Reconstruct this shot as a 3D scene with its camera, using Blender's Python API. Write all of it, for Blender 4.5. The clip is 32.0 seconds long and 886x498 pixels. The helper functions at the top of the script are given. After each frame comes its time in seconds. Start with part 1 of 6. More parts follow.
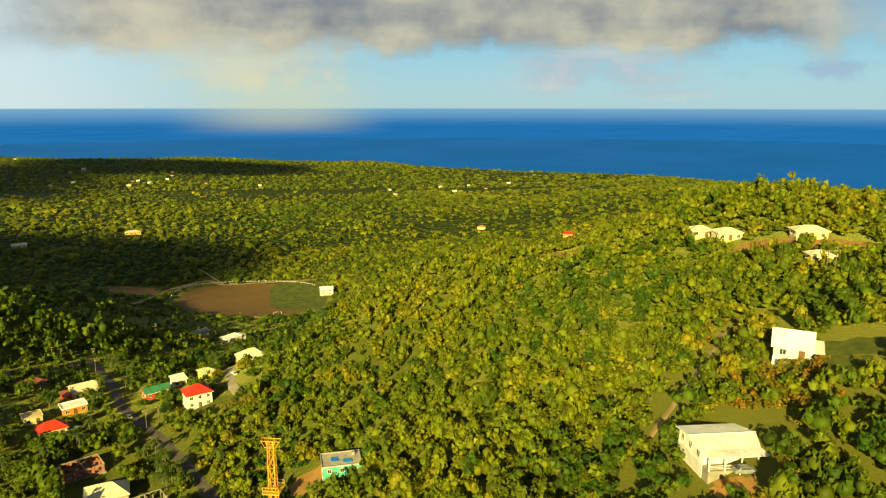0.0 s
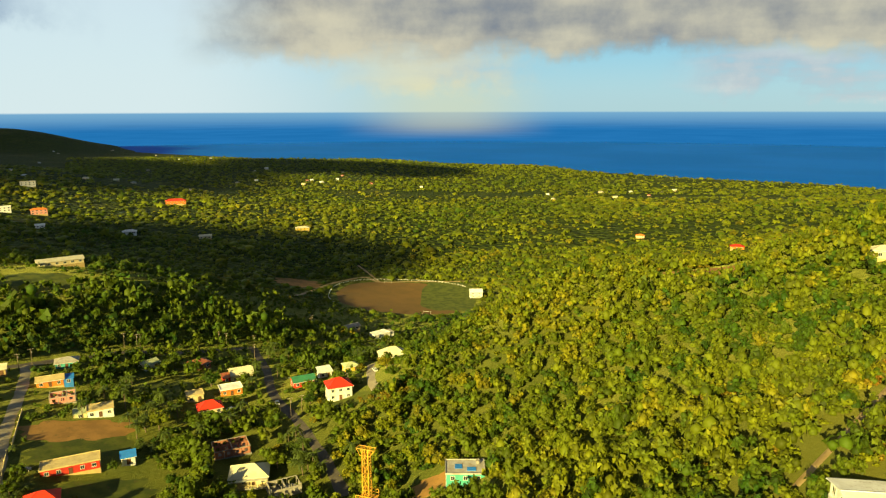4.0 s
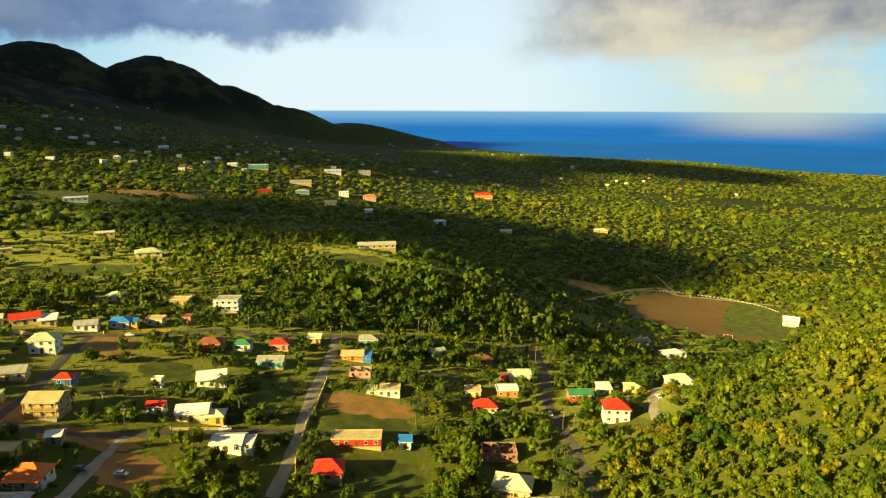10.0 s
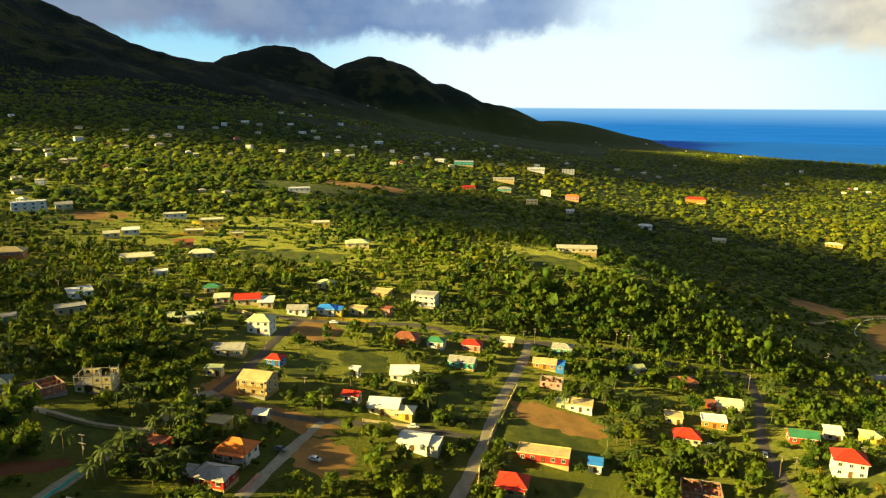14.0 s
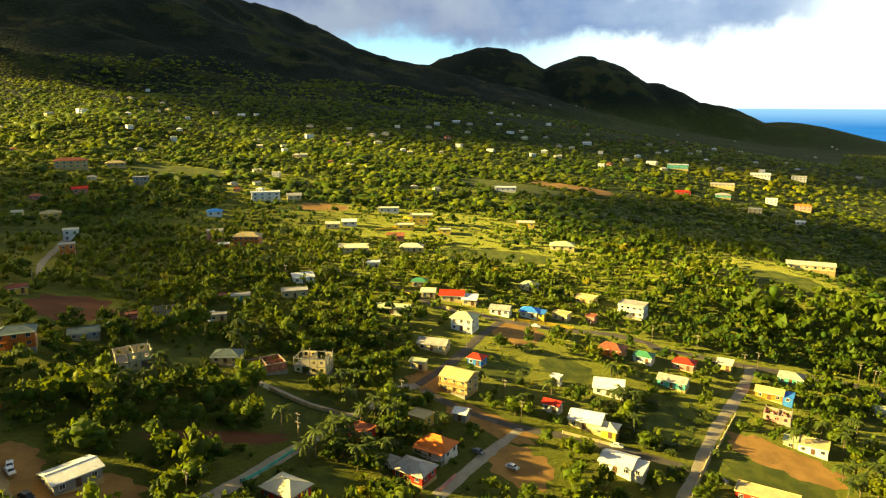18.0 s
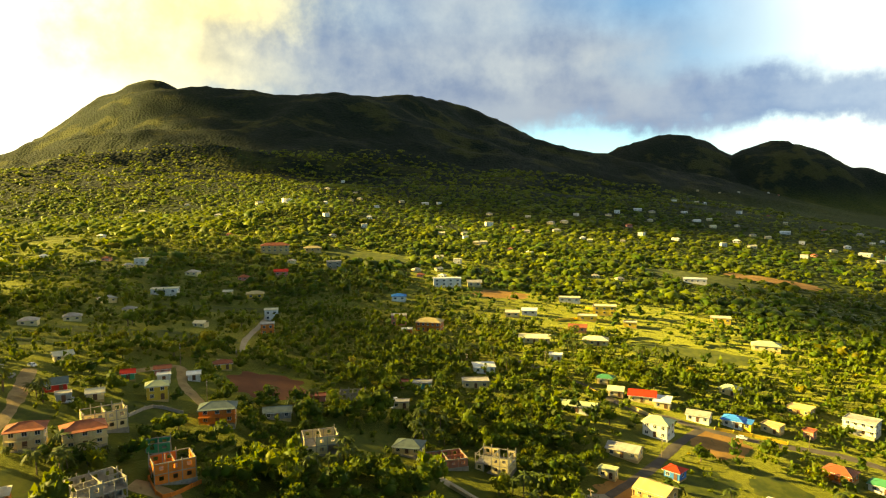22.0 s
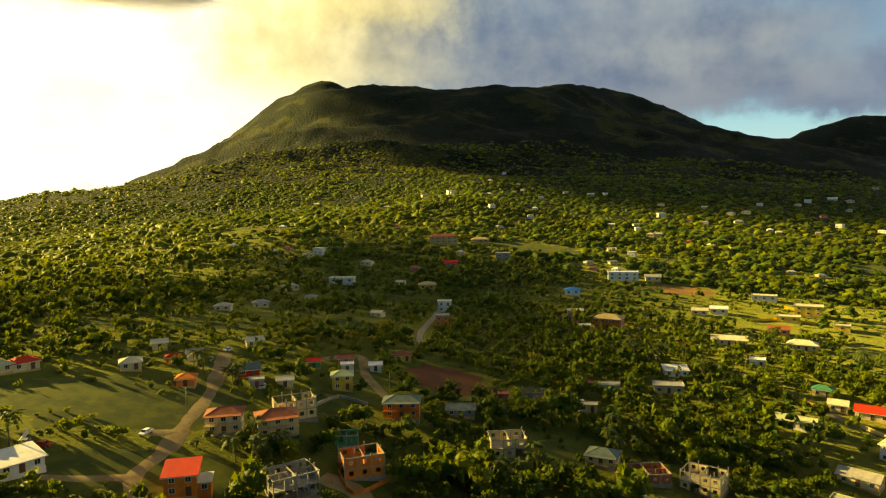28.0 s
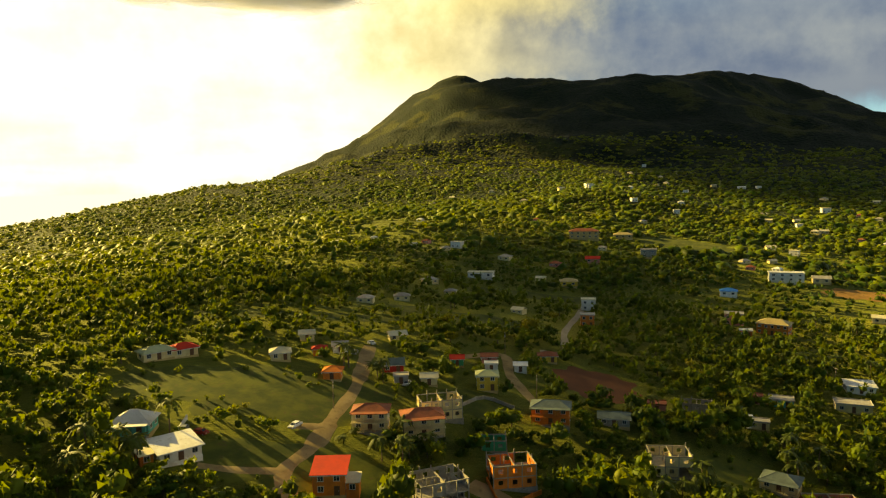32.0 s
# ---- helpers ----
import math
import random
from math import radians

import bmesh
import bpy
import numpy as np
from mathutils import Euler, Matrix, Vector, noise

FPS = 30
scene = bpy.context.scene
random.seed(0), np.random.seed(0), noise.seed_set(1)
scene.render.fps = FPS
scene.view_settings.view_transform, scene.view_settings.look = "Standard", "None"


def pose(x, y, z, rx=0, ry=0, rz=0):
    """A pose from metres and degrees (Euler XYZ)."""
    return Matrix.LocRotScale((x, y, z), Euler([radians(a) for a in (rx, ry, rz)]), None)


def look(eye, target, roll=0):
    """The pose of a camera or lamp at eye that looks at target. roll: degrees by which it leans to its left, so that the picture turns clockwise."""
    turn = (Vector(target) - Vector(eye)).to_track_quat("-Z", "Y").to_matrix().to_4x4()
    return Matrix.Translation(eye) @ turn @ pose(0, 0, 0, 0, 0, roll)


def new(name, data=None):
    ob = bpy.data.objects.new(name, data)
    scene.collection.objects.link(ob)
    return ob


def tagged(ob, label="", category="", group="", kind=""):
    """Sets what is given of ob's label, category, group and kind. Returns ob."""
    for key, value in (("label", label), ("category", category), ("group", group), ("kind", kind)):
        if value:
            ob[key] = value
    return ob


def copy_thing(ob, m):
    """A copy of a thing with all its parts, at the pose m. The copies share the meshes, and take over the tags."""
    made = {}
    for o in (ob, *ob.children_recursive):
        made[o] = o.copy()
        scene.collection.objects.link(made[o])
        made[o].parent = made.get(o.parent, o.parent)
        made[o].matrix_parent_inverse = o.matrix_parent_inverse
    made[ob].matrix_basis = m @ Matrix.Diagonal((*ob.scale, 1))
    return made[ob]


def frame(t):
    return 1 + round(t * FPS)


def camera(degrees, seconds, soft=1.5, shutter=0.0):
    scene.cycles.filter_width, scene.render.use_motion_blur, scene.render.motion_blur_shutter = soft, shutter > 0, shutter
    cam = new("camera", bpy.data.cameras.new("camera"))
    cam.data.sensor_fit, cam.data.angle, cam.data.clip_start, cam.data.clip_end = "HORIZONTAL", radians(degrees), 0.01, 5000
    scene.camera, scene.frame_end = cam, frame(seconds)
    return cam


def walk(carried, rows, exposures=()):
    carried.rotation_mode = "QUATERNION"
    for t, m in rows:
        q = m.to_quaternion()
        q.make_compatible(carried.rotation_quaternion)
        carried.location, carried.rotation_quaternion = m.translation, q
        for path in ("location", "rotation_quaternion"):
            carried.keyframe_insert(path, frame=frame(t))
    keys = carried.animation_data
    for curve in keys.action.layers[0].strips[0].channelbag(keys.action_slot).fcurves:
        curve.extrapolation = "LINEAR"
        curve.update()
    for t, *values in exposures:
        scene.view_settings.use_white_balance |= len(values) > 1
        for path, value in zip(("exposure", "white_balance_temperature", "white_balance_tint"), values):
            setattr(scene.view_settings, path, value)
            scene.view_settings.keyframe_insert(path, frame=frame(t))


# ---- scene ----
cam = camera(65.22, 32.0, soft=1.2)

# seconds, eye, heading to the left of +y, tilt, roll
PATH = [
    (0, 5.21, 0.76, 107.23, 6.516, -11.807, 0.05),
    (0.5, 6.15, 1.80, 107.05, 7.871, -11.746, -0.02),
    (1, 6.99, 2.78, 106.85, 9.246, -11.706, -0.04),
    (1.5, 7.69, 3.72, 106.63, 10.798, -11.620, -0.03),
    (2, 8.25, 4.56, 106.48, 12.429, -11.572, 0.02),
    (2.5, 8.79, 5.25, 106.38, 14.151, -11.483, 0.01),
    (4.5, 12.03, 8.30, 107.67, 21.901, -11.533, -0.08),
    (5, 12.03, 9.37, 107.60, 23.985, -11.500, 0.07),
    (5.5, 12.01, 10.61, 107.58, 26.085, -11.459, 0.12),
    (6, 11.94, 12.01, 107.58, 28.224, -11.473, 0.12),
    (6.5, 11.81, 13.37, 107.64, 30.307, -11.456, 0.10),
    (7, 11.51, 14.65, 107.74, 32.337, -11.482, 0.16),
    (7.5, 11.00, 15.99, 107.73, 34.329, -11.489, 0.19),
    (8, 10.45, 17.33, 107.78, 36.321, -11.475, 0.15),
    (8.5, 9.83, 18.55, 108.04, 38.351, -11.505, 0.23),
    (9, 9.07, 19.71, 108.34, 40.433, -11.554, 0.25),
    (9.5, 8.24, 20.96, 108.56, 42.584, -11.597, 0.21),
    (10, 7.35, 22.35, 108.69, 44.750, -11.615, 0.21),
    (10.5, 6.29, 23.70, 108.78, 46.853, -11.651, 0.22),
    (11, 5.06, 24.90, 108.88, 48.951, -11.682, 0.23),
    (11.5, 3.78, 25.93, 108.95, 50.995, -11.705, 0.28),
    (12, 2.57, 26.88, 109.01, 53.148, -11.748, 0.28),
    (12.5, 1.42, 27.74, 108.99, 55.244, -11.779, 0.28),
    (13, 0.27, 28.46, 109.01, 57.321, -11.758, 0.25),
    (13.5, -0.93, 29.11, 109.19, 59.412, -11.828, 0.25),
    (14, -2.11, 29.63, 109.34, 61.426, -11.885, 0.24),
    (14.5, -3.22, 30.08, 109.31, 63.471, -11.861, 0.22),
    (16.5, -8.44, 30.56, 108.65, 71.783, -11.859, 0.13),
    (17, -9.45, 30.15, 108.58, 73.904, -11.869, 0.19),
    (17.5, -10.65, 29.75, 108.43, 75.982, -11.845, 0.13),
    (18, -11.82, 29.38, 108.34, 78.134, -11.885, 0.09),
    (18.5, -12.93, 28.96, 108.27, 80.225, -11.867, 0.01),
    (19, -14.14, 28.53, 108.13, 82.334, -11.836, 0.05),
    (19.5, -15.39, 28.09, 108.01, 84.451, -11.874, 0.01),
    (20, -16.60, 27.56, 107.88, 86.466, -11.904, -0.07),
    (20.5, -17.86, 26.93, 107.71, 88.119, -11.914, -0.13),
    (21, -19.22, 26.20, 107.75, 89.709, -11.969, -0.23),
    (21.5, -20.65, 25.40, 108.19, 91.148, -10.981, -0.26),
    (22, -21.98, 24.66, 108.45, 92.472, -4.693, -0.35),
    (22.5, -23.24, 23.84, 108.16, 93.417, -1.538, -0.54),
    (23, -24.49, 22.82, 107.77, 94.330, -1.466, -0.58),
    (23.5, -25.77, 21.69, 107.54, 95.359, -1.424, -0.64),
    (24, -27.12, 20.49, 107.38, 96.483, -1.403, -0.71),
    (24.5, -28.49, 19.22, 107.23, 97.696, -1.387, -0.71),
    (26.5, -33.99, 14.27, 106.60, 102.226, -2.799, -0.91),
    (27, -35.24, 13.08, 106.40, 103.252, -3.892, -0.96),
    (27.5, -36.51, 12.04, 106.28, 104.324, -5.004, -0.99),
    (28, -37.83, 10.97, 106.16, 105.406, -5.140, -1.06),
    (28.5, -39.17, 9.78, 105.99, 106.610, -5.173, -1.06),
    (29, -40.42, 8.56, 105.80, 108.029, -5.194, -1.18),
    (29.5, -41.56, 7.34, 105.73, 109.392, -5.213, -1.16),
    (30, -42.73, 6.08, 105.75, 110.741, -5.300, -1.19),
    (30.5, -43.92, 4.78, 105.68, 112.074, -5.326, -1.14),
    (31, -45.08, 3.49, 105.60, 113.409, -5.384, -1.19),
    (31.5, -46.27, 2.19, 105.54, 114.797, -5.417, -1.22),
    (32, -47.50, 0.77, 105.48, 116.215, -5.439, -1.17),
]
walk(cam, [(t, pose(x, y, z) @ Euler((radians(90 + p), 0, radians(h))).to_matrix().to_4x4() @ pose(0, 0, 0, 0, 0, r)) for t, x, y, z, h, p, r in PATH],
     exposures=[(0, 1.2, 6500, 4), (6, 1.3, 6500, 6), (13, 1.6, 6550, 8), (17, 2.0, 7050, 8), (19, 2.25, 7700, 9), (21, 2.3, 8400, 8), (23, 2.3, 8400, 5), (26.5, 1.75, 8700, 7), (32, 1.5, 8700, 7)])

# ---- light ----
SUN_HEADING, SUN_UP = 171.0, 19.0
sun_dir = Vector((-math.sin(radians(SUN_HEADING)) * math.cos(radians(SUN_UP)), math.cos(radians(SUN_HEADING)) * math.cos(radians(SUN_UP)), math.sin(radians(SUN_UP))))
sun = new("sun", bpy.data.lights.new("sun", "SUN"))
sun.data.energy, sun.data.angle, sun.data.color = 5.0, radians(0.6), (1.0, 0.80, 0.27)
sun.matrix_world = look(sun_dir * 100, (0, 0, 0))


class Nodes:
    """Small helper to chain shader nodes."""
    def __init__(self, tree):
        self.tree = tree
        tree.nodes.clear()

    def add(self, kind, **inputs):
        n = self.tree.nodes.new(kind)
        for k, v in inputs.items():
            self.put(n, k, v)
        return n

    def put(self, n, k, v):
        key = int(k[1:]) if k[0] == "i" and k[1:].isdigit() else k.replace("_", " ")
        sock = n.inputs[key]
        if isinstance(v, bpy.types.NodeSocket):
            self.tree.links.new(v, sock)
        elif isinstance(v, bpy.types.Node):
            self.tree.links.new(v.outputs[0], sock)
        else:
            sock.default_value = v

    def math(self, op, a, b=0.0, clamp=False):
        n = self.add("ShaderNodeMath", i0=a, i1=b)
        n.operation, n.use_clamp = op, clamp
        return n.outputs[0]

    def vec(self, op, a, b):
        n = self.add("ShaderNodeVectorMath", i0=a, i1=b)
        n.operation = op
        return n.outputs["Value"] if op == "DOT_PRODUCT" else n.outputs[0]

    def ramp(self, value, stops, mode="LINEAR"):
        n = self.add("ShaderNodeValToRGB", i0=value)
        n.color_ramp.interpolation = mode
        while len(n.color_ramp.elements) < len(stops):
            n.color_ramp.elements.new(0.5)
        for e, (p, c) in zip(n.color_ramp.elements, stops):
            e.position, e.color = p, (*c, 1) if len(c) == 3 else c
        return n.outputs[0]

    def band(self, value, a, b):
        """0 at a, 1 at b, smooth."""
        n = self.add("ShaderNodeMapRange", i0=value, i1=a, i2=b)
        n.interpolation_type = "SMOOTHSTEP"
        return n.outputs[0]

    def mix(self, fac, a, b, blend="MIX"):
        n = self.add("ShaderNodeMix")
        n.data_type, n.blend_type = "RGBA", blend
        self.put(n, "i0", fac)
        for i, v in ((6, a), (7, b)):
            self.put(n, "i%d" % i, v if not isinstance(v, tuple) or len(v) == 4 else (*v, 1))
        return n.outputs[2]

    def noise(self, vec, scale, detail=4.0, rough=0.55):
        return self.add("ShaderNodeTexNoise", Vector=vec, Scale=scale, Detail=detail, Roughness=rough).outputs[0]


def build_sky():
    world = bpy.data.worlds.new("sky")
    world.use_nodes = True
    scene.world = world
    n = Nodes(world.node_tree)
    gen = n.add("ShaderNodeTexCoord").outputs["Generated"]
    sky = n.add("ShaderNodeTexSky")
    sky.sky_type, sky.sun_disc, sky.sun_elevation, sky.sun_rotation = "NISHITA", False, radians(SUN_UP), radians(-SUN_HEADING)
    sky.altitude, sky.dust_density, sky.ozone_density = 200.0, 1.2, 2.0
    sep = n.add("ShaderNodeSeparateXYZ", i0=gen)
    x, y, z = sep.outputs
    up = n.math("MULTIPLY", n.math("ARCSINE", z), 57.2958)
    head = n.math("MULTIPLY", n.math("ARCTAN2", n.math("MULTIPLY", x, -1.0), y), 57.2958)
    # clear air: white-blue at the horizon to deep blue
    clear = n.ramp(n.math("DIVIDE", up, 40.0, True), [(0.0, (6.6, 9.8, 10.8)), (0.1, (4.0, 8.4, 11.0)), (0.24, (0.9, 5.0, 10.2)), (0.45, (0.4, 1.7, 4.8)), (0.66, (0.5, 0.75, 1.1)), (0.95, (0.45, 0.55, 0.75))])
    col = n.mix(0.75, sky.outputs[0], clear)
    # flat coordinates of a cloud deck
    lift = n.math("ADD", n.math("ABSOLUTE", z), 0.12)
    deck = n.add("ShaderNodeCombineXYZ", i0=n.math("DIVIDE", x, lift), i1=n.math("DIVIDE", y, lift))
    big = n.noise(deck, 0.55, 6.0, 0.5)
    fine = n.noise(gen, 9.0, 7.0, 0.6)
    rag = n.math("MULTIPLY", n.math("SUBTRACT", fine, 0.5), 7.0)
    ragged_up = n.math("ADD", up, rag)
    # soft white veil between the cloud banks
    veil = n.math("MULTIPLY", n.band(head, 18.0, 42.0), n.band(head, 78.0, 58.0))
    col = n.mix(n.math("MULTIPLY", veil, 0.8), col, (9.4, 10.6, 11.0))

    def bank(h0, h1, low, high, soft_h, soft_up, dark, bright, amount, lumps):
        a = n.math("ADD", head, n.math("MULTIPLY", rag, 1.6))
        inside = n.math("MULTIPLY", n.band(a, h0 - soft_h, h0 + soft_h), n.band(a, h1 + soft_h, h1 - soft_h))
        tall = n.math("MULTIPLY", n.band(ragged_up, low - soft_up, low + soft_up), n.band(ragged_up, high + soft_up * 2, high - soft_up))
        body = n.math("MULTIPLY", inside, tall)
        body = n.math("MULTIPLY", body, n.band(n.math("ADD", big, n.math("MULTIPLY", n.math("SUBTRACT", fine, 0.5), 0.5)), lumps, lumps + 0.16))
        shade = n.band(n.math("ADD", big, n.math("MULTIPLY", fine, 0.8)), 0.6, 1.15)
        return n.mix(n.math("MULTIPLY", body, amount), col, n.mix(shade, dark, bright))

    # grey bank over the open sea, with a bright lower rim and small heaps below it
    col = bank(14, 27, 1.6, 4.4, 5, 0.8, (6.4, 7.0, 7.2), (9.8, 9.2, 6.4), 0.85, 0.30)
    col = bank(-12, 0, 1.0, 3.6, 3, 0.6, (3.8, 5.2, 6.8), (8.8, 8.8, 8.6), 0.85, 0.36)
    col = bank(-30, -14, 2.2, 4.6, 3, 0.6, (2.4, 4.4, 7.2), (4.6, 6.2, 8.2), 0.8, 0.50)
    col = bank(-24, 37, 4.0, 30, 6, 0.9, (2.3, 2.6, 3.3), (8.6, 7.8, 5.8), 0.96, 0.20)
    # bright cloud towards the sun
    col = bank(112, 205, -1.5, 27, 11, 4.0, (12.5, 12.2, 10.5), (17.0, 16.8, 16.0), 0.96, 0.10)
    # dark bank that caps the mountain and trails over the twin peaks
    col = bank(102, 122, 7.0, 16.0, 7, 2.0, (9.0, 7.8, 2.4), (14.0, 13.0, 6.5), 0.8, 0.15)
    col = bank(50, 84, 5.0, 8.6, 5, 0.8, (1.0, 2.0, 4.3), (3.0, 4.2, 6.2), 0.97, 0.10)
    col = bank(72, 110, 5.0, 12.5, 12, 1.3, (0.9, 1.5, 3.2), (2.5, 3.2, 4.5), 0.98, 0.10)
    col = bank(80, 104, 9.0, 17.5, 11, 2.2, (1.2, 2.0, 3.8), (3.6, 4.4, 5.4), 0.93, 0.18)
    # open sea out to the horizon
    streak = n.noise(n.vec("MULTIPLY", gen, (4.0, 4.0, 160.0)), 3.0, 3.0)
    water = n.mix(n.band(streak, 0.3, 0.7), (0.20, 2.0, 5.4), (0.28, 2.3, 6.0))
    # pale haze towards the horizon, painted into the water colour
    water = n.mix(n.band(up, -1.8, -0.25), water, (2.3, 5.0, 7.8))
    # white sun glare on the water, painted in on the sunward side
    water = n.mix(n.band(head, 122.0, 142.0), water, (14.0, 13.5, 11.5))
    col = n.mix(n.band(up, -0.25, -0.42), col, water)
    # sunlit shower far out over the sea
    shower = n.math("MULTIPLY", n.math("MULTIPLY", n.band(head, 10.0, 19.0), n.band(head, 29.0, 20.0)), n.math("MULTIPLY", n.band(up, -2.7, -1.2), n.band(up, 3.6, 0.4)))
    col = n.mix(n.math("MULTIPLY", shower, 0.42), col, (9.8, 9.0, 5.0))
    # the light of the hidden sun in the haze
    dot = n.vec("DOT_PRODUCT", gen, tuple(sun_dir))
    glow = n.math("POWER", n.math("MAXIMUM", dot, 0.0), 30.0)
    glow2 = n.math("POWER", n.math("MAXIMUM", dot, 0.0), 90.0)
    low_sky = n.band(up, 40.0, 4.0)
    col = n.mix(n.math("MULTIPLY", glow, low_sky), col, (9.0, 7.6, 3.2), "ADD")
    col = n.mix(glow2, col, (40.0, 34.0, 18.0), "ADD")
    col = n.mix(1.0, col, (0.68, 0.68, 0.68), "MULTIPLY")
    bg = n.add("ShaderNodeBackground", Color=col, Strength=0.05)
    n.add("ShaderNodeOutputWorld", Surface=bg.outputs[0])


build_sky()

# ---- materials ----
def material(name, color, color2=None, rough=0.85, scale=1.0, fine=14.0, bump=0.15, spots=None, metal=0.0, per_object=0.12):
    """A weathered surface: two colours in broad patches, fine grain, a little relief and a spread from piece to piece."""
    m = bpy.data.materials.new(name)
    m.use_nodes = True
    n = Nodes(m.node_tree)
    p = n.add("ShaderNodeTexCoord").outputs["Object"]
    patch, grain = n.noise(p, scale, 5.0, 0.6), n.noise(p, fine, 3.0, 0.6)
    c2 = color2 or tuple(v * 0.72 for v in color)
    col = n.mix(n.band(patch, 0.36, 0.64), color, c2)
    if spots:
        col = n.mix(n.band(n.noise(p, scale * 2.7, 6.0, 0.7), 0.56, 0.70), col, spots)
    info = n.add("ShaderNodeObjectInfo").outputs["Random"]
    v = n.math("ADD", n.math("MULTIPLY", info, per_object * 2), n.math("MULTIPLY", grain, 0.35))
    col = n.mix(1.0, col, n.add("ShaderNodeCombineColor", i0=n.math("ADD", v, 0.83 - per_object), i1=n.math("ADD", v, 0.83 - per_object), i2=n.math("ADD", v, 0.83 - per_object)), "MULTIPLY")
    b = n.add("ShaderNodeBsdfPrincipled", Base_Color=col, Roughness=max(rough, 0.7) if bump else rough, Metallic=metal)
    n.put(b, "Specular IOR Level", 0.25)
    if bump:
        b_node = n.add("ShaderNodeBump", Strength=bump, Distance=0.05, Height=grain)
        n.put(b, "Normal", b_node)
    out = n.add("ShaderNodeOutputMaterial", Surface=b)
    return m


def foliage(name, a, b, dry, glow):
    """Leaves that scatter and let light through; tone, by tree, runs from a to b, with some dry crowns."""
    m = bpy.data.materials.new(name)
    m.use_nodes = True
    n = Nodes(m.node_tree)
    at = n.add("ShaderNodeAttribute")
    at.attribute_name = "tone"
    single = n.math("LESS_THAN", at.outputs["Fac"], -0.5)
    tone = n.math("ADD", n.math("MAXIMUM", at.outputs["Fac"], 0.0), n.math("MULTIPLY", single, n.add("ShaderNodeObjectInfo").outputs["Random"]))
    isl = n.add("ShaderNodeNewGeometry").outputs["Random Per Island"]
    pos = n.add("ShaderNodeNewGeometry").outputs["Position"]
    stand = n.noise(pos, 0.012, 4.0)
    col = n.mix(tone, a, b)
    col = n.mix(n.math("MULTIPLY", n.band(n.math("ADD", tone, n.math("MULTIPLY", stand, 0.6)), 1.16, 1.36), 0.8), col, dry)
    v = n.math("ADD", n.math("MULTIPLY", isl, 1.0), 0.5)
    col = n.mix(1.0, col, n.add("ShaderNodeCombineColor", i0=v, i1=v, i2=v), "MULTIPLY")
    d = n.add("ShaderNodeBsdfPrincipled", Base_Color=col, Roughness=0.62)
    n.put(d, "Specular IOR Level", 0.2)
    n.put(d, "Sheen Weight", 0.09)
    n.put(d, "Sheen Roughness", 0.45)
    n.put(d, "Sheen Tint", (0.75, 0.80, 0.12, 1.0))
    t = n.add("ShaderNodeBsdfTranslucent", Color=n.mix(0.5, col, (0.30, 0.32, 0.015)))
    mixn = n.add("ShaderNodeMixShader", i0=glow, i1=d.outputs[0], i2=t.outputs[0])
    n.add("ShaderNodeOutputMaterial", Surface=mixn)
    return m


def ground_material():
    m = bpy.data.materials.new("rough grass and scrub")
    m.use_nodes = True
    n = Nodes(m.node_tree)
    p = n.add("ShaderNodeNewGeometry").outputs["Position"]
    broad, mid, fine = n.noise(p, 0.006, 5.0, 0.6), n.noise(p, 0.045, 6.0, 0.65), n.noise(p, 0.6, 5.0, 0.7)
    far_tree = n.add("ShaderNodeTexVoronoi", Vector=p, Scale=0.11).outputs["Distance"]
    col = n.mix(n.band(mid, 0.35, 0.62), (0.034, 0.050, 0.007), (0.068, 0.076, 0.010))
    col = n.mix(n.math("MULTIPLY", n.band(broad, 0.50, 0.66), 0.6), col, (0.120, 0.108, 0.016))
    col = n.mix(n.math("MULTIPLY", n.band(fine, 0.52, 0.75), 0.4), col, (0.090, 0.070, 0.020))
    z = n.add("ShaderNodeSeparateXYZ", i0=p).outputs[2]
    dist = n.add("ShaderNodeVectorMath", i0=p)
    dist.operation = "LENGTH"
    away = n.band(dist.outputs["Value"], 430.0, 950.0)
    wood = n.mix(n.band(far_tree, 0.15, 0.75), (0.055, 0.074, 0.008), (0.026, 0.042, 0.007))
    # high forest, its green darkened further to hold the shade on the mountains
    shaded_forest = n.mix(n.band(far_tree, 0.15, 0.75), (0.016, 0.026, 0.013), (0.007, 0.013, 0.009))
    wood = n.mix(n.band(z, 10.0, 140.0), wood, shaded_forest)
    wood = n.mix(n.math("MULTIPLY", n.band(broad, 0.52, 0.62), 0.35), wood, (0.10, 0.10, 0.02))
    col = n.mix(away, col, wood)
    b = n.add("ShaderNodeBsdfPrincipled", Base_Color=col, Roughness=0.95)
    n.put(b, "Specular IOR Level", 0.1)
    n.put(b, "Sheen Weight", n.math("MULTIPLY", n.math("SUBTRACT", 1.0, away), 0.30))
    n.put(b, "Sheen Roughness", 0.5)
    n.put(b, "Sheen Tint", (0.75, 0.78, 0.15, 1.0))
    height = n.math("ADD", n.math("MULTIPLY", fine, n.math("SUBTRACT", 1.0, away)), n.math("MULTIPLY", n.math("MULTIPLY", far_tree, away), -10.0))
    n.put(b, "Normal", n.add("ShaderNodeBump", Strength=0.8, Distance=0.6, Height=height))
    n.add("ShaderNodeOutputMaterial", Surface=b)
    return m


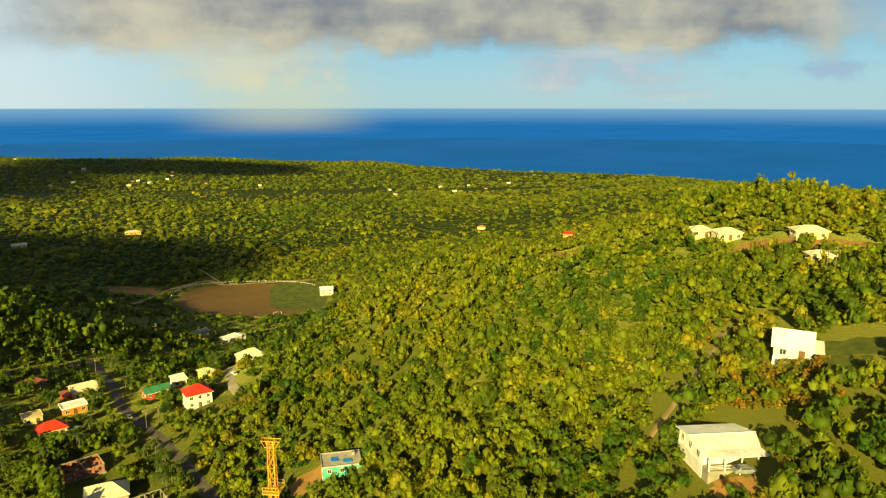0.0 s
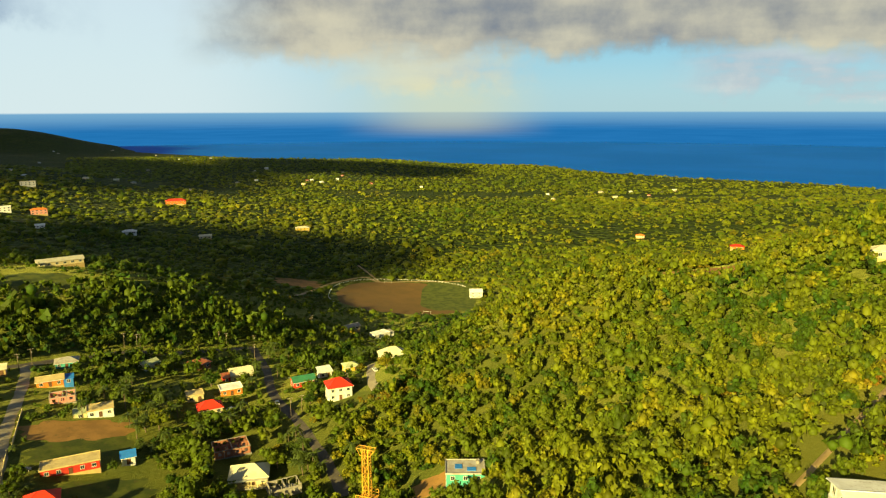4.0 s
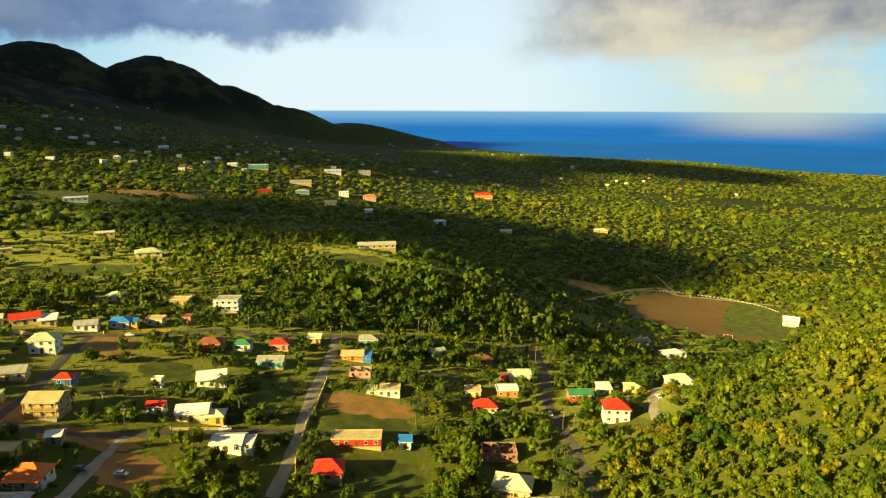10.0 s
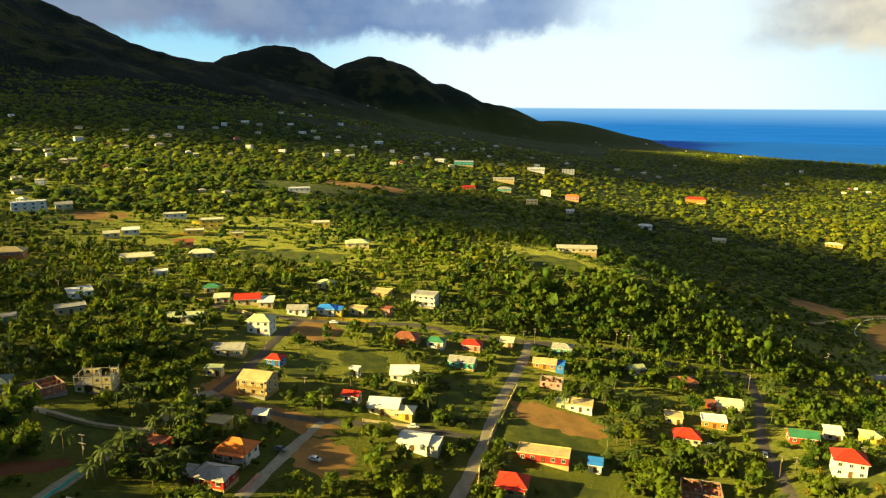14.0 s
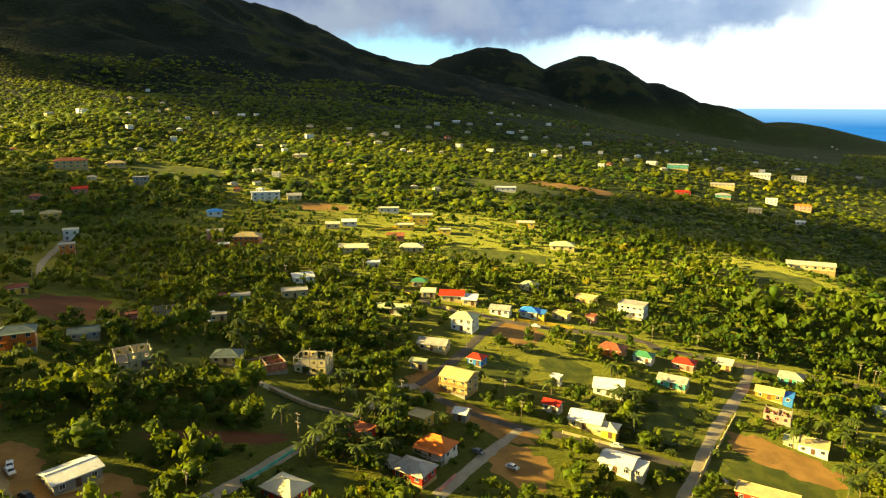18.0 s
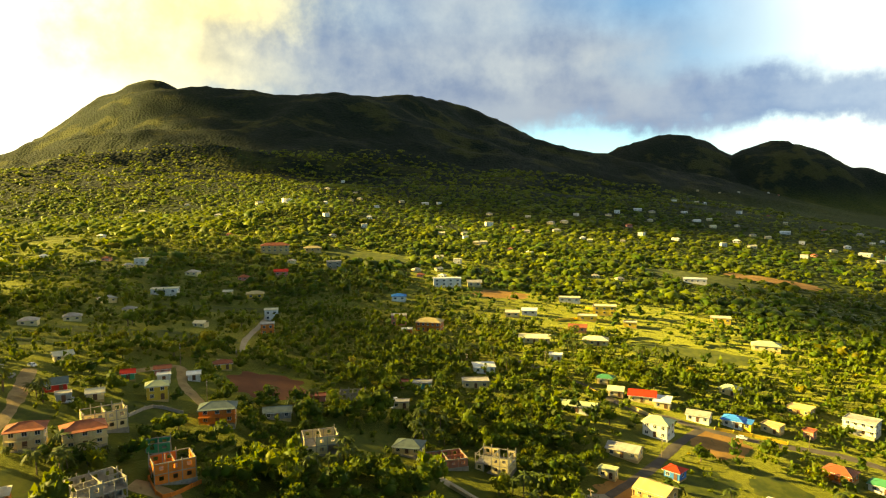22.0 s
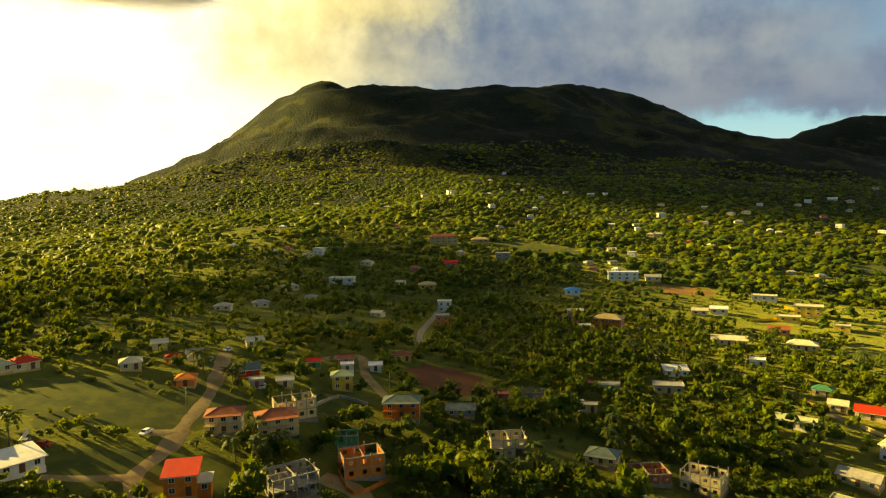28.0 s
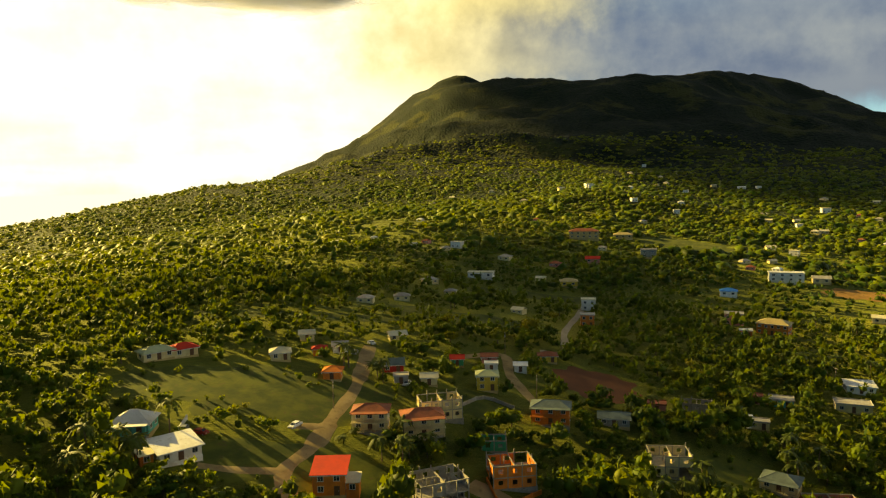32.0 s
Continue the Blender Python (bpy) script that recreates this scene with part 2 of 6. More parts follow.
def water_material():
    m = bpy.data.materials.new("open sea")
    m.use_nodes = True
    n = Nodes(m.node_tree)
    p = n.add("ShaderNodeNewGeometry").outputs["Position"]
    col = n.mix(n.band(n.noise(p, 0.0016, 4.0), 0.35, 0.65), (0.005, 0.108, 0.58), (0.009, 0.124, 0.65))
    b = n.add("ShaderNodeBsdfPrincipled", Base_Color=col, Roughness=0.8)
    n.put(b, "Specular IOR Level", 0.03)
    n.put(b, "Normal", n.add("ShaderNodeBump", Strength=0.4, Distance=1.0, Height=n.noise(p, 0.05, 5.0)))
    n.add("ShaderNodeOutputMaterial", Surface=b)
    return m


M = {
    "ground": ground_material(), "water": water_material(),
    "leaf": foliage("broad leaves", (0.024, 0.066, 0.005), (0.130, 0.165, 0.007), (0.230, 0.165, 0.008), 0.38),
    "hill_leaf": foliage("sunburnt broad leaves", (0.030, 0.074, 0.004), (0.178, 0.192, 0.006), (0.205, 0.172, 0.008), 0.30),
    "dry": foliage("dry orange scrub", (0.120, 0.110, 0.008), (0.215, 0.135, 0.010), (0.22, 0.095, 0.010), 0.2),
    "palm": foliage("palm fronds", (0.055, 0.080, 0.012), (0.120, 0.120, 0.018), (0.180, 0.140, 0.030), 0.28),
    "bark": material("grey-brown bark", (0.16, 0.12, 0.08), rough=0.95, scale=2.0, bump=0.4),
    "white": material("white paint", (0.78, 0.76, 0.70), (0.66, 0.63, 0.55), 0.7, 0.5, 9, 0.1, (0.45, 0.40, 0.32)),
    "cream": material("cream paint", (0.70, 0.58, 0.30), (0.60, 0.48, 0.24), 0.75, 0.5, 9, 0.1, (0.40, 0.32, 0.18)),
    "yellow": material("yellow paint", (0.72, 0.50, 0.06), (0.60, 0.40, 0.05), 0.75, 0.5, 9, 0.1),
    "orange": material("orange paint", (0.72, 0.22, 0.03), (0.58, 0.17, 0.03), 0.75, 0.5, 9, 0.1),
    "red": material("red paint", (0.55, 0.04, 0.02), (0.42, 0.03, 0.02), 0.75, 0.5, 9, 0.1),
    "pink": material("pink paint", (0.62, 0.28, 0.22), (0.52, 0.22, 0.18), 0.8, 0.5, 9, 0.1),
    "teal": material("teal paint", (0.10, 0.46, 0.36), (0.08, 0.36, 0.30), 0.75, 0.5, 9, 0.1),
    "green_wall": material("green paint", (0.05, 0.36, 0.16), (0.04, 0.28, 0.13), 0.75, 0.5, 9, 0.1),
    "blue": material("blue paint", (0.04, 0.22, 0.62), (0.04, 0.17, 0.50), 0.7, 0.5, 9, 0.1),
    "tan": material("tan render", (0.52, 0.38, 0.16), (0.42, 0.29, 0.12), 0.85, 0.5, 9, 0.15, (0.30, 0.22, 0.12)),
    "block": material("bare concrete block", (0.34, 0.31, 0.26), (0.25, 0.23, 0.19), 0.9, 0.7, 6, 0.3, (0.16, 0.14, 0.11)),
    "brick": material("reddish block", (0.40, 0.17, 0.10), (0.30, 0.13, 0.08), 0.9, 0.7, 6, 0.3),
    "roof_white": material("white sheet roof", (0.80, 0.79, 0.74), (0.68, 0.66, 0.60), 0.5, 0.3, 5, 0.1, (0.50, 0.44, 0.36)),
    "roof_grey": material("weathered grey sheet roof", (0.42, 0.40, 0.36), (0.32, 0.29, 0.25), 0.6, 0.4, 5, 0.15, (0.28, 0.18, 0.10)),
    "roof_red": material("red sheet roof", (0.60, 0.035, 0.015), (0.48, 0.03, 0.015), 0.55, 0.3, 5, 0.1),
    "roof_rust": material("rust-red roof", (0.34, 0.10, 0.05), (0.24, 0.08, 0.04), 0.7, 0.5, 5, 0.15, (0.16, 0.07, 0.05)),
    "roof_orange": material("orange sheet roof", (0.74, 0.20, 0.03), (0.62, 0.16, 0.03), 0.6, 0.3, 5, 0.1),
    "roof_green": material("green sheet roof", (0.05, 0.22, 0.11), (0.04, 0.17, 0.09), 0.6, 0.3, 5, 0.1),
    "roof_pale_green": material("pale green roof", (0.46, 0.50, 0.28), (0.38, 0.42, 0.24), 0.65, 0.3, 5, 0.1),
    "roof_blue": material("blue sheet roof", (0.03, 0.22, 0.70), (0.03, 0.18, 0.58), 0.55, 0.3, 5, 0.1),
    "roof_tan": material("tan roof", (0.56, 0.44, 0.20), (0.46, 0.35, 0.16), 0.75, 0.3, 5, 0.15, (0.30, 0.22, 0.12)),
    "roof_dark": material("grey-green tiled roof", (0.14, 0.18, 0.16), (0.10, 0.13, 0.12), 0.7, 0.4, 5, 0.2),
    "roof_cream": material("cream sheet roof", (0.68, 0.62, 0.42), (0.58, 0.52, 0.34), 0.55, 0.3, 5, 0.1),
    "trim": material("white trim", (0.74, 0.72, 0.66), rough=0.6, per_object=0.06),
    "door": material("dark wooden door", (0.16, 0.08, 0.04), rough=0.6),
    "surf": material("white surf", (0.70, 0.74, 0.74), rough=0.9, scale=0.02, fine=0.3),
    "asphalt": material("worn asphalt", (0.125, 0.105, 0.085), (0.090, 0.076, 0.062), 0.9, 0.25, 3, 0.2, (0.18, 0.14, 0.10)),
    "lane": material("pale concrete lane", (0.40, 0.34, 0.24), (0.32, 0.27, 0.19), 0.9, 0.25, 3, 0.2, (0.20, 0.17, 0.12)),
    "track": material("sandy track", (0.36, 0.26, 0.12), (0.26, 0.18, 0.08), 0.95, 0.2, 3, 0.3, (0.16, 0.12, 0.05)),
    "dirt": material("orange bare earth", (0.38, 0.20, 0.055), (0.26, 0.14, 0.04), 0.95, 0.12, 2, 0.4, (0.12, 0.10, 0.03)),
    "red_dirt": material("red-brown graded earth", (0.20, 0.075, 0.030), (0.15, 0.058, 0.025), 0.95, 0.10, 2, 0.4),
    "field_brown": material("dry brown turf", (0.17, 0.095, 0.024), (0.14, 0.085, 0.022), 0.95, 0.05, 1.5, 0.2),
    "lawn": material("rough grass", (0.105, 0.120, 0.013), (0.052, 0.072, 0.009), 0.95, 0.16, 1.2, 0.6, (0.105, 0.085, 0.022)),
    "steel": material("yellow painted lattice steel", (0.62, 0.34, 0.03), (0.50, 0.24, 0.03), 0.5, 0.6, 9, 0.1),
    "wood": material("weathered timber pole", (0.20, 0.15, 0.10), rough=0.9, scale=1.0),
    "wire": material("black cable", (0.02, 0.02, 0.02), rough=0.6),
    "tyre": material("black rubber", (0.02, 0.02, 0.02), rough=0.8),
    "car_white": material("white car paint", (0.80, 0.80, 0.78), rough=0.3, bump=0.0), "car_grey": material("grey car paint", (0.22, 0.23, 0.24), rough=0.3, bump=0.0),
    "car_red": material("red car paint", (0.40, 0.03, 0.02), rough=0.3, bump=0.0), "car_dark": material("dark car paint", (0.04, 0.045, 0.05), rough=0.3, bump=0.0),
}
gm = bpy.data.materials.new("window glass")
gm.use_nodes = True
gm.node_tree.nodes["Principled BSDF"].inputs["Base Color"].default_value = (0.03, 0.04, 0.045, 1)
gm.node_tree.nodes["Principled BSDF"].inputs["Roughness"].default_value = 0.08
M["glass"] = gm

# ---- the lie of the land ----
SEA = -130.0
RINGS = (
    (70, (-25.3, 13.7, 26.1, -18.2, 11.8)),
    (150, (32.1, 56.7, -66.3, 5.2, -9.6, 3.9, 19.6, 8.7)),
    (270, (-21.3, -17, 59.9, 24.9, -19.6, 25, -6.5, 19.9, 28.9, -40.7, 33.1)),
    (430, (37.2, 4.8, 37.2, -12.2, -17.3, 37.3, -3.6, -23, 15.9, 8.7, -7, 67.3)),
    (650, (22.6, -26.8, 21, -38.3, -32.2, 25.6, -11.9, 18.3, 32.2, -5.3, -1, 55.5)),
    (1000, (32.2, 26.7, 43.8, -12.3, -1.5, 14.8, 34.2, 43.4, 2.8, -2.6, 34.2)),
    (1600, (25.3, 14.6, 2, -7.3, 8, 22.1, 29.6, 13.5, 5.9, 21.8)),
    (2600, (18.2, 9.4, 1.8, 4.1, 12.1, 17.7, 14.6, 11.1, 17)),
)
KNOLLS = (
    (-40, 322, 48, 29),
    (20, 312, 48, -2.3),
    (80, 285, 52, -0.4),
    (0, 190, 45, 9.5),
    (50, 138, 42, 3.4),
    (-60, 405, 55, -11.4),
    (40, 405, 60, 2.7),
    (-381, 348, 75, 23.7),
    (-255, 510, 80, 0.2),
    (-300, 430, 70, 13.9),
    (120, 360, 60, 29.7),
    (-110, 225, 45, -0.4),
    (-215, 440, 50, -3.9),
    (-200, 350, 50, -2.1),
)


def lattice(i, j, seed):
    q = np.sin(i * 127.1 + j * 311.7 + seed * 74.7) * 43758.5453
    return q - np.floor(q)


def relief(x, y, size, octaves=4, seed=1, ridged=False):
    """Smooth uneven relief between 0 and 1; ridged gives sharp crests."""
    total, weight, amount = 0.0, 0.0, 1.0
    for o in range(octaves):
        u, v = x / size + 17.3 * o, y / size - 9.1 * o
        i, j = np.floor(u), np.floor(v)
        f, g = u - i, v - j
        f, g = f * f * (3 - 2 * f), g * g * (3 - 2 * g)
        q = (lattice(i, j, seed + o) * (1 - f) + lattice(i + 1, j, seed + o) * f) * (1 - g) + (lattice(i, j + 1, seed + o) * (1 - f) + lattice(i + 1, j + 1, seed + o) * f) * g
        total = total + amount * (1 - np.abs(2 * q - 1) if ridged else q)
        weight += amount
        amount, size = amount * 0.5, size * 0.47
    return total / weight


def mountain(x, y):
    """The volcano behind the town and the lower twin peaks beside it."""
    dx, dy = x + 3770, y + 1010
    r = np.hypot(dx, dy)
    steep = np.interp(r, [0, 500, 800, 950, 1166, 1420, 1680, 2066, 2660, 3300], [735, 690, 600, 500, 330, 200, 95, -36, -128, -135])
    gentle = np.interp(r, [0, 800, 1257, 1636, 2100, 2800, 3600], [760, 640, 425, 305, 190, 20, -135])
    front = np.interp(r, [0, 800, 1166, 1420, 1680, 2066, 2660, 3300, 3800], [760, 640, 430, 325, 245, 165, 92, 0, -135])
    side = np.clip((dy * 0.966 - dx * 0.259) / (r + 1), 0, 1)
    near = np.clip(((dx * 0.966 + dy * 0.259) / (r + 1) - 0.74) / 0.24, 0, 1)
    near = near * near * (3 - 2 * near)
    z = (steep * (1 - side) + gentle * side) * (1 - near) + front * near
    z = -30 * np.logaddexp(-z / 30, -(112 - 0.1334 * (x * 0.966 + y * 0.259)) / 30)

    z = np.logaddexp(z / 10, (698 - 0.60 * np.hypot(x + 3590, y + 1625)) / 10) * 10

    def peak(cx, cy, s, h):
        return h * np.exp(-((x - cx) ** 2 + (y - cy) ** 2) / (s * s))

    b = SEA + np.maximum.reduce([peak(-4170, 1130, 720, 560), peak(-3950, 1700, 600, 492), peak(-3800, 2050, 430, 345), peak(-3640, 2330, 420, 225), peak(-3430, 2680, 450, 138)])
    return np.logaddexp(z / 8, b / 8) * 8


def shore(x, y):
    return np.interp(np.degrees(np.arctan2(-x, y)), [-180, -60, -26, -10, 0, 8, 12, 19, 25, 30, 35, 41, 47, 60, 120, 140, 149, 165, 180], [1500, 1500, 1900, 2400, 2500, 2690, 2960, 3020, 3330, 3380, 3460, 3990, 4560, 5400, 5400, 4200, 2900, 1500, 1500])


def ground(x, y):
    x, y = np.asarray(x, float), np.asarray(y, float)
    d, c, m = np.hypot(x, y), shore(x, y), mountain(x, y)
    z = np.maximum(-75 - 57 * np.clip((np.clip(d / c, 0, 1.3) - 0.25) / 0.75, 0, 1.2), -137)
    for r, weights in RINGS:
        s = 0.42 * r + 35
        for k, w in enumerate(weights):
            a = radians(-70 + 270 / (len(weights) - 1) * k)
            z = z + w * np.exp(-((x + r * math.sin(a)) ** 2 + (y - r * math.cos(a)) ** 2) / (2 * s * s))
    for cx, cy, s, w in KNOLLS:
        z = z + w * np.exp(-((x - cx) ** 2 + (y - cy) ** 2) / (2 * s * s))
    z = np.logaddexp(z / 12, m / 12) * 12
    high = np.clip((m + 20) / 160, 0, 1) * np.clip((d - 1300) / 700, 0, 1)
    z = z + high * (relief(x, y, 420, 4, 3, True) - 0.62) * 95
    run = np.clip(((x + 900) * -0.972 + (y + 185) * -0.236) / 400, 0, 1)
    z = z + 20 * np.exp(-((x + 900 + 389 * run) ** 2 + (y + 185 + 94 * run) ** 2) / 95 ** 2)
    k = np.clip((d / c - 0.93) / 0.08, 0, 1)
    k = k * k * (3 - 2 * k)
    k = np.where(m > -118, k * np.clip((-100 - m) / 18, 0, 1), k)
    return z * (1 - k) - 140 * k


def gz(x, y):
    return float(ground(x, y))


# ---- mesh helpers ----
def mesh_of(name, verts, faces, mat, smooth=False):
    me = bpy.data.meshes.new(name)
    me.from_pydata(verts, [], faces)
    me.materials.append(mat)
    if smooth:
        me.shade_smooth()
    return me


def quads_mesh(name, co, quad, mat, tone=None, smooth=False):
    """A mesh from numpy arrays: vertices (n, 3) and faces (m, k)."""
    me = bpy.data.meshes.new(name)
    k = quad.shape[1]
    me.vertices.add(len(co))
    me.vertices.foreach_set("co", co.astype(np.float32).ravel())
    me.loops.add(quad.size)
    me.loops.foreach_set("vertex_index", quad.astype(np.int32).ravel())
    me.polygons.add(len(quad))
    me.polygons.foreach_set("loop_start", np.arange(0, quad.size, k, dtype=np.int32))
    if tone is not None:
        me.attributes.new("tone", "FLOAT", "POINT").data.foreach_set("value", tone.astype(np.float32))
    me.materials.append(mat)
    me.update(calc_edges=True)
    if smooth:
        me.shade_smooth()
    return me


def hang(ob, parent):
    ob.parent = parent
    return ob


def part(name, bm, mat, parent, label=""):
    me = bpy.data.meshes.new(name)
    bm.to_mesh(me)
    bm.free()
    me.materials.append(mat)
    return tagged(hang(new(name, me), parent), label)


def box(bm, x0, x1, y0, y1, z0, z1):
    v = [bm.verts.new(p) for p in ((x0, y0, z0), (x1, y0, z0), (x1, y1, z0), (x0, y1, z0), (x0, y0, z1), (x1, y0, z1), (x1, y1, z1), (x0, y1, z1))]
    for f in ((0, 3, 2, 1), (4, 5, 6, 7), (0, 1, 5, 4), (1, 2, 6, 5), (2, 3, 7, 6), (3, 0, 4, 7)):
        bm.faces.new([v[i] for i in f])
    return bm


def boxes(*dims):
    bm = bmesh.new()
    for d in dims:
        box(bm, *d)
    return bm


def bar(bm, a, b, r, sides=5, r2=None):
    """A round bar from a to b."""
    a, b = Vector(a), Vector(b)
    way = (b - a).normalized()
    u = way.orthogonal().normalized()
    w = way.cross(u)
    rings = []
    for p, rad in ((a, r), (b, r2 if r2 is not None else r)):
        rings.append([bm.verts.new(p + (u * math.cos(2 * math.pi * k / sides) + w * math.sin(2 * math.pi * k / sides)) * rad) for k in range(sides)])
    for k in range(sides):
        bm.faces.new((rings[0][k], rings[0][(k + 1) % sides], rings[1][(k + 1) % sides], rings[1][k]))
    bm.faces.new(rings[0][::-1])
    bm.faces.new(rings[1])
    return bm


def roof_shape(kind, w, d, rise, over, thick=0.16):
    """A pitched roof of real thickness over a body w by d, its eaves at z = 0; the ridge runs along x."""
    a, b = w / 2 + over, d / 2 + over
    ridge = max(a - b, 0.3) if kind == "hip" else a
    if kind == "mono":
        top = [(-a, -b, 0), (a, -b, 0), (a, b, rise), (-a, b, rise)]
        faces = [(0, 1, 2, 3)]
    else:
        top = [(-a, -b, 0), (a, -b, 0), (a, b, 0), (-a, b, 0), (-ridge, 0, rise), (ridge, 0, rise)]
        faces = [(0, 1, 5, 4), (2, 3, 4, 5)] + ([(1, 2, 5), (3, 0, 4)] if kind == "hip" else [])
    bm = bmesh.new()
    up = [bm.verts.new(p) for p in top]
    low = [bm.verts.new((x, y, z - thick)) for x, y, z in top]
    for f in faces:
        bm.faces.new([up[i] for i in f])
        bm.faces.new([low[i] for i in reversed(f)])
    rim = (0, 1, 2, 3) if kind in ("hip", "mono") else (0, 1, 5, 2, 3, 4)
    for i, j in zip(rim, rim[1:] + rim[:1]):
        bm.faces.new((low[i], low[j], up[j], up[i]))
    return bm


# ---- ground and sea ----
def build_ground():
    radii = np.concatenate([[0.0], np.geomspace(14, 110, 16), np.geomspace(114, 900, 150), np.geomspace(908, 4985, 120)])
    seen = np.radians(np.concatenate([np.arange(56, 246, 0.38), np.arange(246, 416, 3.0)]))
    n, ang = len(seen), seen
    rr, aa = np.meshgrid(radii, ang, indexing="ij")
    x, y = rr * np.cos(aa), rr * np.sin(aa)
    z = ground(x, y)
    far = np.clip((rr - 1000) / 1200, 0, 1)
    bumps = np.sin(x * 0.011 + 1.3 * np.sin(y * 0.007)) * np.sin(y * 0.013 + np.sin(x * 0.006)) + 0.5 * np.sin(x * 0.031 + y * 0.017) * np.sin(y * 0.027 - x * 0.011)
    high = np.clip((z + 40) / 200, 0, 1)
    z = z + far * high * (bumps * 3.0 + (relief(x, y, 60, 3, 8) - 0.5) * 11)
    co = np.stack([x, y, z], -1).reshape(-1, 3)
    i, j = np.meshgrid(np.arange(len(radii) - 1), np.arange(n), indexing="ij")
    k = (j + 1) % n
    quad = np.stack([i * n + j, (i + 1) * n + j, (i + 1) * n + k, i * n + k], -1).reshape(-1, 4)
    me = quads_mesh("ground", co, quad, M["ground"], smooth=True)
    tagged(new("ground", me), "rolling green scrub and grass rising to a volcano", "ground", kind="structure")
    n = 240
    ang = np.linspace(0, 2 * math.pi, n, endpoint=False)
    r = np.array([1200.0, 1800, 2400, 3000, 3600, 4200, 4990])
    rr, aa = np.meshgrid(r, ang, indexing="ij")
    co = np.stack([rr * np.cos(aa), rr * np.sin(aa), np.full_like(rr, SEA)], -1).reshape(-1, 3)
    i, j = np.meshgrid(np.arange(len(r) - 1), np.arange(n), indexing="ij")
    k = (j + 1) % n
    quad = np.stack([i * n + j, (i + 1) * n + j, (i + 1) * n + k, i * n + k], -1).reshape(-1, 4)
    tagged(new("water", quads_mesh("water", co, quad, M["water"])), "calm deep blue open sea to the horizon", "sea", kind="structure")


build_ground()


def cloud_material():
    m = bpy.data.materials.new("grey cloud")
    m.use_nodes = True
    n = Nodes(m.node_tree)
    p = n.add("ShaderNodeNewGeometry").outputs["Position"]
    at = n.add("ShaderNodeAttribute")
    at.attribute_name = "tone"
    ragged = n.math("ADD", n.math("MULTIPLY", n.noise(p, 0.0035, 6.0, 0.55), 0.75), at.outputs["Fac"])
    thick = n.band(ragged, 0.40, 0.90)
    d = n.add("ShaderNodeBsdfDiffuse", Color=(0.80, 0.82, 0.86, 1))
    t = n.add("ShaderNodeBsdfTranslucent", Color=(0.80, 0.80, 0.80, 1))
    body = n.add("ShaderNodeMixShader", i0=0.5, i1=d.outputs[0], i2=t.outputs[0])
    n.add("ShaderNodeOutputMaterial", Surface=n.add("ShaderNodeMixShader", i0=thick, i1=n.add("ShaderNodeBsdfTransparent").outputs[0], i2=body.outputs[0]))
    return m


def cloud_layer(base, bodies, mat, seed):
    """One broken layer of cloud, added to shade the land: lumpy bodies (centre, half length and width, turn) with flat
    ragged bases.
    """
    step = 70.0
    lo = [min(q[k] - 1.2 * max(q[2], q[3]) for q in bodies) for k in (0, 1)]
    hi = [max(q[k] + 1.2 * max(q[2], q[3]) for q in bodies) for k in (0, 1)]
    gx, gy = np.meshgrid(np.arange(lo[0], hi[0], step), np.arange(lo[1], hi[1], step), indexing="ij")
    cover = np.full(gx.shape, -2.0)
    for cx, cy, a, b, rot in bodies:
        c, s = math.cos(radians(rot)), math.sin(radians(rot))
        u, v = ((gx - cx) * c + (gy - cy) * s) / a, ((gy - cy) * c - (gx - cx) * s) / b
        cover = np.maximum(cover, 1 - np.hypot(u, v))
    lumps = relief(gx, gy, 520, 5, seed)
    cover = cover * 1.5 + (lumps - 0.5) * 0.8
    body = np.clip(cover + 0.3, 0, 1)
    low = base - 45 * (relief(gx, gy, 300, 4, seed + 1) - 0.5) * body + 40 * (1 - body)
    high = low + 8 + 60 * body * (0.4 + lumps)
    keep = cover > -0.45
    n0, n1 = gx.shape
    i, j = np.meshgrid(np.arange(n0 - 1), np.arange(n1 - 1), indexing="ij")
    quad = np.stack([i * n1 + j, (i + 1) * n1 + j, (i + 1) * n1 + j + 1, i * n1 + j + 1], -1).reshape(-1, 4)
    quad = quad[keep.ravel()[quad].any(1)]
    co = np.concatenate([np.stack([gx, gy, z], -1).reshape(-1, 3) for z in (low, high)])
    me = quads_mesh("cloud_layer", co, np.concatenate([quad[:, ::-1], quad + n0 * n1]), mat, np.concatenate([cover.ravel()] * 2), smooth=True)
    tagged(new("cloud_layer", me), "added cloud layer, mostly out of view, that shades the land", "cloud", kind="structure")


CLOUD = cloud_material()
# added mostly out of view, placed so their shadows darken slopes and field
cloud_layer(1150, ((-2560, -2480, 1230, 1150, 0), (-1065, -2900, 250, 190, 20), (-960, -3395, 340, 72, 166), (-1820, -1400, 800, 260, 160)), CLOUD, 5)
# higher layer beyond the view, there only to shade the twin peaks
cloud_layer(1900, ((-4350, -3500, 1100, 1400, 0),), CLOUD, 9)


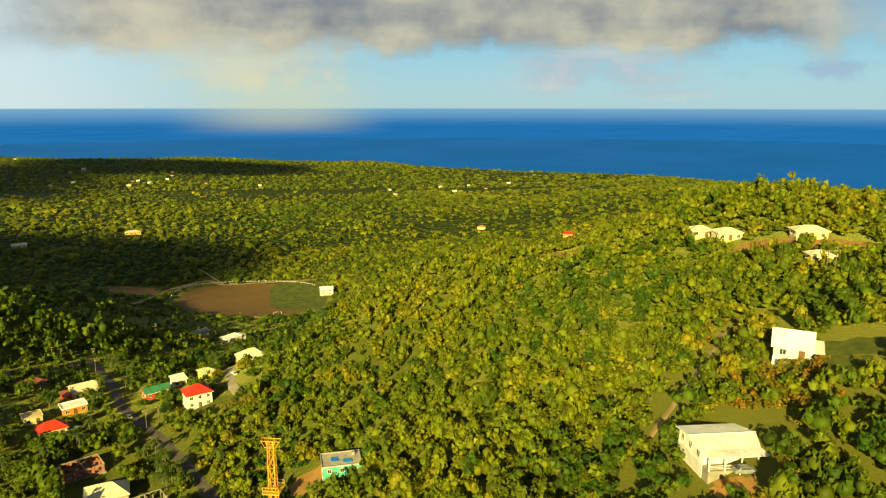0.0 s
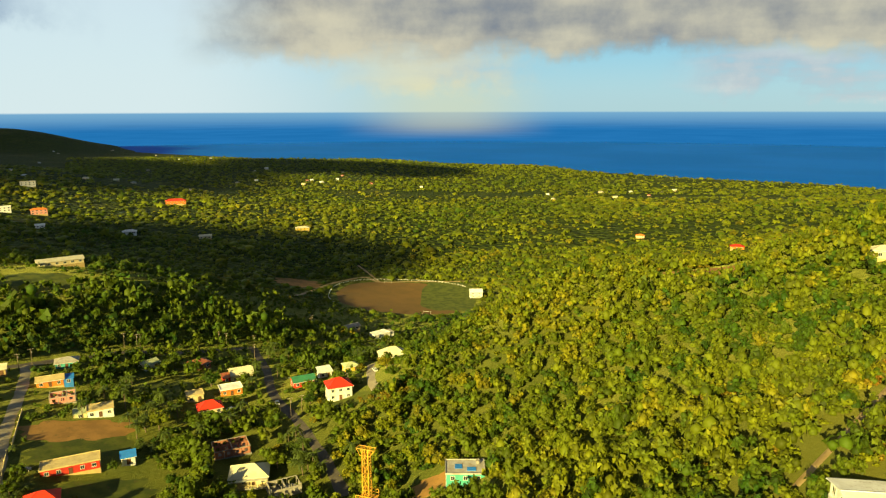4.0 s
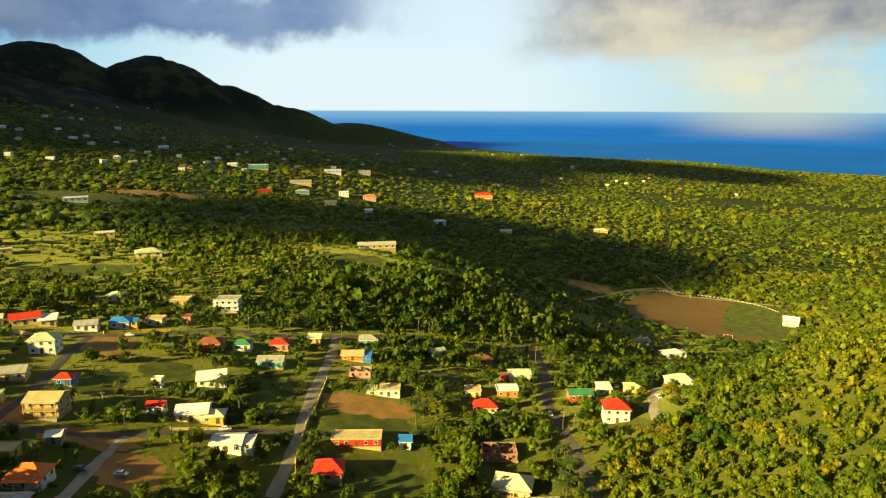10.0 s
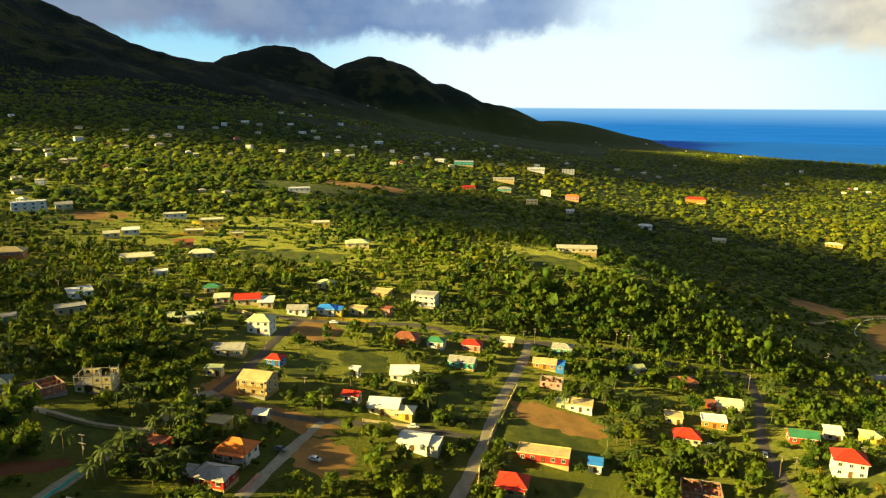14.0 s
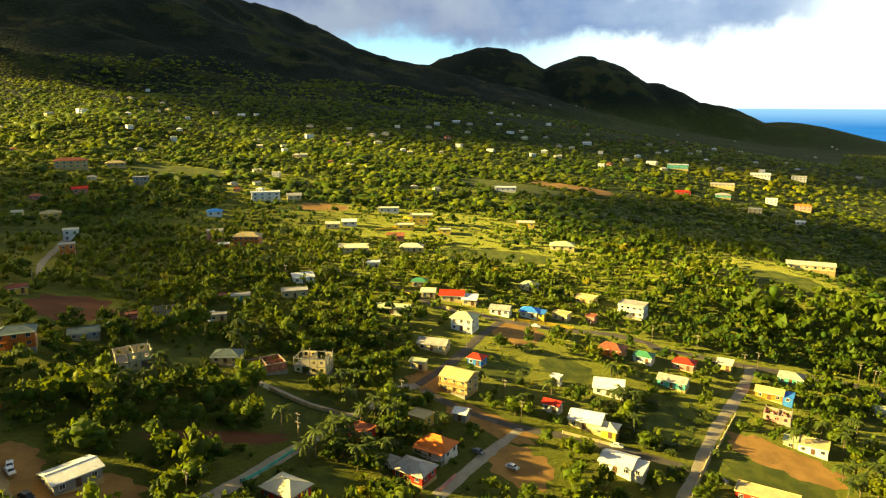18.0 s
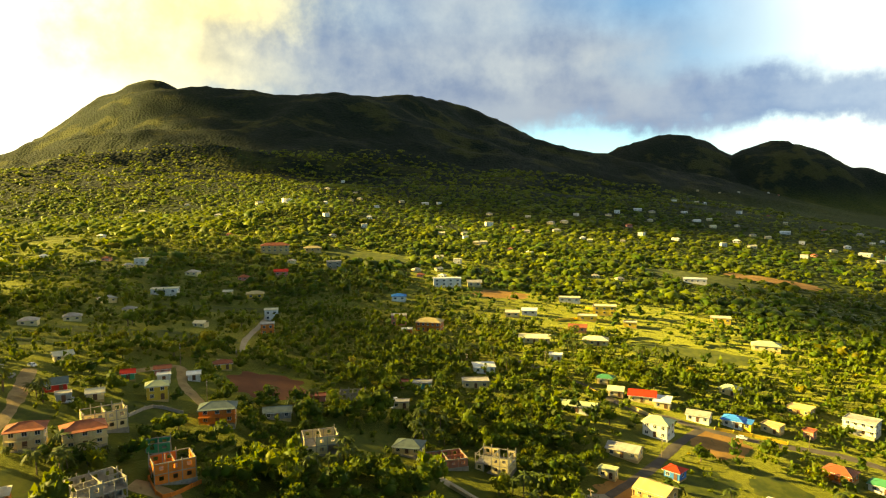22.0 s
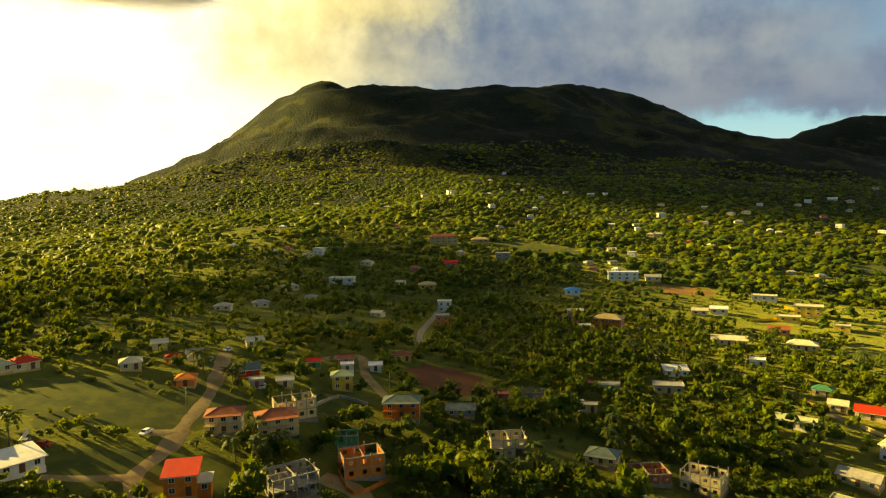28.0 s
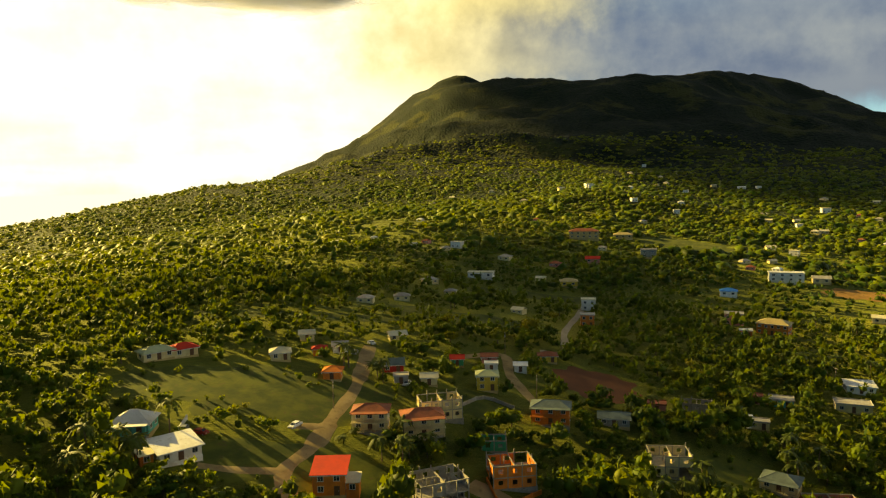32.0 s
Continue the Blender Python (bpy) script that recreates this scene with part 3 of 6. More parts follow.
def build_surf():
    """A thin uneven line of breakers along the shore."""
    a = np.radians(np.arange(-34, 47, 0.1))
    d = np.linspace(1500, 4300, 700)
    gx, gy = -np.outer(d, np.sin(a)), np.outer(d, np.cos(a))
    wet = ground(gx, gy) < SEA
    first = d[np.argmax(wet, axis=0)]
    wide = 9 + 7 * np.sin(a * 90) + 5 * np.sin(a * 233)
    rows = []
    for r in (first - 4, first + np.maximum(wide, 2)):
        rows.append(np.stack([-r * np.sin(a), r * np.cos(a), np.full_like(a, SEA + 0.5)], -1))
    n = len(a)
    k = np.arange(n - 1)
    quad = np.stack([k, k + 1, n + k + 1, n + k], -1)
    tagged(new("surf", quads_mesh("surf", np.concatenate(rows), quad, M["surf"])), "thin white line of surf along the coast", "surf", kind="structure")


build_surf()

CLEAR = []      # circles (x, y, radius) that hold no plants
OPEN = []       # circles of open ground: low growth only


def smooth_line(points, step=2.5):
    """A rounded line through the given ground points."""
    p = np.array(points, float)
    ext = np.vstack([2 * p[0] - p[1], p, 2 * p[-1] - p[-2]])
    out = []
    for i in range(1, len(ext) - 2):
        a, b, c, d = ext[i - 1:i + 3]
        n = max(2, int(np.hypot(*(c - b)) / step))
        for t in np.linspace(0, 1, n, endpoint=False):
            out.append(0.5 * (2 * b + (c - a) * t + (2 * a - 5 * b + 4 * c - d) * t ** 2 + (3 * b - a - 3 * c + d) * t ** 3))
    out.append(p[-1])
    return np.array(out)


def road(points, width, mat, name, label, lift=0.12):
    line = smooth_line(points)
    way = np.gradient(line, axis=0)
    way /= np.hypot(*way.T)[:, None] + 1e-9
    side = np.stack([-way[:, 1], way[:, 0]], -1)
    wob = 1 + 0.10 * np.sin(np.arange(len(line)) * 0.7) + 0.06 * np.sin(np.arange(len(line)) * 1.9)
    cross = np.linspace(-1, 1, 5)
    pts = line[:, None] + side[:, None] * (cross[None, :, None] * (width / 2 * wob)[:, None, None])
    z = ground(pts[..., 0], pts[..., 1]) + lift * (1 - 0.9 * np.abs(cross)[None] ** 4)
    co = np.concatenate([pts, z[..., None]], -1).reshape(-1, 3)
    i, j = np.meshgrid(np.arange(len(line) - 1), np.arange(4), indexing="ij")
    quad = np.stack([i * 5 + j, i * 5 + j + 1, (i + 1) * 5 + j + 1, (i + 1) * 5 + j], -1).reshape(-1, 4)
    for p in line[::2]:
        CLEAR.append((p[0], p[1], width / 2 + 0.8))
    return tagged(new(name, quads_mesh(name, co, quad, mat, smooth=True)), label, "road" if name == "road" else "track", kind="structure")


def patch(x, y, rot, rx, ry, mat, name, label, power=3.0, lift=0.06, clear=1.0, ragged=0.15):
    """A draped piece of bare or mown ground, rounded, with a ragged rim."""
    n, rings = 48, np.linspace(0, 1, 9)
    a = np.linspace(0, 2 * math.pi, n, endpoint=False)
    c, s = np.cos(a), np.sin(a)
    rim = (np.abs(c) ** power + np.abs(s) ** power) ** (-1 / power) * (1 + ragged * np.sin(a * 5 + x) * np.sin(a * 3 + y) + ragged * 0.5 * np.sin(a * 11 + x))
    u, v = np.outer(rings, c * rim * rx), np.outer(rings, s * rim * ry)
    cr, sr = math.cos(radians(rot)), math.sin(radians(rot))
    px, py = x + u * cr - v * sr, y + u * sr + v * cr
    z = ground(px, py) + lift
    z[-1] -= lift + 0.05
    co = np.stack([px, py, z], -1).reshape(-1, 3)
    i, j = np.meshgrid(np.arange(8), np.arange(n), indexing="ij")
    k = (j + 1) % n
    quad = np.stack([i * n + j, (i + 1) * n + j, (i + 1) * n + k, i * n + k], -1).reshape(-1, 4)
    if clear:
        for q in range(0, n, 3):
            for f in (0.25, 0.55, 0.85):
                (OPEN if clear < 0.9 or mat == M["lawn"] else CLEAR).append((x + f * (c[q] * rim[q] * rx * cr - s[q] * rim[q] * ry * sr), y + f * (c[q] * rim[q] * rx * sr + s[q] * rim[q] * ry * cr), clear * min(rx, ry) * 0.24))
    return tagged(new(name, quads_mesh(name, co, quad, mat, smooth=True)), label, "ground", kind="structure")


# ---- houses ----
KEPT = {}


def shared(key, make):
    if key not in KEPT:
        KEPT[key] = make()
    return KEPT[key]


def window(parent, m, w, h):
    """A framed window with a sill and a dark pane, flat in its own xz plane and facing -y."""
    def frame_mesh():
        bm = boxes((-w / 2 - 0.1, -w / 2, -0.09, 0.1, 0, h), (w / 2, w / 2 + 0.1, -0.09, 0.1, 0, h), (-w / 2 - 0.1, w / 2 + 0.1, -0.09, 0.1, h, h + 0.1), (-w / 2 - 0.15, w / 2 + 0.15, -0.16, 0.1, -0.1, 0), (-0.03, 0.03, -0.07, 0.05, 0, h))
        me = bpy.data.meshes.new("window")
        bm.to_mesh(me)
        bm.free()
        me.materials.append(M["trim"])
        return me

    def pane_mesh():
        bm = boxes((-w / 2, w / 2, -0.03, 0.04, 0, h))
        me = bpy.data.meshes.new("pane")
        bm.to_mesh(me)
        bm.free()
        me.materials.append(M["glass"])
        return me

    f = hang(new("window", shared(("win", w, h), frame_mesh)), parent)
    f.matrix_local = m
    hang(new("pane", shared(("pane", w, h), pane_mesh)), f)


def faces_of(w, d):
    """The four outer faces: pose turn, length and offset."""
    return ((0, w, d / 2), (90, d, w / 2), (180, w, d / 2), (270, d, w / 2))


def house(x, y, rot, w, d, floors=1, roof="hip", wall="white", top="roof_grey", label="", porch=0, rise=None, ext=None, category="house", far=False, tall=2.9, group="", sink=0.0, snug=False):
    """A house with its front towards local -y; ext is (offset, width, depth, wall, roof) of a lower side wing."""
    c, s = math.cos(radians(rot)), math.sin(radians(rot))
    corners = [(x + u * c - v * s, y + u * s + v * c) for u in (-w / 2, w / 2) for v in (-d / 2, d / 2)]
    zs = [gz(*p) for p in corners]
    z0 = (0.5 * sum(zs) / 4 + 0.5 * max(zs) if far else sum(zs) / 4) + 0.25 - sink
    root = new(category.replace(" ", "_"))
    root.matrix_world = pose(x, y, z0, 0, 0, rot)
    tagged(root, label, category, group)
    CLEAR.append((x, y, ((w + d) * 0.27 if snug else max(w, d) * 0.58) + 0.5))
    if not snug:
        CLEAR.append((x + s * d * 0.6, y - c * d * 0.6, w * 0.42))
    deep = min(zs) - z0 - 0.6
    h = floors * tall
    part("foundation", boxes((-w / 2 - 0.12, w / 2 + 0.12, -d / 2 - 0.12, d / 2 + 0.12, deep, 0.0)), M["tan" if wall != "white" else "white"], root)
    bm = boxes((-w / 2, w / 2, -d / 2, d / 2, 0.0, h))
    rise = rise if rise is not None else min(w, d) * 0.22
    if roof in ("gable", "mono"):
        for sx in (-1, 1):
            q = sx * w / 2
            pts = [(q, -d / 2, h), (q, d / 2, h), (q, d / 2, h + rise * 0.98)] if roof == "mono" else [(q, -d / 2, h), (q, d / 2, h), (q, 0, h + rise * 0.94)]
            v = [bm.verts.new(p) for p in pts]
            bm.faces.new(v if sx < 0 else v[::-1])
        if roof == "mono":
            v = [bm.verts.new(p) for p in ((-w / 2, d / 2, h), (w / 2, d / 2, h), (w / 2, d / 2, h + rise * 0.98), (-w / 2, d / 2, h + rise * 0.98))]
            bm.faces.new(v)
    part("wall", bm, M[wall], root)
    if roof == "flat":
        part("roof", boxes((-w / 2 - 0.35, w / 2 + 0.35, -d / 2 - 0.35, d / 2 + 0.35, h, h + 0.22), (-w / 2 - 0.35, w / 2 + 0.35, -d / 2 - 0.35, -d / 2 - 0.15, h + 0.22, h + 0.5), (-w / 2 - 0.35, w / 2 + 0.35, d / 2 + 0.15, d / 2 + 0.35, h + 0.22, h + 0.5),
                           (-w / 2 - 0.35, -w / 2 - 0.15, -d / 2 - 0.15, d / 2 + 0.15, h + 0.22, h + 0.5), (w / 2 + 0.15, w / 2 + 0.35, -d / 2 - 0.15, d / 2 + 0.15, h + 0.22, h + 0.5)), M[top], root)
    else:
        bm = roof_shape(roof, w, d, rise + 0.12, 0.6)
        bmesh.ops.translate(bm, verts=bm.verts, vec=(0, 0, h + 0.06 if roof != "hip" else h + 0.1))
        r = part("roof", bm, M[top], root)
        if not far:
            cap = bmesh.new()
            a, b = w / 2 + 0.6, d / 2 + 0.6
            if roof != "mono":
                ridge = max(a - b, 0.3) if roof == "hip" else a
                zt = h + rise + 0.2
                bar(cap, (-ridge, 0, zt), (ridge, 0, zt), 0.13)
                if roof == "hip":
                    for sx in (-1, 1):
                        for sy in (-1, 1):
                            bar(cap, (sx * a, sy * b, h + 0.08), (sx * ridge, 0, zt), 0.11)
                part("ridge_cap", cap, M[top], r)
            else:
                cap.free()
            part("fascia", boxes((-a, a, -b - 0.04, -b, h - 0.22, h - 0.04)), M["trim"], r)
            if roof != "mono":
                part("fascia", boxes((-a, a, b, b + 0.04, h - 0.22, h - 0.04)), M["trim"], r)
    # openings
    for turn, length, off in (faces_of(w, d) if not far else faces_of(w, d)[:2] + faces_of(w, d)[3:]):
        n = max(1, int(length / (3.0 if not far else 4.5)))
        for fl in range(floors):
            for k in range(n):
                u = (k + 0.5) / n * length - length / 2
                if turn == 0 and fl == 0 and k == n // 2 and not far:
                    dm = pose(0, 0, 0, 0, 0, turn) @ pose(u, -off, 0)
                    door = part("door", boxes((-0.5, 0.5, -0.08, 0.05, 0.02, 2.1), (-0.62, -0.5, -0.12, 0.05, 0.0, 2.2), (0.5, 0.62, -0.12, 0.05, 0.0, 2.2), (-0.62, 0.62, -0.12, 0.05, 2.1, 2.22)), M["door"], root)
                    door.matrix_local = dm
                    part("door_handle", boxes((0.32, 0.42, -0.14, -0.08, 1.0, 1.08)), M["trim"], door)
                    continue
                window(root, pose(0, 0, 0, 0, 0, turn) @ pose(u, -off, fl * tall + 0.95), 1.2 if not far else 1.6, 1.2)
    if porch:
        y0, y1 = -d / 2 - porch, -d / 2
        part("porch_floor", boxes((-w / 2, w / 2, y0, y1, deep, 0.0)), M["block"], root)
        n = max(3, int(w / 3))
        for fl in range(floors):
            z = fl * tall
            part("porch_roof" if fl == floors - 1 else "balcony", boxes((-w / 2 - 0.2, w / 2 + 0.2, y0 - 0.3, y1, z + 2.62, z + 2.8)), M[top if fl == floors - 1 and roof != "flat" else wall], root)
            for k in range(n + 1):
                u = -w / 2 + 0.15 + (w - 0.3) * k / n
                part("post", boxes((u - 0.11, u + 0.11, y0 + 0.05, y0 + 0.27, z, z + 2.62)), M[wall], root)
            part("railing", boxes(*[(-w / 2 + 0.1, w / 2 - 0.1, y0 + 0.1, y0 + 0.18, z + q, z + q + 0.08) for q in (0.35, 0.65, 0.95)]), M[wall], root)
    if ext:
        off, ew, ed, ewall, eroof = ext
        part("side_wing", boxes((off - ew / 2, off + ew / 2, -ed / 2 - 0.4, ed / 2 - 0.4, deep, 2.5)), M[ewall], root)
        bm = roof_shape("mono", ew, ed, 0.5, 0.35)
        bmesh.ops.translate(bm, verts=bm.verts, vec=(off, -0.4, 2.62))
        part("side_roof", bm, M[eroof], root)
        window(root, pose(off, -ed / 2 - 0.4, 0.95), 1.2, 1.2)
    return root


def shell(x, y, rot, w, d, floors, wall, label, fill=0.6, pillars=True, slab=True, seed=1):
    """An unfinished house: bare walls with open holes, columns that stick up, slabs and no roof."""
    rng = random.Random(seed)
    c, s = math.cos(radians(rot)), math.sin(radians(rot))
    zs = [gz(x + u * c - v * s, y + u * s + v * c) for u in (-w / 2, w / 2) for v in (-d / 2, d / 2)]
    z0 = sum(zs) / 4 + 0.2
    root = tagged(new("unfinished_house"), label, "house")
    root.matrix_world = pose(x, y, z0, 0, 0, rot)
    CLEAR.append((x, y, max(w, d) * 0.62 + 1))
    CLEAR.append((x + s * d * 0.7, y - c * d * 0.7, w * 0.5))
    part("foundation", boxes((-w / 2 - 0.3, w / 2 + 0.3, -d / 2 - 0.3, d / 2 + 0.3, min(zs) - z0 - 0.6, 0.0)), M["block"], root)
    nx, ny = max(2, round(w / 3.2)), max(2, round(d / 3.4))
    for fl in range(floors):
        z, h = fl * 2.9, 2.7
        for i in range(nx):
            a, b = -w / 2 + w * i / nx + 0.12, -w / 2 + w * (i + 1) / nx - 0.12
            for yy in (-d / 2, d / 2) + ((0.0,) if ny > 2 else ()):
                if rng.random() < fill:
                    m = (a + b) / 2
                    part("wall_panel", boxes((a, b, yy - 0.1, yy + 0.1, z, z + 0.95), (a, b, yy - 0.1, yy + 0.1, z + 2.15, z + h), (a, m - 0.6, yy - 0.1, yy + 0.1, z + 0.95, z + 2.15), (m + 0.6, b, yy - 0.1, yy + 0.1, z + 0.95, z + 2.15)), M[wall], root)
        for j in range(ny):
            a, b = -d / 2 + d * j / ny + 0.12, -d / 2 + d * (j + 1) / ny - 0.12
            for xx in (-w / 2, w / 2, 0.0):
                if rng.random() < fill:
                    part("wall_panel", boxes((xx - 0.1, xx + 0.1, a, b, z, z + 0.95), (xx - 0.1, xx + 0.1, a, b, z + 2.15, z + h), (xx - 0.1, xx + 0.1, a, (a + b) / 2 - 0.5, z + 0.95, z + 2.15), (xx - 0.1, xx + 0.1, (a + b) / 2 + 0.5, b, z + 0.95, z + 2.15)), M[wall], root)
        for i in range(nx + 1):
            for j in range(ny + 1):
                if pillars and (i in (0, nx) or j in (0, ny) or rng.random() < 0.5):
                    u, v = -w / 2 + w * i / nx, -d / 2 + d * j / ny
                    extra = rng.choice((0.2, 0.9, 1.2)) if fl == floors - 1 else 0.2
                    part("column", boxes((u - 0.13, u + 0.13, v - 0.13, v + 0.13, z, z + h + extra)), M["block"], root)
        part("ring_beam", boxes((-w / 2 - 0.12, w / 2 + 0.12, -d / 2 - 0.14, -d / 2 + 0.1, z + h, z + h + 0.24), (-w / 2 - 0.12, w / 2 + 0.12, d / 2 - 0.1, d / 2 + 0.14, z + h, z + h + 0.24),
                                (-w / 2 - 0.12, -w / 2 + 0.12, -d / 2, d / 2, z + h + 0.01, z + h + 0.23), (w / 2 - 0.12, w / 2 + 0.12, -d / 2, d / 2, z + h + 0.01, z + h + 0.23), (-0.12, 0.12, -d / 2, d / 2, z + h + 0.01, z + h + 0.23)), M["block"], root)
        if slab and fl < floors - 1:
            part("floor_slab", boxes((-w / 2 + 0.1, w / 2 - 0.1, -d / 2 + 0.1, d / 2 - 0.1, z + h + 0.02, z + h + 0.2)), M["block"], root)
    return root


def garden_wall(points, h, mat, label, thick=0.22):
    p = smooth_line(points, 3.0)
    root = tagged(new("boundary_wall"), label, "wall")
    root.location = (p[0][0], p[0][1], gz(*p[0]))
    bm = bmesh.new()
    for a, b in zip(p[:-1], p[1:]):
        way = (b - a) / (np.hypot(*(b - a)) + 1e-6)
        n = np.array([-way[1], way[0]]) * thick / 2
        za, zb = gz(*a), gz(*b)
        lo = [(*(a - n), za - 0.4), (*(b - n), zb - 0.4), (*(b + n), zb - 0.4), (*(a + n), za - 0.4)]
        hi = [(*(a - n), za + h), (*(b - n), zb + h), (*(b + n), zb + h), (*(a + n), za + h)]
        v = [bm.verts.new(Vector(q) - root.location) for q in lo + hi]
        for f in ((4, 5, 6, 7), (0, 1, 5, 4), (1, 2, 6, 5), (2, 3, 7, 6), (3, 0, 4, 7)):
            bm.faces.new([v[i] for i in f])
    part("wall", bm, M[mat], root)
    for q in p[::2]:
        z = gz(*q)
        CLEAR.append((q[0], q[1], 1.2))
        o = part("pier", boxes((-0.2, 0.2, -0.2, 0.2, -0.4, h + 0.15)), M[mat], root)
        o.location = Vector((q[0], q[1], z)) - root.location
    return root


# roads and tracks
road([(-169.0, 124.5), (-193.4, 149.7), (-220.2, 174.6), (-251.7, 207.4), (-273.7, 227.9)], 4.3, M["lane"], "road", "pale worn concrete village street")
road([(-184.0, 64.0), (-203.9, 82.4), (-221.5, 100.9)], 3.7, M["lane"], "road", "pale concrete side lane")
road([(-245.6, 71.0), (-238.2, 76.9), (-229.5, 86.2), (-221.6, 101.0), (-217.6, 114.7), (-208.0, 136.9), (-200.0, 152.6)], 3.9, M["asphalt"], "road", "dark asphalt cross street")
road([(-173.8, 2.9), (-189.2, 14.3), (-209.0, 29.9), (-224.7, 44.0), (-243.8, 60.7), (-248.5, 69.7)], 4.0, M["lane"], "road", "pale concrete lane past the palms")
road([(-224.7, 44.0), (-231.1, 30.4), (-240.7, 17.1), (-250.8, 7.0)], 3.0, M["lane"], "road", "narrow pale lane to the unfinished houses")
road([(-248.5, 69.7), (-272.1, 89.9), (-296.4, 106.9), (-314.8, 122.7)], 4.0, M["asphalt"], "road", "asphalt lane up to the main road")
road([(-396.4, 46.4), (-358.3, 77.1), (-338.7, 89.7), (-324.9, 101.5), (-323.5, 110.0), (-314.8, 122.7), (-306.6, 146.0), (-302.9, 172.0), (-293.6, 189.5), (-290.9, 187.3), (-275.9, 223.4), (-260.3, 273.3), (-248.7, 284.9), (-237.7, 305.5), (-227.1, 336.7)], 4.8, M["asphalt"], "road", "dark asphalt main road with pale verges")
road([(-227.1, 336.7), (-194.5, 301.5), (-163.3, 261.5), (-137.5, 239.3), (-121.6, 225.2), (-105.8, 210.5), (-91.2, 194.9)], 4.2, M["asphalt"], "road", "dark asphalt road below the wooded hill")
road([(-164.3, -96.4), (-172.0, -103.6), (-185.9, -105.6), (-203.3, -111.3), (-224.6, -118.1), (-247.5, -129.4), (-266.3, -138.6)], 5.0, M["track"], "track", "sandy unpaved track past the big houses")
road([(-171.8, -103.6), (-164.8, -110.8), (-159.7, -118.4)], 3.5, M["track"], "track", "sandy side track through the grass")
road([(-197.0, -108.9), (-191.0, -115.6)], 3.5, M["track"], "track", "short sandy drive")
road([(-283.8, -109.5), (-301.5, -98.6), (-280.1, -87.2), (-260.8, -70.7)], 4.0, M["track"], "track", "pale dirt lane down to the orange house")
road([(-322.0, -89.9), (-329.9, -81.4), (-364.4, -91.5), (-407.5, -96.9), (-435.1, -100.5)], 3.2, M["lane"], "road", "narrow pale lane up the slope")
road([(-200.4, -68.3), (-198.7, -56.7), (-185.7, -48.3), (-164.9, -35.8)], 6.0, M["track"], "track", "wide graded dirt track")
road([(-338.0, 556.0), (-343.3, 601.7), (-346.6, 648.9), (-332.6, 696.2), (-309.7, 688.6), (-279.1, 709.6), (-219.4, 737.8)], 4.0, M["track"], "track", "pale sandy track round the playing field")
road([(-309.7, 688.6), (-338.2, 717.6), (-363.1, 741.2)], 3.0, M["track"], "track", "pale sandy track into the bush")
road([(33.5, 141.0), (42.3, 153.5), (53.5, 171.1), (60.2, 181.9), (68.2, 177.0)], 1.5, M["track"], "track", "dry earth trail up the hillside")
road([(-112.7, 265.6), (-121.7, 278.9), (-137.3, 310.8)], 4.0, M["lane"], "road", "pale drive beside the hillside house")

# clearings
FIELD = (-258.8, 639.6)
patch(-258.8, 639.6, 23.3, 70, 70, M["field_brown"], "sports_field", "dry brown playing field", power=2.6, ragged=0.02, lift=0.1)
patch(-222.0, 666.9, 19.7, 30, 62, M["lawn"], "sports_turf", "green watered part of the playing field", power=3.5, ragged=0.03, lift=0.18)
patch(-371.2, 619.0, 32.3, 26, 18, M["dirt"], "bare_plot", "cleared bare plot beside the field")
patch(-301.3, 124.6, 46.5, 12, 14, M["dirt"], "bare_plot", "orange bare earth lot at the road junction")
patch(-203.6, 191.0, 46.5, 19, 10, M["dirt"], "bare_plot", "brown dug-over lot beside the street")
patch(-191.1, 181.2, 46.5, 18, 9, M["lawn"], "grass_plot", "grass plot with rubble")
patch(-163.7, 160.0, 46.5, 20, 12, M["lawn"], "grass_plot", "yellow-green grass plot behind the red-roofed house")
patch(-200.5, 94.1, 46.5, 10, 11, M["dirt"], "bare_plot", "earth yard with a parked car")
patch(-252.3, 76.3, 46.5, 9, 10, M["dirt"], "bare_plot", "sunlit sandy yard beside the tan house")
patch(-224.3, 90.5, 46.5, 16, 7, M["dirt"], "bare_plot", "bare verge with small sheds")
patch(-266.5, 105.8, 46.5, 13, 12, M["lawn"], "grass_plot", "rough grass between the houses")
patch(-265.5, 134.7, 46.5, 12, 10, M["lawn"], "grass_plot", "rough open grass with bare soil")
patch(-227.6, 162.9, 46.5, 8, 20, M["lawn"], "grass_plot", "garden plot with rows of plants")
patch(-207.1, 245.2, 46.5, 14, 12, M["lawn"], "grass_plot", "dark green grass plot")
patch(-124.3, 258.0, 28.5, 12, 7, M["lawn"], "grass_plot", "bright lawn before the red-roofed house")
patch(-298.6, -60.4, 105.3, 15, 17, M["red_dirt"], "bare_plot", "graded red earth on the slope")
patch(-245.7, -85.3, 114.9, 14, 10, M["lawn"], "grass_plot", "green slope behind the orange house")
patch(-206.3, -131.5, 130.2, 34, 22, M["lawn"], "grass_plot", "open sloping meadow")
patch(-194.7, -151.4, 136, 24, 15, M["lawn"], "grass_plot", "open sunlit meadow")
patch(-171.2, -110.2, 132.3, 18, 10, M["lawn"], "grass_plot", "rough grass beside the track")
patch(-180.5, -95.2, 126.7, 14, 10, M["lawn"], "grass_plot", "rough grass beside the track")
patch(-345.1, -138.9, 116, 46, 14, M["lawn"], "grass_plot", "terraced field on the slope")
patch(-283.0, -187.0, 128.9, 50, 8, M["lawn"], "grass_plot", "dry pale strip on the slope")
patch(-436.0, -133.2, 109.9, 40, 10, M["lawn"], "grass_plot", "terraced field on the slope")
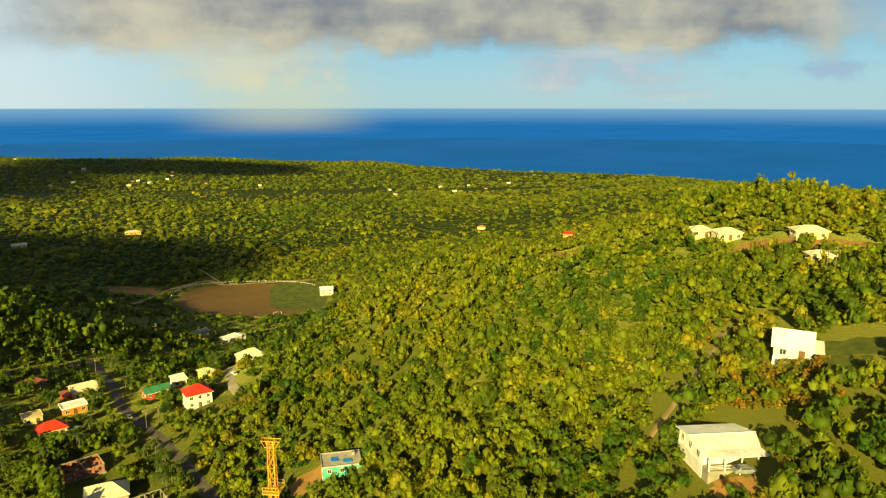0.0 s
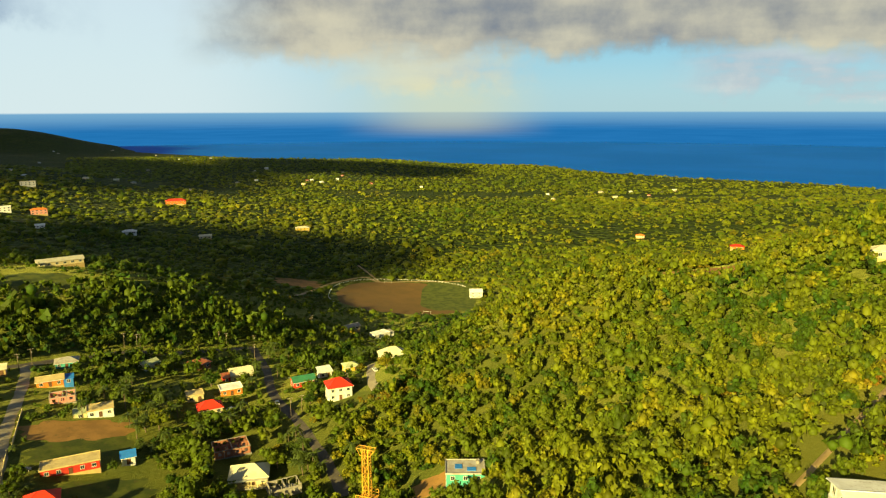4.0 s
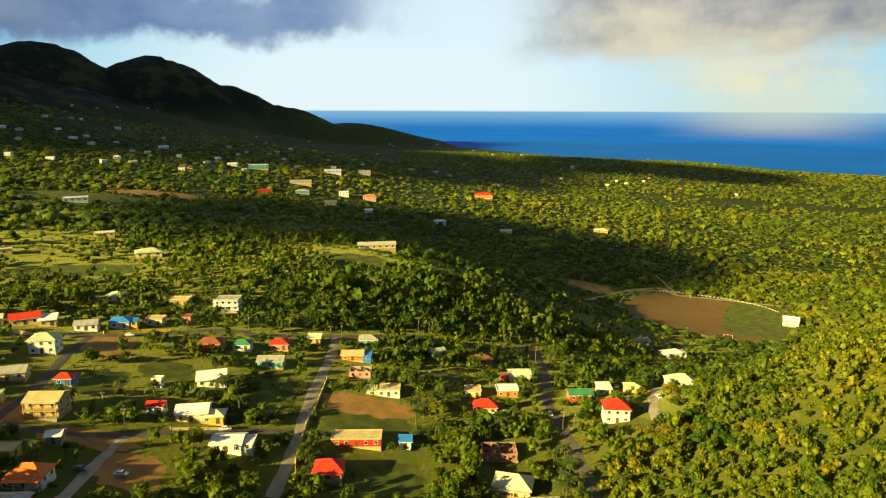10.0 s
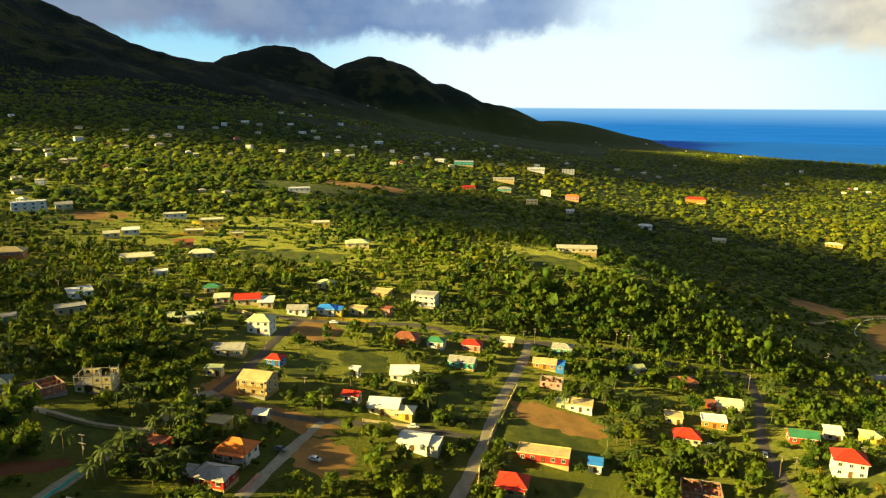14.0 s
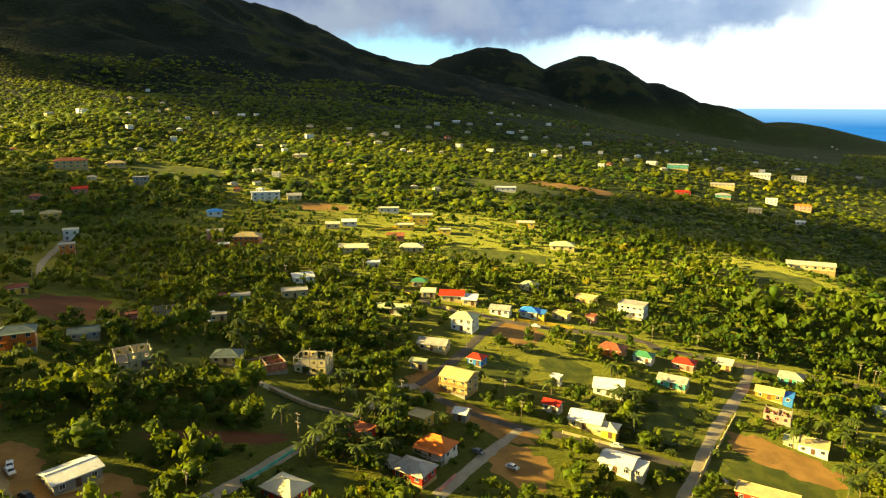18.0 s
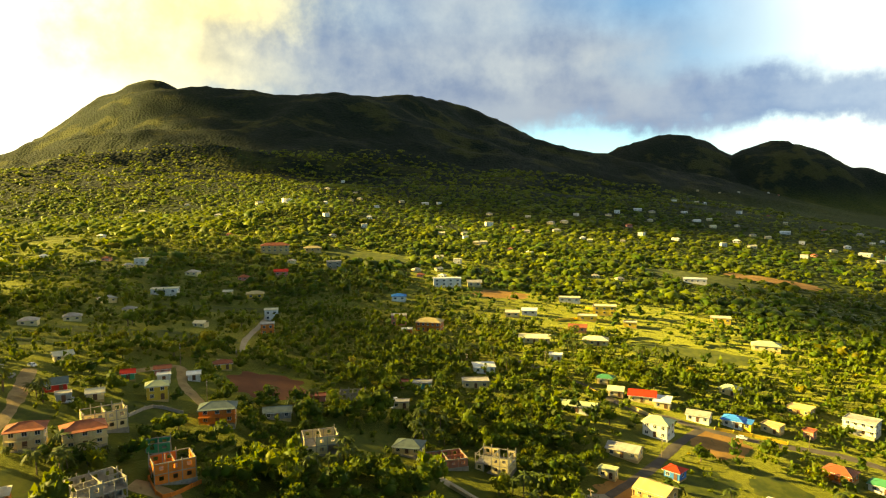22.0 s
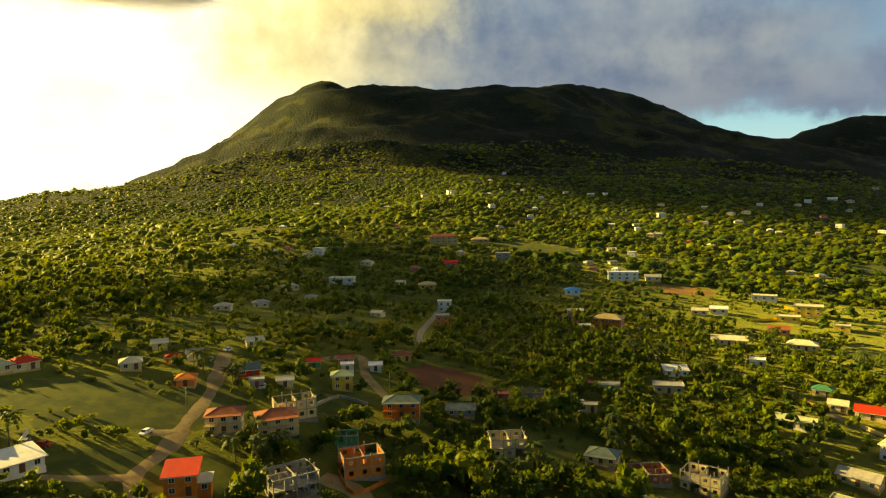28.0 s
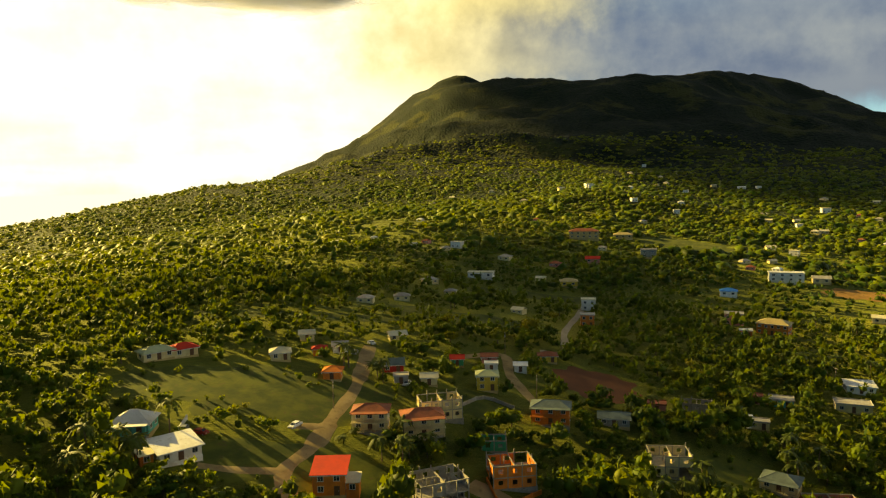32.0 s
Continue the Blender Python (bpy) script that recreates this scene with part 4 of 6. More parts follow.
patch(-669.5, -73.9, 97.7, 40, 22, M["lawn"], "grass_plot", "pale field on the hillside")
patch(-569.8, 47.1, 86.1, 22, 14, M["dirt"], "bare_plot", "bare lot beside the white building")
patch(-257.4, -11.3, 99.3, 14, 12, M["lawn"], "grass_plot", "grass clearing")
patch(-206.5, 3.7, 97.3, 22, 3.5, M["red_dirt"], "bare_plot", "brown cut bank along the lane")
patch(-226.7, 26.6, 90.5, 14, 9, M["lawn"], "grass_plot", "cut green lot beside the lane")
patch(-173.9, -24.6, 108.4, 15, 9, M["dirt"], "bare_plot", "building site with sand heaps")
patch(-185.1, -42.3, 112.5, 7, 9, M["dirt"], "bare_plot", "dirt yard with parked cars")
patch(-188.0, 29.5, 89.7, 15, 7, M["lawn"], "grass_plot", "fenced green garden")
patch(-719.2, 253.4, 72.6, 60, 30, M["lawn"], "grass_plot", "open yellow-green pasture")
patch(-747.9, 334.8, 67.7, 50, 20, M["dirt"], "bare_plot", "dry pasture")
patch(-432.4, 154.0, 73.8, 38, 16, M["lawn"], "grass_plot", "yellow-green pasture among trees")
patch(-368.4, 313.9, 52.3, 26, 14, M["lawn"], "grass_plot", "grass clearing on the knoll")
patch(18.1, 319.0, -2.3, 18, 10, M["dirt"], "bare_plot", "bare orange earth on the hill crest")
patch(68.4, 143.5, -23.9, 9, 6, M["lawn"], "grass_plot", "mown lawn round the white house")
patch(43.7, 116.8, -18.4, 4, 2.5, M["dirt"], "bare_plot", "bare yard before the white-roofed house")
patch(111.1, 256.4, -22.5, 30, 10, M["dirt"], "bare_plot", "dry sunlit clearing on the ridge")
patch(-60.4, 198.6, 18.3, 8, 6, M["dirt"], "bare_plot", "bare yard beside the flat-roofed house")

# houses of the village
house(-303.1, 100.7, 54.5, 10.2, 8.3, 2, "hip", "white", "roof_pale_green", "two-storey white house with a pale green hipped roof")
house(-280.4, 82.0, 60.5, 11.9, 6.7, 1, "gable", "cream", "roof_grey", "low cream house with a weathered grey gabled roof")
house(-261.9, 72.3, 60.5, 6.0, 3.5, 1, "flat", "cream", "roof_pale_green", "small flat-roofed cream shed")
house(-247.0, 85.2, 46.5, 11.1, 8.3, 2, "gable", "tan", "roof_tan", "unfinished tan two-storey house with a tan gabled roof", porch=1.6, rise=1.6)
house(-267.5, 97.3, 46.5, 6.0, 5.1, 1, "hip", "blue", "roof_red", "small blue house with a red roof")
house(-226.1, 81.0, 56.5, 4.3, 4.3, 1, "gable", "block", "roof_white", "small dark shed with a white gabled roof")
house(-206.2, 68.4, 46.5, 10.2, 7.5, 1, "hip", "white", "roof_orange", "white house with an orange hipped roof", porch=2.0, rise=2.6)
house(-222.9, 66.1, 46.5, 6.8, 5.9, 1, "flat", "yellow", "roof_tan", "yellow flat-roofed house behind palms")
house(-212.6, 45.8, 46.5, 6.8, 5.1, 1, "flat", "red", "roof_rust", "low red house behind palms")
house(-193.1, 59.1, 46.5, 10.2, 7.5, 1, "hip", "red", "roof_grey", "red house with a weathered grey hipped roof", ext=(-8.1, 3.4, 4.2, 'red', 'roof_grey'))
house(-179.4, 23.2, 46.5, 10.2, 7.5, 1, "hip", "red", "roof_cream", "red house with a cream hipped roof")
house(-320.6, 70.4, 68.5, 16.2, 5.9, 1, "gable", "white", "roof_pale_green", "long low white hall with a pale green roof", rise=1.2)
house(-363.9, 90.8, 71.5, 7.7, 5.9, 1, "hip", "cream", "roof_green", "cream house with a green hipped roof")
house(-346.5, 92.3, 71.5, 6.8, 5.9, 1, "gable", "cream", "roof_cream", "cream roadside house with a pale gabled roof")
house(-342.2, 103.6, 71.5, 11.9, 6.7, 1, "gable", "cream", "roof_red", "long roadside house with a red gabled roof", rise=2.0)
house(-336.4, 111.4, 66.5, 6.8, 5.9, 1, "mono", "cream", "roof_white", "small house with a white lean-to roof")
house(-322.4, 138.2, 56.5, 8.5, 6.7, 1, "hip", "white", "roof_blue", "white house with a bright blue hipped roof", ext=(6.1, 3.4, 5.1, 'yellow', 'roof_blue'))
house(-323.8, 123.7, 60.5, 9.4, 5.9, 1, "gable", "white", "roof_grey", "white shop with a grey gabled roof")
house(-320.1, 154.0, 46.5, 7.7, 5.9, 1, "flat", "cream", "roof_tan", "cream flat-roofed house behind a yellow wall")
house(-364.3, 152.2, 46.5, 8.5, 6.7, 1, "hip", "cream", "roof_pale_green", "cream house with a pale green hipped roof")
house(-345.6, 177.9, 46.5, 10.2, 6.7, 1, "flat", "tan", "roof_tan", "low tan flat-roofed house among trees")
house(-318.1, 168.9, 46.5, 4.3, 4.3, 1, "flat", "pink", "roof_rust", "small pink shed beside the main road")
house(-329.5, 197.1, 46.5, 12.8, 8.3, 2, "flat", "white", "roof_grey", "two-storey grey flat-roofed house with balconies", porch=1.6)
house(-282.0, 163.2, 42.5, 10.2, 7.5, 1, "hip", "orange", "roof_rust", "orange house with a rust-brown hipped roof", porch=1.8)
house(-275.4, 175.1, 46.5, 7.7, 5.9, 1, "hip", "white", "roof_green", "white house with a dull green hipped roof")
house(-270.3, 191.9, 46.5, 8.5, 6.7, 1, "hip", "pink", "roof_red", "pink house with a red hipped roof")
house(-254.0, 177.1, 46.5, 11.1, 6.7, 1, "gable", "teal", "roof_grey", "teal house with a patched grey gabled roof", rise=1.3)
house(-247.0, 145.1, 61.5, 11.1, 7.5, 1, "mono", "white", "roof_white", "house with a broken white sheet roof", rise=1.0)
house(-224.6, 126.5, 52.5, 11.1, 9.1, 1, "gable", "cream", "roof_white", "house with a bright white gabled roof", rise=1.8)
house(-233.3, 116.7, 46.5, 6.0, 4.3, 1, "gable", "white", "roof_red", "small white house with a red roof")
house(-218.8, 131.3, 50.5, 7.7, 5.9, 1, "hip", "yellow", "roof_cream", "yellow house with a cream roof beside the street")
house(-200.7, 127.4, 46.5, 10.2, 8.3, 1, "gable", "white", "roof_white", "white house with a white sheet roof and lean-to", rise=1.4, ext=(7.0, 3.6, 6.0, 'white', 'roof_white'))
house(-252.9, 125.7, 46.5, 3.5, 2.7, 1, "flat", "white", "roof_white", "tiny white flat-roofed hut in a garden")
house(-247.0, 217.4, 46.5, 10.2, 5.9, 1, "gable", "orange", "roof_tan", "orange house with a tan roof and blue gable end", ext=(7.1, 3.7, 5.1, 'blue', 'roof_blue'))
house(-261.4, 238.9, 46.5, 9.4, 6.7, 1, "hip", "teal", "roof_grey", "teal house with a grey hipped roof")
shell(-229.7, 208.2, 46.5, 9.4, 6.7, 1, "pink", "weathered pink ruin with a fallen roof", fill=0.9, seed=3)
house(-208.4, 206.9, 46.5, 9.4, 6.7, 1, "flat", "white", "roof_tan", "white house with a stained flat roof", ext=(-7.3, 4.7, 5.1, 'cream', 'roof_pale_green'))
house(-182.8, 169.1, 46.5, 17.9, 6.7, 1, "flat", "red", "roof_tan", "long red house with a tan flat roof")
house(-171.5, 148.2, 46.5, 9.4, 7.5, 1, "hip", "cream", "roof_red", "cream house with a bright red hipped roof", porch=1.8, rise=2.6)
house(-171.6, 183.2, 46.5, 4.3, 3.5, 1, "mono", "white", "roof_blue", "small shed with a blue sheet roof")
house(-271.2, 212.2, 46.5, 6.0, 4.3, 1, "mono", "tan", "roof_cream", "small shed with a pale roof beside the main road")
house(-235.2, 262.6, 76.5, 7.7, 5.9, 1, "gable", "white", "roof_pale_green", "white house with a pale green gabled roof")
house(-219.6, 279.2, 66.5, 10.2, 7.5, 1, "hip", "brick", "roof_rust", "brick house with a dark red hipped roof")
house(-191.6, 276.5, 46.5, 10.2, 9.1, 1, "gable", "cream", "roof_cream", "large cream house with a pale gabled roof", tall=3.6, ext=(-7.3, 3.4, 6.0, 'red', 'roof_rust'))
house(-181.5, 254.9, 46.5, 9.4, 6.7, 1, "flat", "orange", "roof_white", "orange house with a white flat roof")
house(-189.4, 240.2, 46.5, 6.8, 5.9, 1, "flat", "cream", "roof_tan", "cream flat-roofed house behind shrubs")
house(-174.4, 231.4, 46.5, 9.4, 6.7, 1, "hip", "cream", "roof_red", "cream house with an orange-red hipped roof", rise=2.6)
house(-156.5, 276.4, 46.5, 10.2, 6.7, 1, "gable", "red", "roof_green", "red house with a dark green gabled roof")
house(-153.3, 291.2, 46.5, 6.0, 5.1, 1, "mono", "white", "roof_white", "small white house with a white lean-to roof")
house(-143.4, 300.2, 46.5, 6.8, 5.9, 1, "hip", "yellow", "roof_pale_green", "yellow house with a pale green roof")
house(-129.5, 262.0, 40.5, 10.2, 8.3, 2, "hip", "white", "roof_red", "two-storey white house with a red hipped roof", rise=2.8)
house(-123.6, 307.5, 36.5, 12.8, 9.9, 1, "hip", "cream", "roof_cream", "large cream house with a pale hipped roof", rise=3.6, tall=3.2)
house(-200.8, 456.1, 60.5, 12.8, 8.3, 1, "flat", "white", "roof_white", "white flat-roofed club house near the field", ext=(8.5, 4.2, 6.0, 'white', 'roof_grey'), far=True)
house(-225.3, 458.0, 60.5, 11.1, 6.7, 1, "gable", "block", "roof_grey", "grey block house with a grey roof", far=True)
shell(-146.7, 208.2, 46.5, 12.8, 9.1, 1, "brick", "roofless red-block shell in the bush", fill=1.0, pillars=False, seed=4)
house(-129.1, 195.0, 30.5, 12.8, 9.1, 1, "hip", "cream", "roof_cream", "cream house with a pale sheet hipped roof and a gallery", porch=2.0, rise=2.8)
shell(-113.7, 193.0, 46.5, 10.2, 6.7, 1, "block", "grey block shell beside the road", fill=0.9, seed=5)
flat_roofed = \
house(-50.0, 198.0, 20, 11.9, 8.3, 2, "flat", "teal", "roof_grey", "teal two-storey house with a stained flat roof and blue sheets", sink=2.2)
part("blue_sheet", boxes((-3.2, -0.9, -1.2, 1.4, 6.05, 6.18)), M["roof_blue"], flat_roofed)
part("blue_sheet", boxes((0.6, 3.4, -2.6, -0.4, 6.05, 6.18)), M["roof_blue"], flat_roofed)
part("water_tank", boxes((3.6, 4.6, 1.4, 2.4, 6.05, 7.2)), M["block"], flat_roofed)

# houses of the wooded hill
house(47.5, 128.8, 12, 18.8, 9.9, 1, "gable", "white", "roof_white", "white bungalow with a broad white roof and a gallery", porch=2.5, rise=0.7, tall=2.6, sink=1.9, snug=True)
house(65.6, 154.3, -20, 7.4, 6.4, 1, "gable", "white", "roof_white", "white house with a steep white roof and a side wing", rise=2.9, tall=2.7, sink=0.3, snug=True, ext=(4.4, 2.9, 6.8, 'white', 'roof_white'))
patch(75.0, 150.5, -20, 9, 5, M["lawn"], "grass_plot", "mown lawn beside the white house", clear=1.0)
house(78.3, 290.8, 0, 7.7, 5.9, 1, "hip", "cream", "roof_cream", "cream house on the ridge with a pale hipped roof")
house(85.8, 279.9, 10, 9.4, 6.7, 1, "hip", "cream", "roof_cream", "cream house on the ridge with a broad pale roof")
house(111.1, 266.6, 0, 11.1, 6.7, 1, "hip", "cream", "roof_cream", "cream house in a clearing on the ridge")
house(101.4, 232.1, 0, 6.8, 5.1, 1, "hip", "cream", "roof_cream", "small cream house on the ridge")
house(64.1, 848.4, 0, 14.5, 9.1, 1, "hip", "orange", "roof_red", "house with an orange-red roof beyond the hill", far=True)
house(-50.0, 960.5, 0, 11.1, 7.5, 1, "hip", "cream", "roof_orange", "house with an orange roof beyond the hill", far=True)
house(-193.5, 675.8, 22, 12.8, 8.4, 2, "gable", "white", "roof_white", "white gabled pavilion beside the playing field", rise=2.4, porch=2.0, far=True)

# houses of the western slope
house(-252.6, -63.5, 105.1, 11.7, 7.1, 2, "hip", "orange", "roof_dark", "two-storey orange house with a grey-green hipped roof and white arches", porch=1.8, tall=2.5)
house(-215.1, -89.4, 125.5, 11.2, 7.6, 2, "hip", "cream", "roof_rust", "tall cream villa with white balconies and a brown roof", porch=2.2, tall=2.5)
shell(-228.1, -90.4, 128.1, 12.2, 7.6, 2, "cream", "unfinished cream upper block behind the villa", fill=0.8, seed=6)
house(-206.4, -100.8, 115.6, 9.6, 6.5, 2, "hip", "cream", "roof_rust", "cream villa with arched gables and a tan roof", porch=1.8, tall=2.5)
shell(-222.2, -70.6, 113.9, 6.8, 5.1, 1, "green_wall", "roofless green block hut", fill=1.0, seed=7)
shell(-209.4, -60.7, 124.7, 11.1, 8.3, 2, "orange", "unfinished orange house with bare columns inside a yard wall", fill=0.5, seed=8)
shell(-188.8, -71.4, 138.6, 11.9, 9.1, 2, "block", "large unfinished concrete house frame", fill=0.45, seed=9)
house(-173.9, -91.5, 117, 7.3, 7.1, 2, "mono", "orange", "roof_red", "orange two-storey house with red and white roof planes", rise=1.2, ext=(5.2, 2.9, 4.4, 'orange', 'roof_cream'), tall=2.5)
house(-159.2, -124.5, 156.3, 9.5, 7.8, 1, "mono", "white", "roof_white", "low house with one large white roof", rise=1.2, ext=(-7.0, 2.9, 3.6, 'orange', 'roof_cream'), tall=2.5)
house(-160.8, -139.5, 121.1, 8.8, 7.1, 1, "hip", "teal", "roof_white", "teal house with a white hipped roof", rise=2.4, porch=2, tall=2.5)
house(-226.9, -127.9, 116.3, 5.5, 5.1, 1, "hip", "orange", "roof_orange", "orange house with an orange hipped roof", tall=2.5)
house(-248.7, -118.5, 121.6, 7.3, 5.1, 1, "gable", "red", "roof_dark", "red house with a dull teal roof", rise=1.6, tall=2.5)
house(-228.3, -150.1, 130.2, 6.3, 5.8, 1, "hip", "cream", "roof_cream", "cream house with a pale hipped roof in the meadow", tall=2.5)
house(-208.3, -173.7, 157.3, 8.1, 5.8, 1, "hip", "cream", "roof_red", "cream house with a red hipped roof above the meadow", tall=2.5)
house(-200.4, -176.8, 159.1, 9.5, 5.8, 1, "hip", "cream", "roof_pale_green", "cream house with a pale roof above the meadow", tall=2.5)
house(-260.7, -88.5, 114.1, 7.0, 5.8, 2, "hip", "yellow", "roof_pale_green", "yellow two-storey house with a pale green roof", tall=2.5)
house(-309.9, -82.7, 113, 7.0, 5.1, 1, "hip", "yellow", "roof_rust", "yellow house with a rust-red hipped roof", tall=2.5)
house(-287.5, -98.7, 113.7, 5.8, 4.4, 1, "gable", "pink", "roof_rust", "house with a dark red roof and white trim", tall=2.5)
house(-279.7, -94.7, 113.6, 4.5, 3.7, 1, "flat", "white", "roof_white", "small white block house", tall=2.5)
house(-274.3, -106.0, 116.3, 4.5, 4.4, 1, "gable", "green_wall", "roof_red", "small green house with a red gabled roof", tall=2.5)
house(-288.2, -86.4, 111.3, 4.5, 3.7, 1, "gable", "white", "roof_white", "small white shed by the lane", tall=2.5)
house(-251.3, -141.8, 125.6, 5.2, 4.4, 1, "gable", "white", "roof_grey", "low grey-roofed house among parked cars", tall=2.5)
house(-253.7, -158.3, 128.1, 5.2, 4.4, 1, "gable", "cream", "roof_cream", "cream house with a pale gabled roof", tall=2.5)
house(-282.1, -135.9, 131, 6.6, 5.1, 1, "gable", "cream", "roof_cream", "cream house with a long pale roof", tall=2.5)
house(-241.8, -143.9, 127.2, 4.5, 3.7, 1, "hip", "orange", "roof_red", "small orange house with a red roof", tall=2.5)
house(-248.3, -104.3, 118.7, 5.2, 4.4, 1, "gable", "cream", "roof_cream", "cream cottage behind palms", tall=2.5)
house(-241.0, -110.9, 121, 4.5, 3.7, 1, "flat", "block", "roof_grey", "grey flat-roofed hut behind palms", tall=2.5)
house(-428.1, -96.2, 105.4, 7.7, 6.7, 2, "flat", "white", "roof_cream", "tall white house by the lane")
house(-388.8, -86.8, 105.6, 6.8, 5.9, 2, "flat", "orange", "roof_grey", "two-storey orange house by the lane")
house(-480.7, -122.6, 106.8, 11.1, 7.5, 1, "hip", "yellow", "roof_tan", "yellow house with a tan hipped roof", far=True)
house(-459.5, -174.9, 103.8, 16.2, 8.3, 1, "flat", "white", "roof_cream", "long pale yellow flat-roofed house", far=True)
house(-583.5, 3.5, 96.8, 22.2, 8.9, 2, "flat", "white", "roof_white", "large white two-storey school block", far=True)
house(-592.1, 25.8, 94.5, 11.1, 7.5, 1, "gable", "cream", "roof_grey", "lower grey-roofed annex beside the school", far=True)
house(-523.8, -29.6, 94.8, 10.2, 7.5, 1, "hip", "white", "roof_blue", "white house with a bright blue roof", far=True)
house(-445.6, -2.0, 77.8, 15.3, 9.1, 2, "hip", "orange", "roof_tan", "orange two-storey house with a tan roof")
house(-454.7, -22.2, 94.6, 9.4, 8.3, 2, "flat", "pink", "roof_grey", "pink two-storey house with a flat roof")
house(-431.5, -15.0, 93.8, 6.0, 4.3, 1, "flat", "orange", "roof_white", "small orange annex with a white roof")
house(-641.2, -154.6, 105.4, 24.9, 10.4, 2, "hip", "tan", "roof_rust", "large tan house with a broad brown roof on the hillside", far=True)
house(-663.2, -125.4, 102.3, 16.0, 8.0, 1, "hip", "tan", "roof_tan", "long tan house with a hipped roof on the hillside", far=True)
house(-604.0, -93.5, 100.5, 11.9, 8.3, 2, "flat", "block", "roof_grey", "dark grey unfinished two-storey house", far=True)
house(-560.0, -126.8, 104.8, 10.2, 7.5, 1, "gable", "pink", "roof_red", "pink house with a red roof on the hillside", far=True)
shell(-247.0, -26.9, 110.3, 11.1, 8.3, 2, "cream", "unfinished cream house with bare columns", fill=0.7, seed=10)
house(-259.1, 2.1, 80.3, 9.5, 7.1, 1, "hip", "cream", "roof_dark", "cream house with a dull green hipped roof", porch=1.6, tall=2.5)
shell(-254.2, 14.8, 109, 13.6, 9.1, 1, "brick", "low block walls of a new foundation", fill=1.0, pillars=False, seed=11)
shell(-256.2, 32.4, 68.4, 11.9, 8.3, 2, "cream", "yellow unfinished two-storey house with open walls", fill=0.65, seed=12)
house(-339.0, 25.7, 93.2, 11.9, 6.7, 1, "flat", "cream", "roof_grey", "low cream flat-roofed house")
house(-364.9, 30.0, 98.7, 10.2, 6.7, 1, "mono", "white", "roof_white", "house with a white lean-to roof", rise=0.9)
house(-327.4, 1.8, 91.8, 8.1, 5.8, 1, "flat", "teal", "roof_grey", "pale teal flat-roofed house", tall=2.5)
house(-324.5, -6.8, 93.5, 4.5, 4.4, 1, "flat", "pink", "roof_rust", "small pink house beside the slope lane", tall=2.5)
house(-298.5, -5.1, 93.5, 6.6, 3.7, 1, "flat", "cream", "roof_grey", "low cream shed among trees", tall=2.5)
shell(-300.6, -25.1, 97.8, 10.2, 5.9, 1, "block", "grey block shell on the slope", fill=0.8, seed=13)
house(-289.2, -37.0, 100.8, 5.8, 4.4, 1, "flat", "pink", "roof_rust", "small pinkish shed by the red earth", tall=2.5)
house(-266.6, -46.8, 104.2, 9.5, 5.8, 1, "gable", "block", "roof_dark", "low dark grey-green house in bushes", rise=1.2, tall=2.5)
house(-561.0, 100.0, 80.3, 16.0, 8.0, 1, "flat", "white", "roof_cream", "long white house with a pale roof", far=True)
house(-526.5, 120.6, 77.4, 16.2, 9.1, 2, "flat", "yellow", "roof_cream", "yellow two-storey house among walls", far=True)
house(-505.2, 104.7, 78.7, 12.8, 7.5, 1, "flat", "yellow", "roof_cream", "low yellow house beside the garden walls", far=True)
house(-493.8, 131.8, 75.2, 8.5, 6.7, 1, "flat", "yellow", "roof_cream", "small bright yellow flat-roofed house", far=True)
house(-470.9, 92.9, 79.3, 11.1, 7.5, 1, "gable", "pink", "roof_rust", "pink house with a rusty roof", far=True)
house(-511.5, 64.8, 83.5, 10.2, 6.7, 1, "gable", "white", "roof_white", "white gabled house among dark trees", far=True)
house(-502.2, 52.3, 84.9, 9.4, 5.9, 1, "gable", "cream", "roof_cream", "cream gabled house among dark trees", far=True)
house(-437.4, 61.9, 82.7, 17.9, 9.1, 1, "gable", "cream", "roof_cream", "long house with a pale roof among trees", rise=1.6)
house(-441.6, 99.2, 77.7, 14.5, 8.3, 1, "hip", "cream", "roof_cream", "house with a pale hipped roof among trees")
house(-399.5, 70.1, 80.7, 6.8, 5.1, 1, "flat", "white", "roof_white", "small white flat-roofed house near the road")
house(-178.6, -26.7, 128.6, 11.1, 7.5, 1, "gable", "block", "roof_white", "grey block house under construction with a white roof", rise=0.9)

# far houses of the plain and the town
house(-392.4, 353.7, 56.4, 28.1, 9.9, 1, "gable", "cream", "roof_cream", "long hall with a pale roof on the knoll", rise=1.6, far=True)
house(-689.5, 236.9, 73.2, 21.3, 12.3, 1, "flat", "white", "roof_white", "white building in the open pasture", far=True)
house(-525.2, 883.8, 31.6, 19.8, 9.8, 1, "hip", "yellow", "roof_cream", "bright yellow house in the woods", far=True)
house(-791.9, 929.3, 41.2, 31.1, 13.2, 2, "hip", "orange", "roof_red", "large orange building in the woods", far=True)
house(-618.7, 647.5, 44.8, 16.2, 9.1, 1, "hip", "white", "roof_white", "white house at the wood edge", far=True)
house(-562.4, 713.7, 39.3, 14.5, 8.3, 1, "gable", "cream", "roof_cream", "cream house in the woods", far=True)
house(-755.3, 643.3, 50.6, 18.3, 8.0, 2, "hip", "pink", "roof_orange", "pink building with an orange roof", far=True)
house(-778.5, 615.4, 52.6, 13.7, 8.6, 2, "flat", "white", "roof_white", "white two-storey block in town", far=True)
house(-707.6, 540.9, 53.7, 14.5, 9.1, 2, "flat", "cream", "roof_cream", "cream two-storey house in town", far=True)
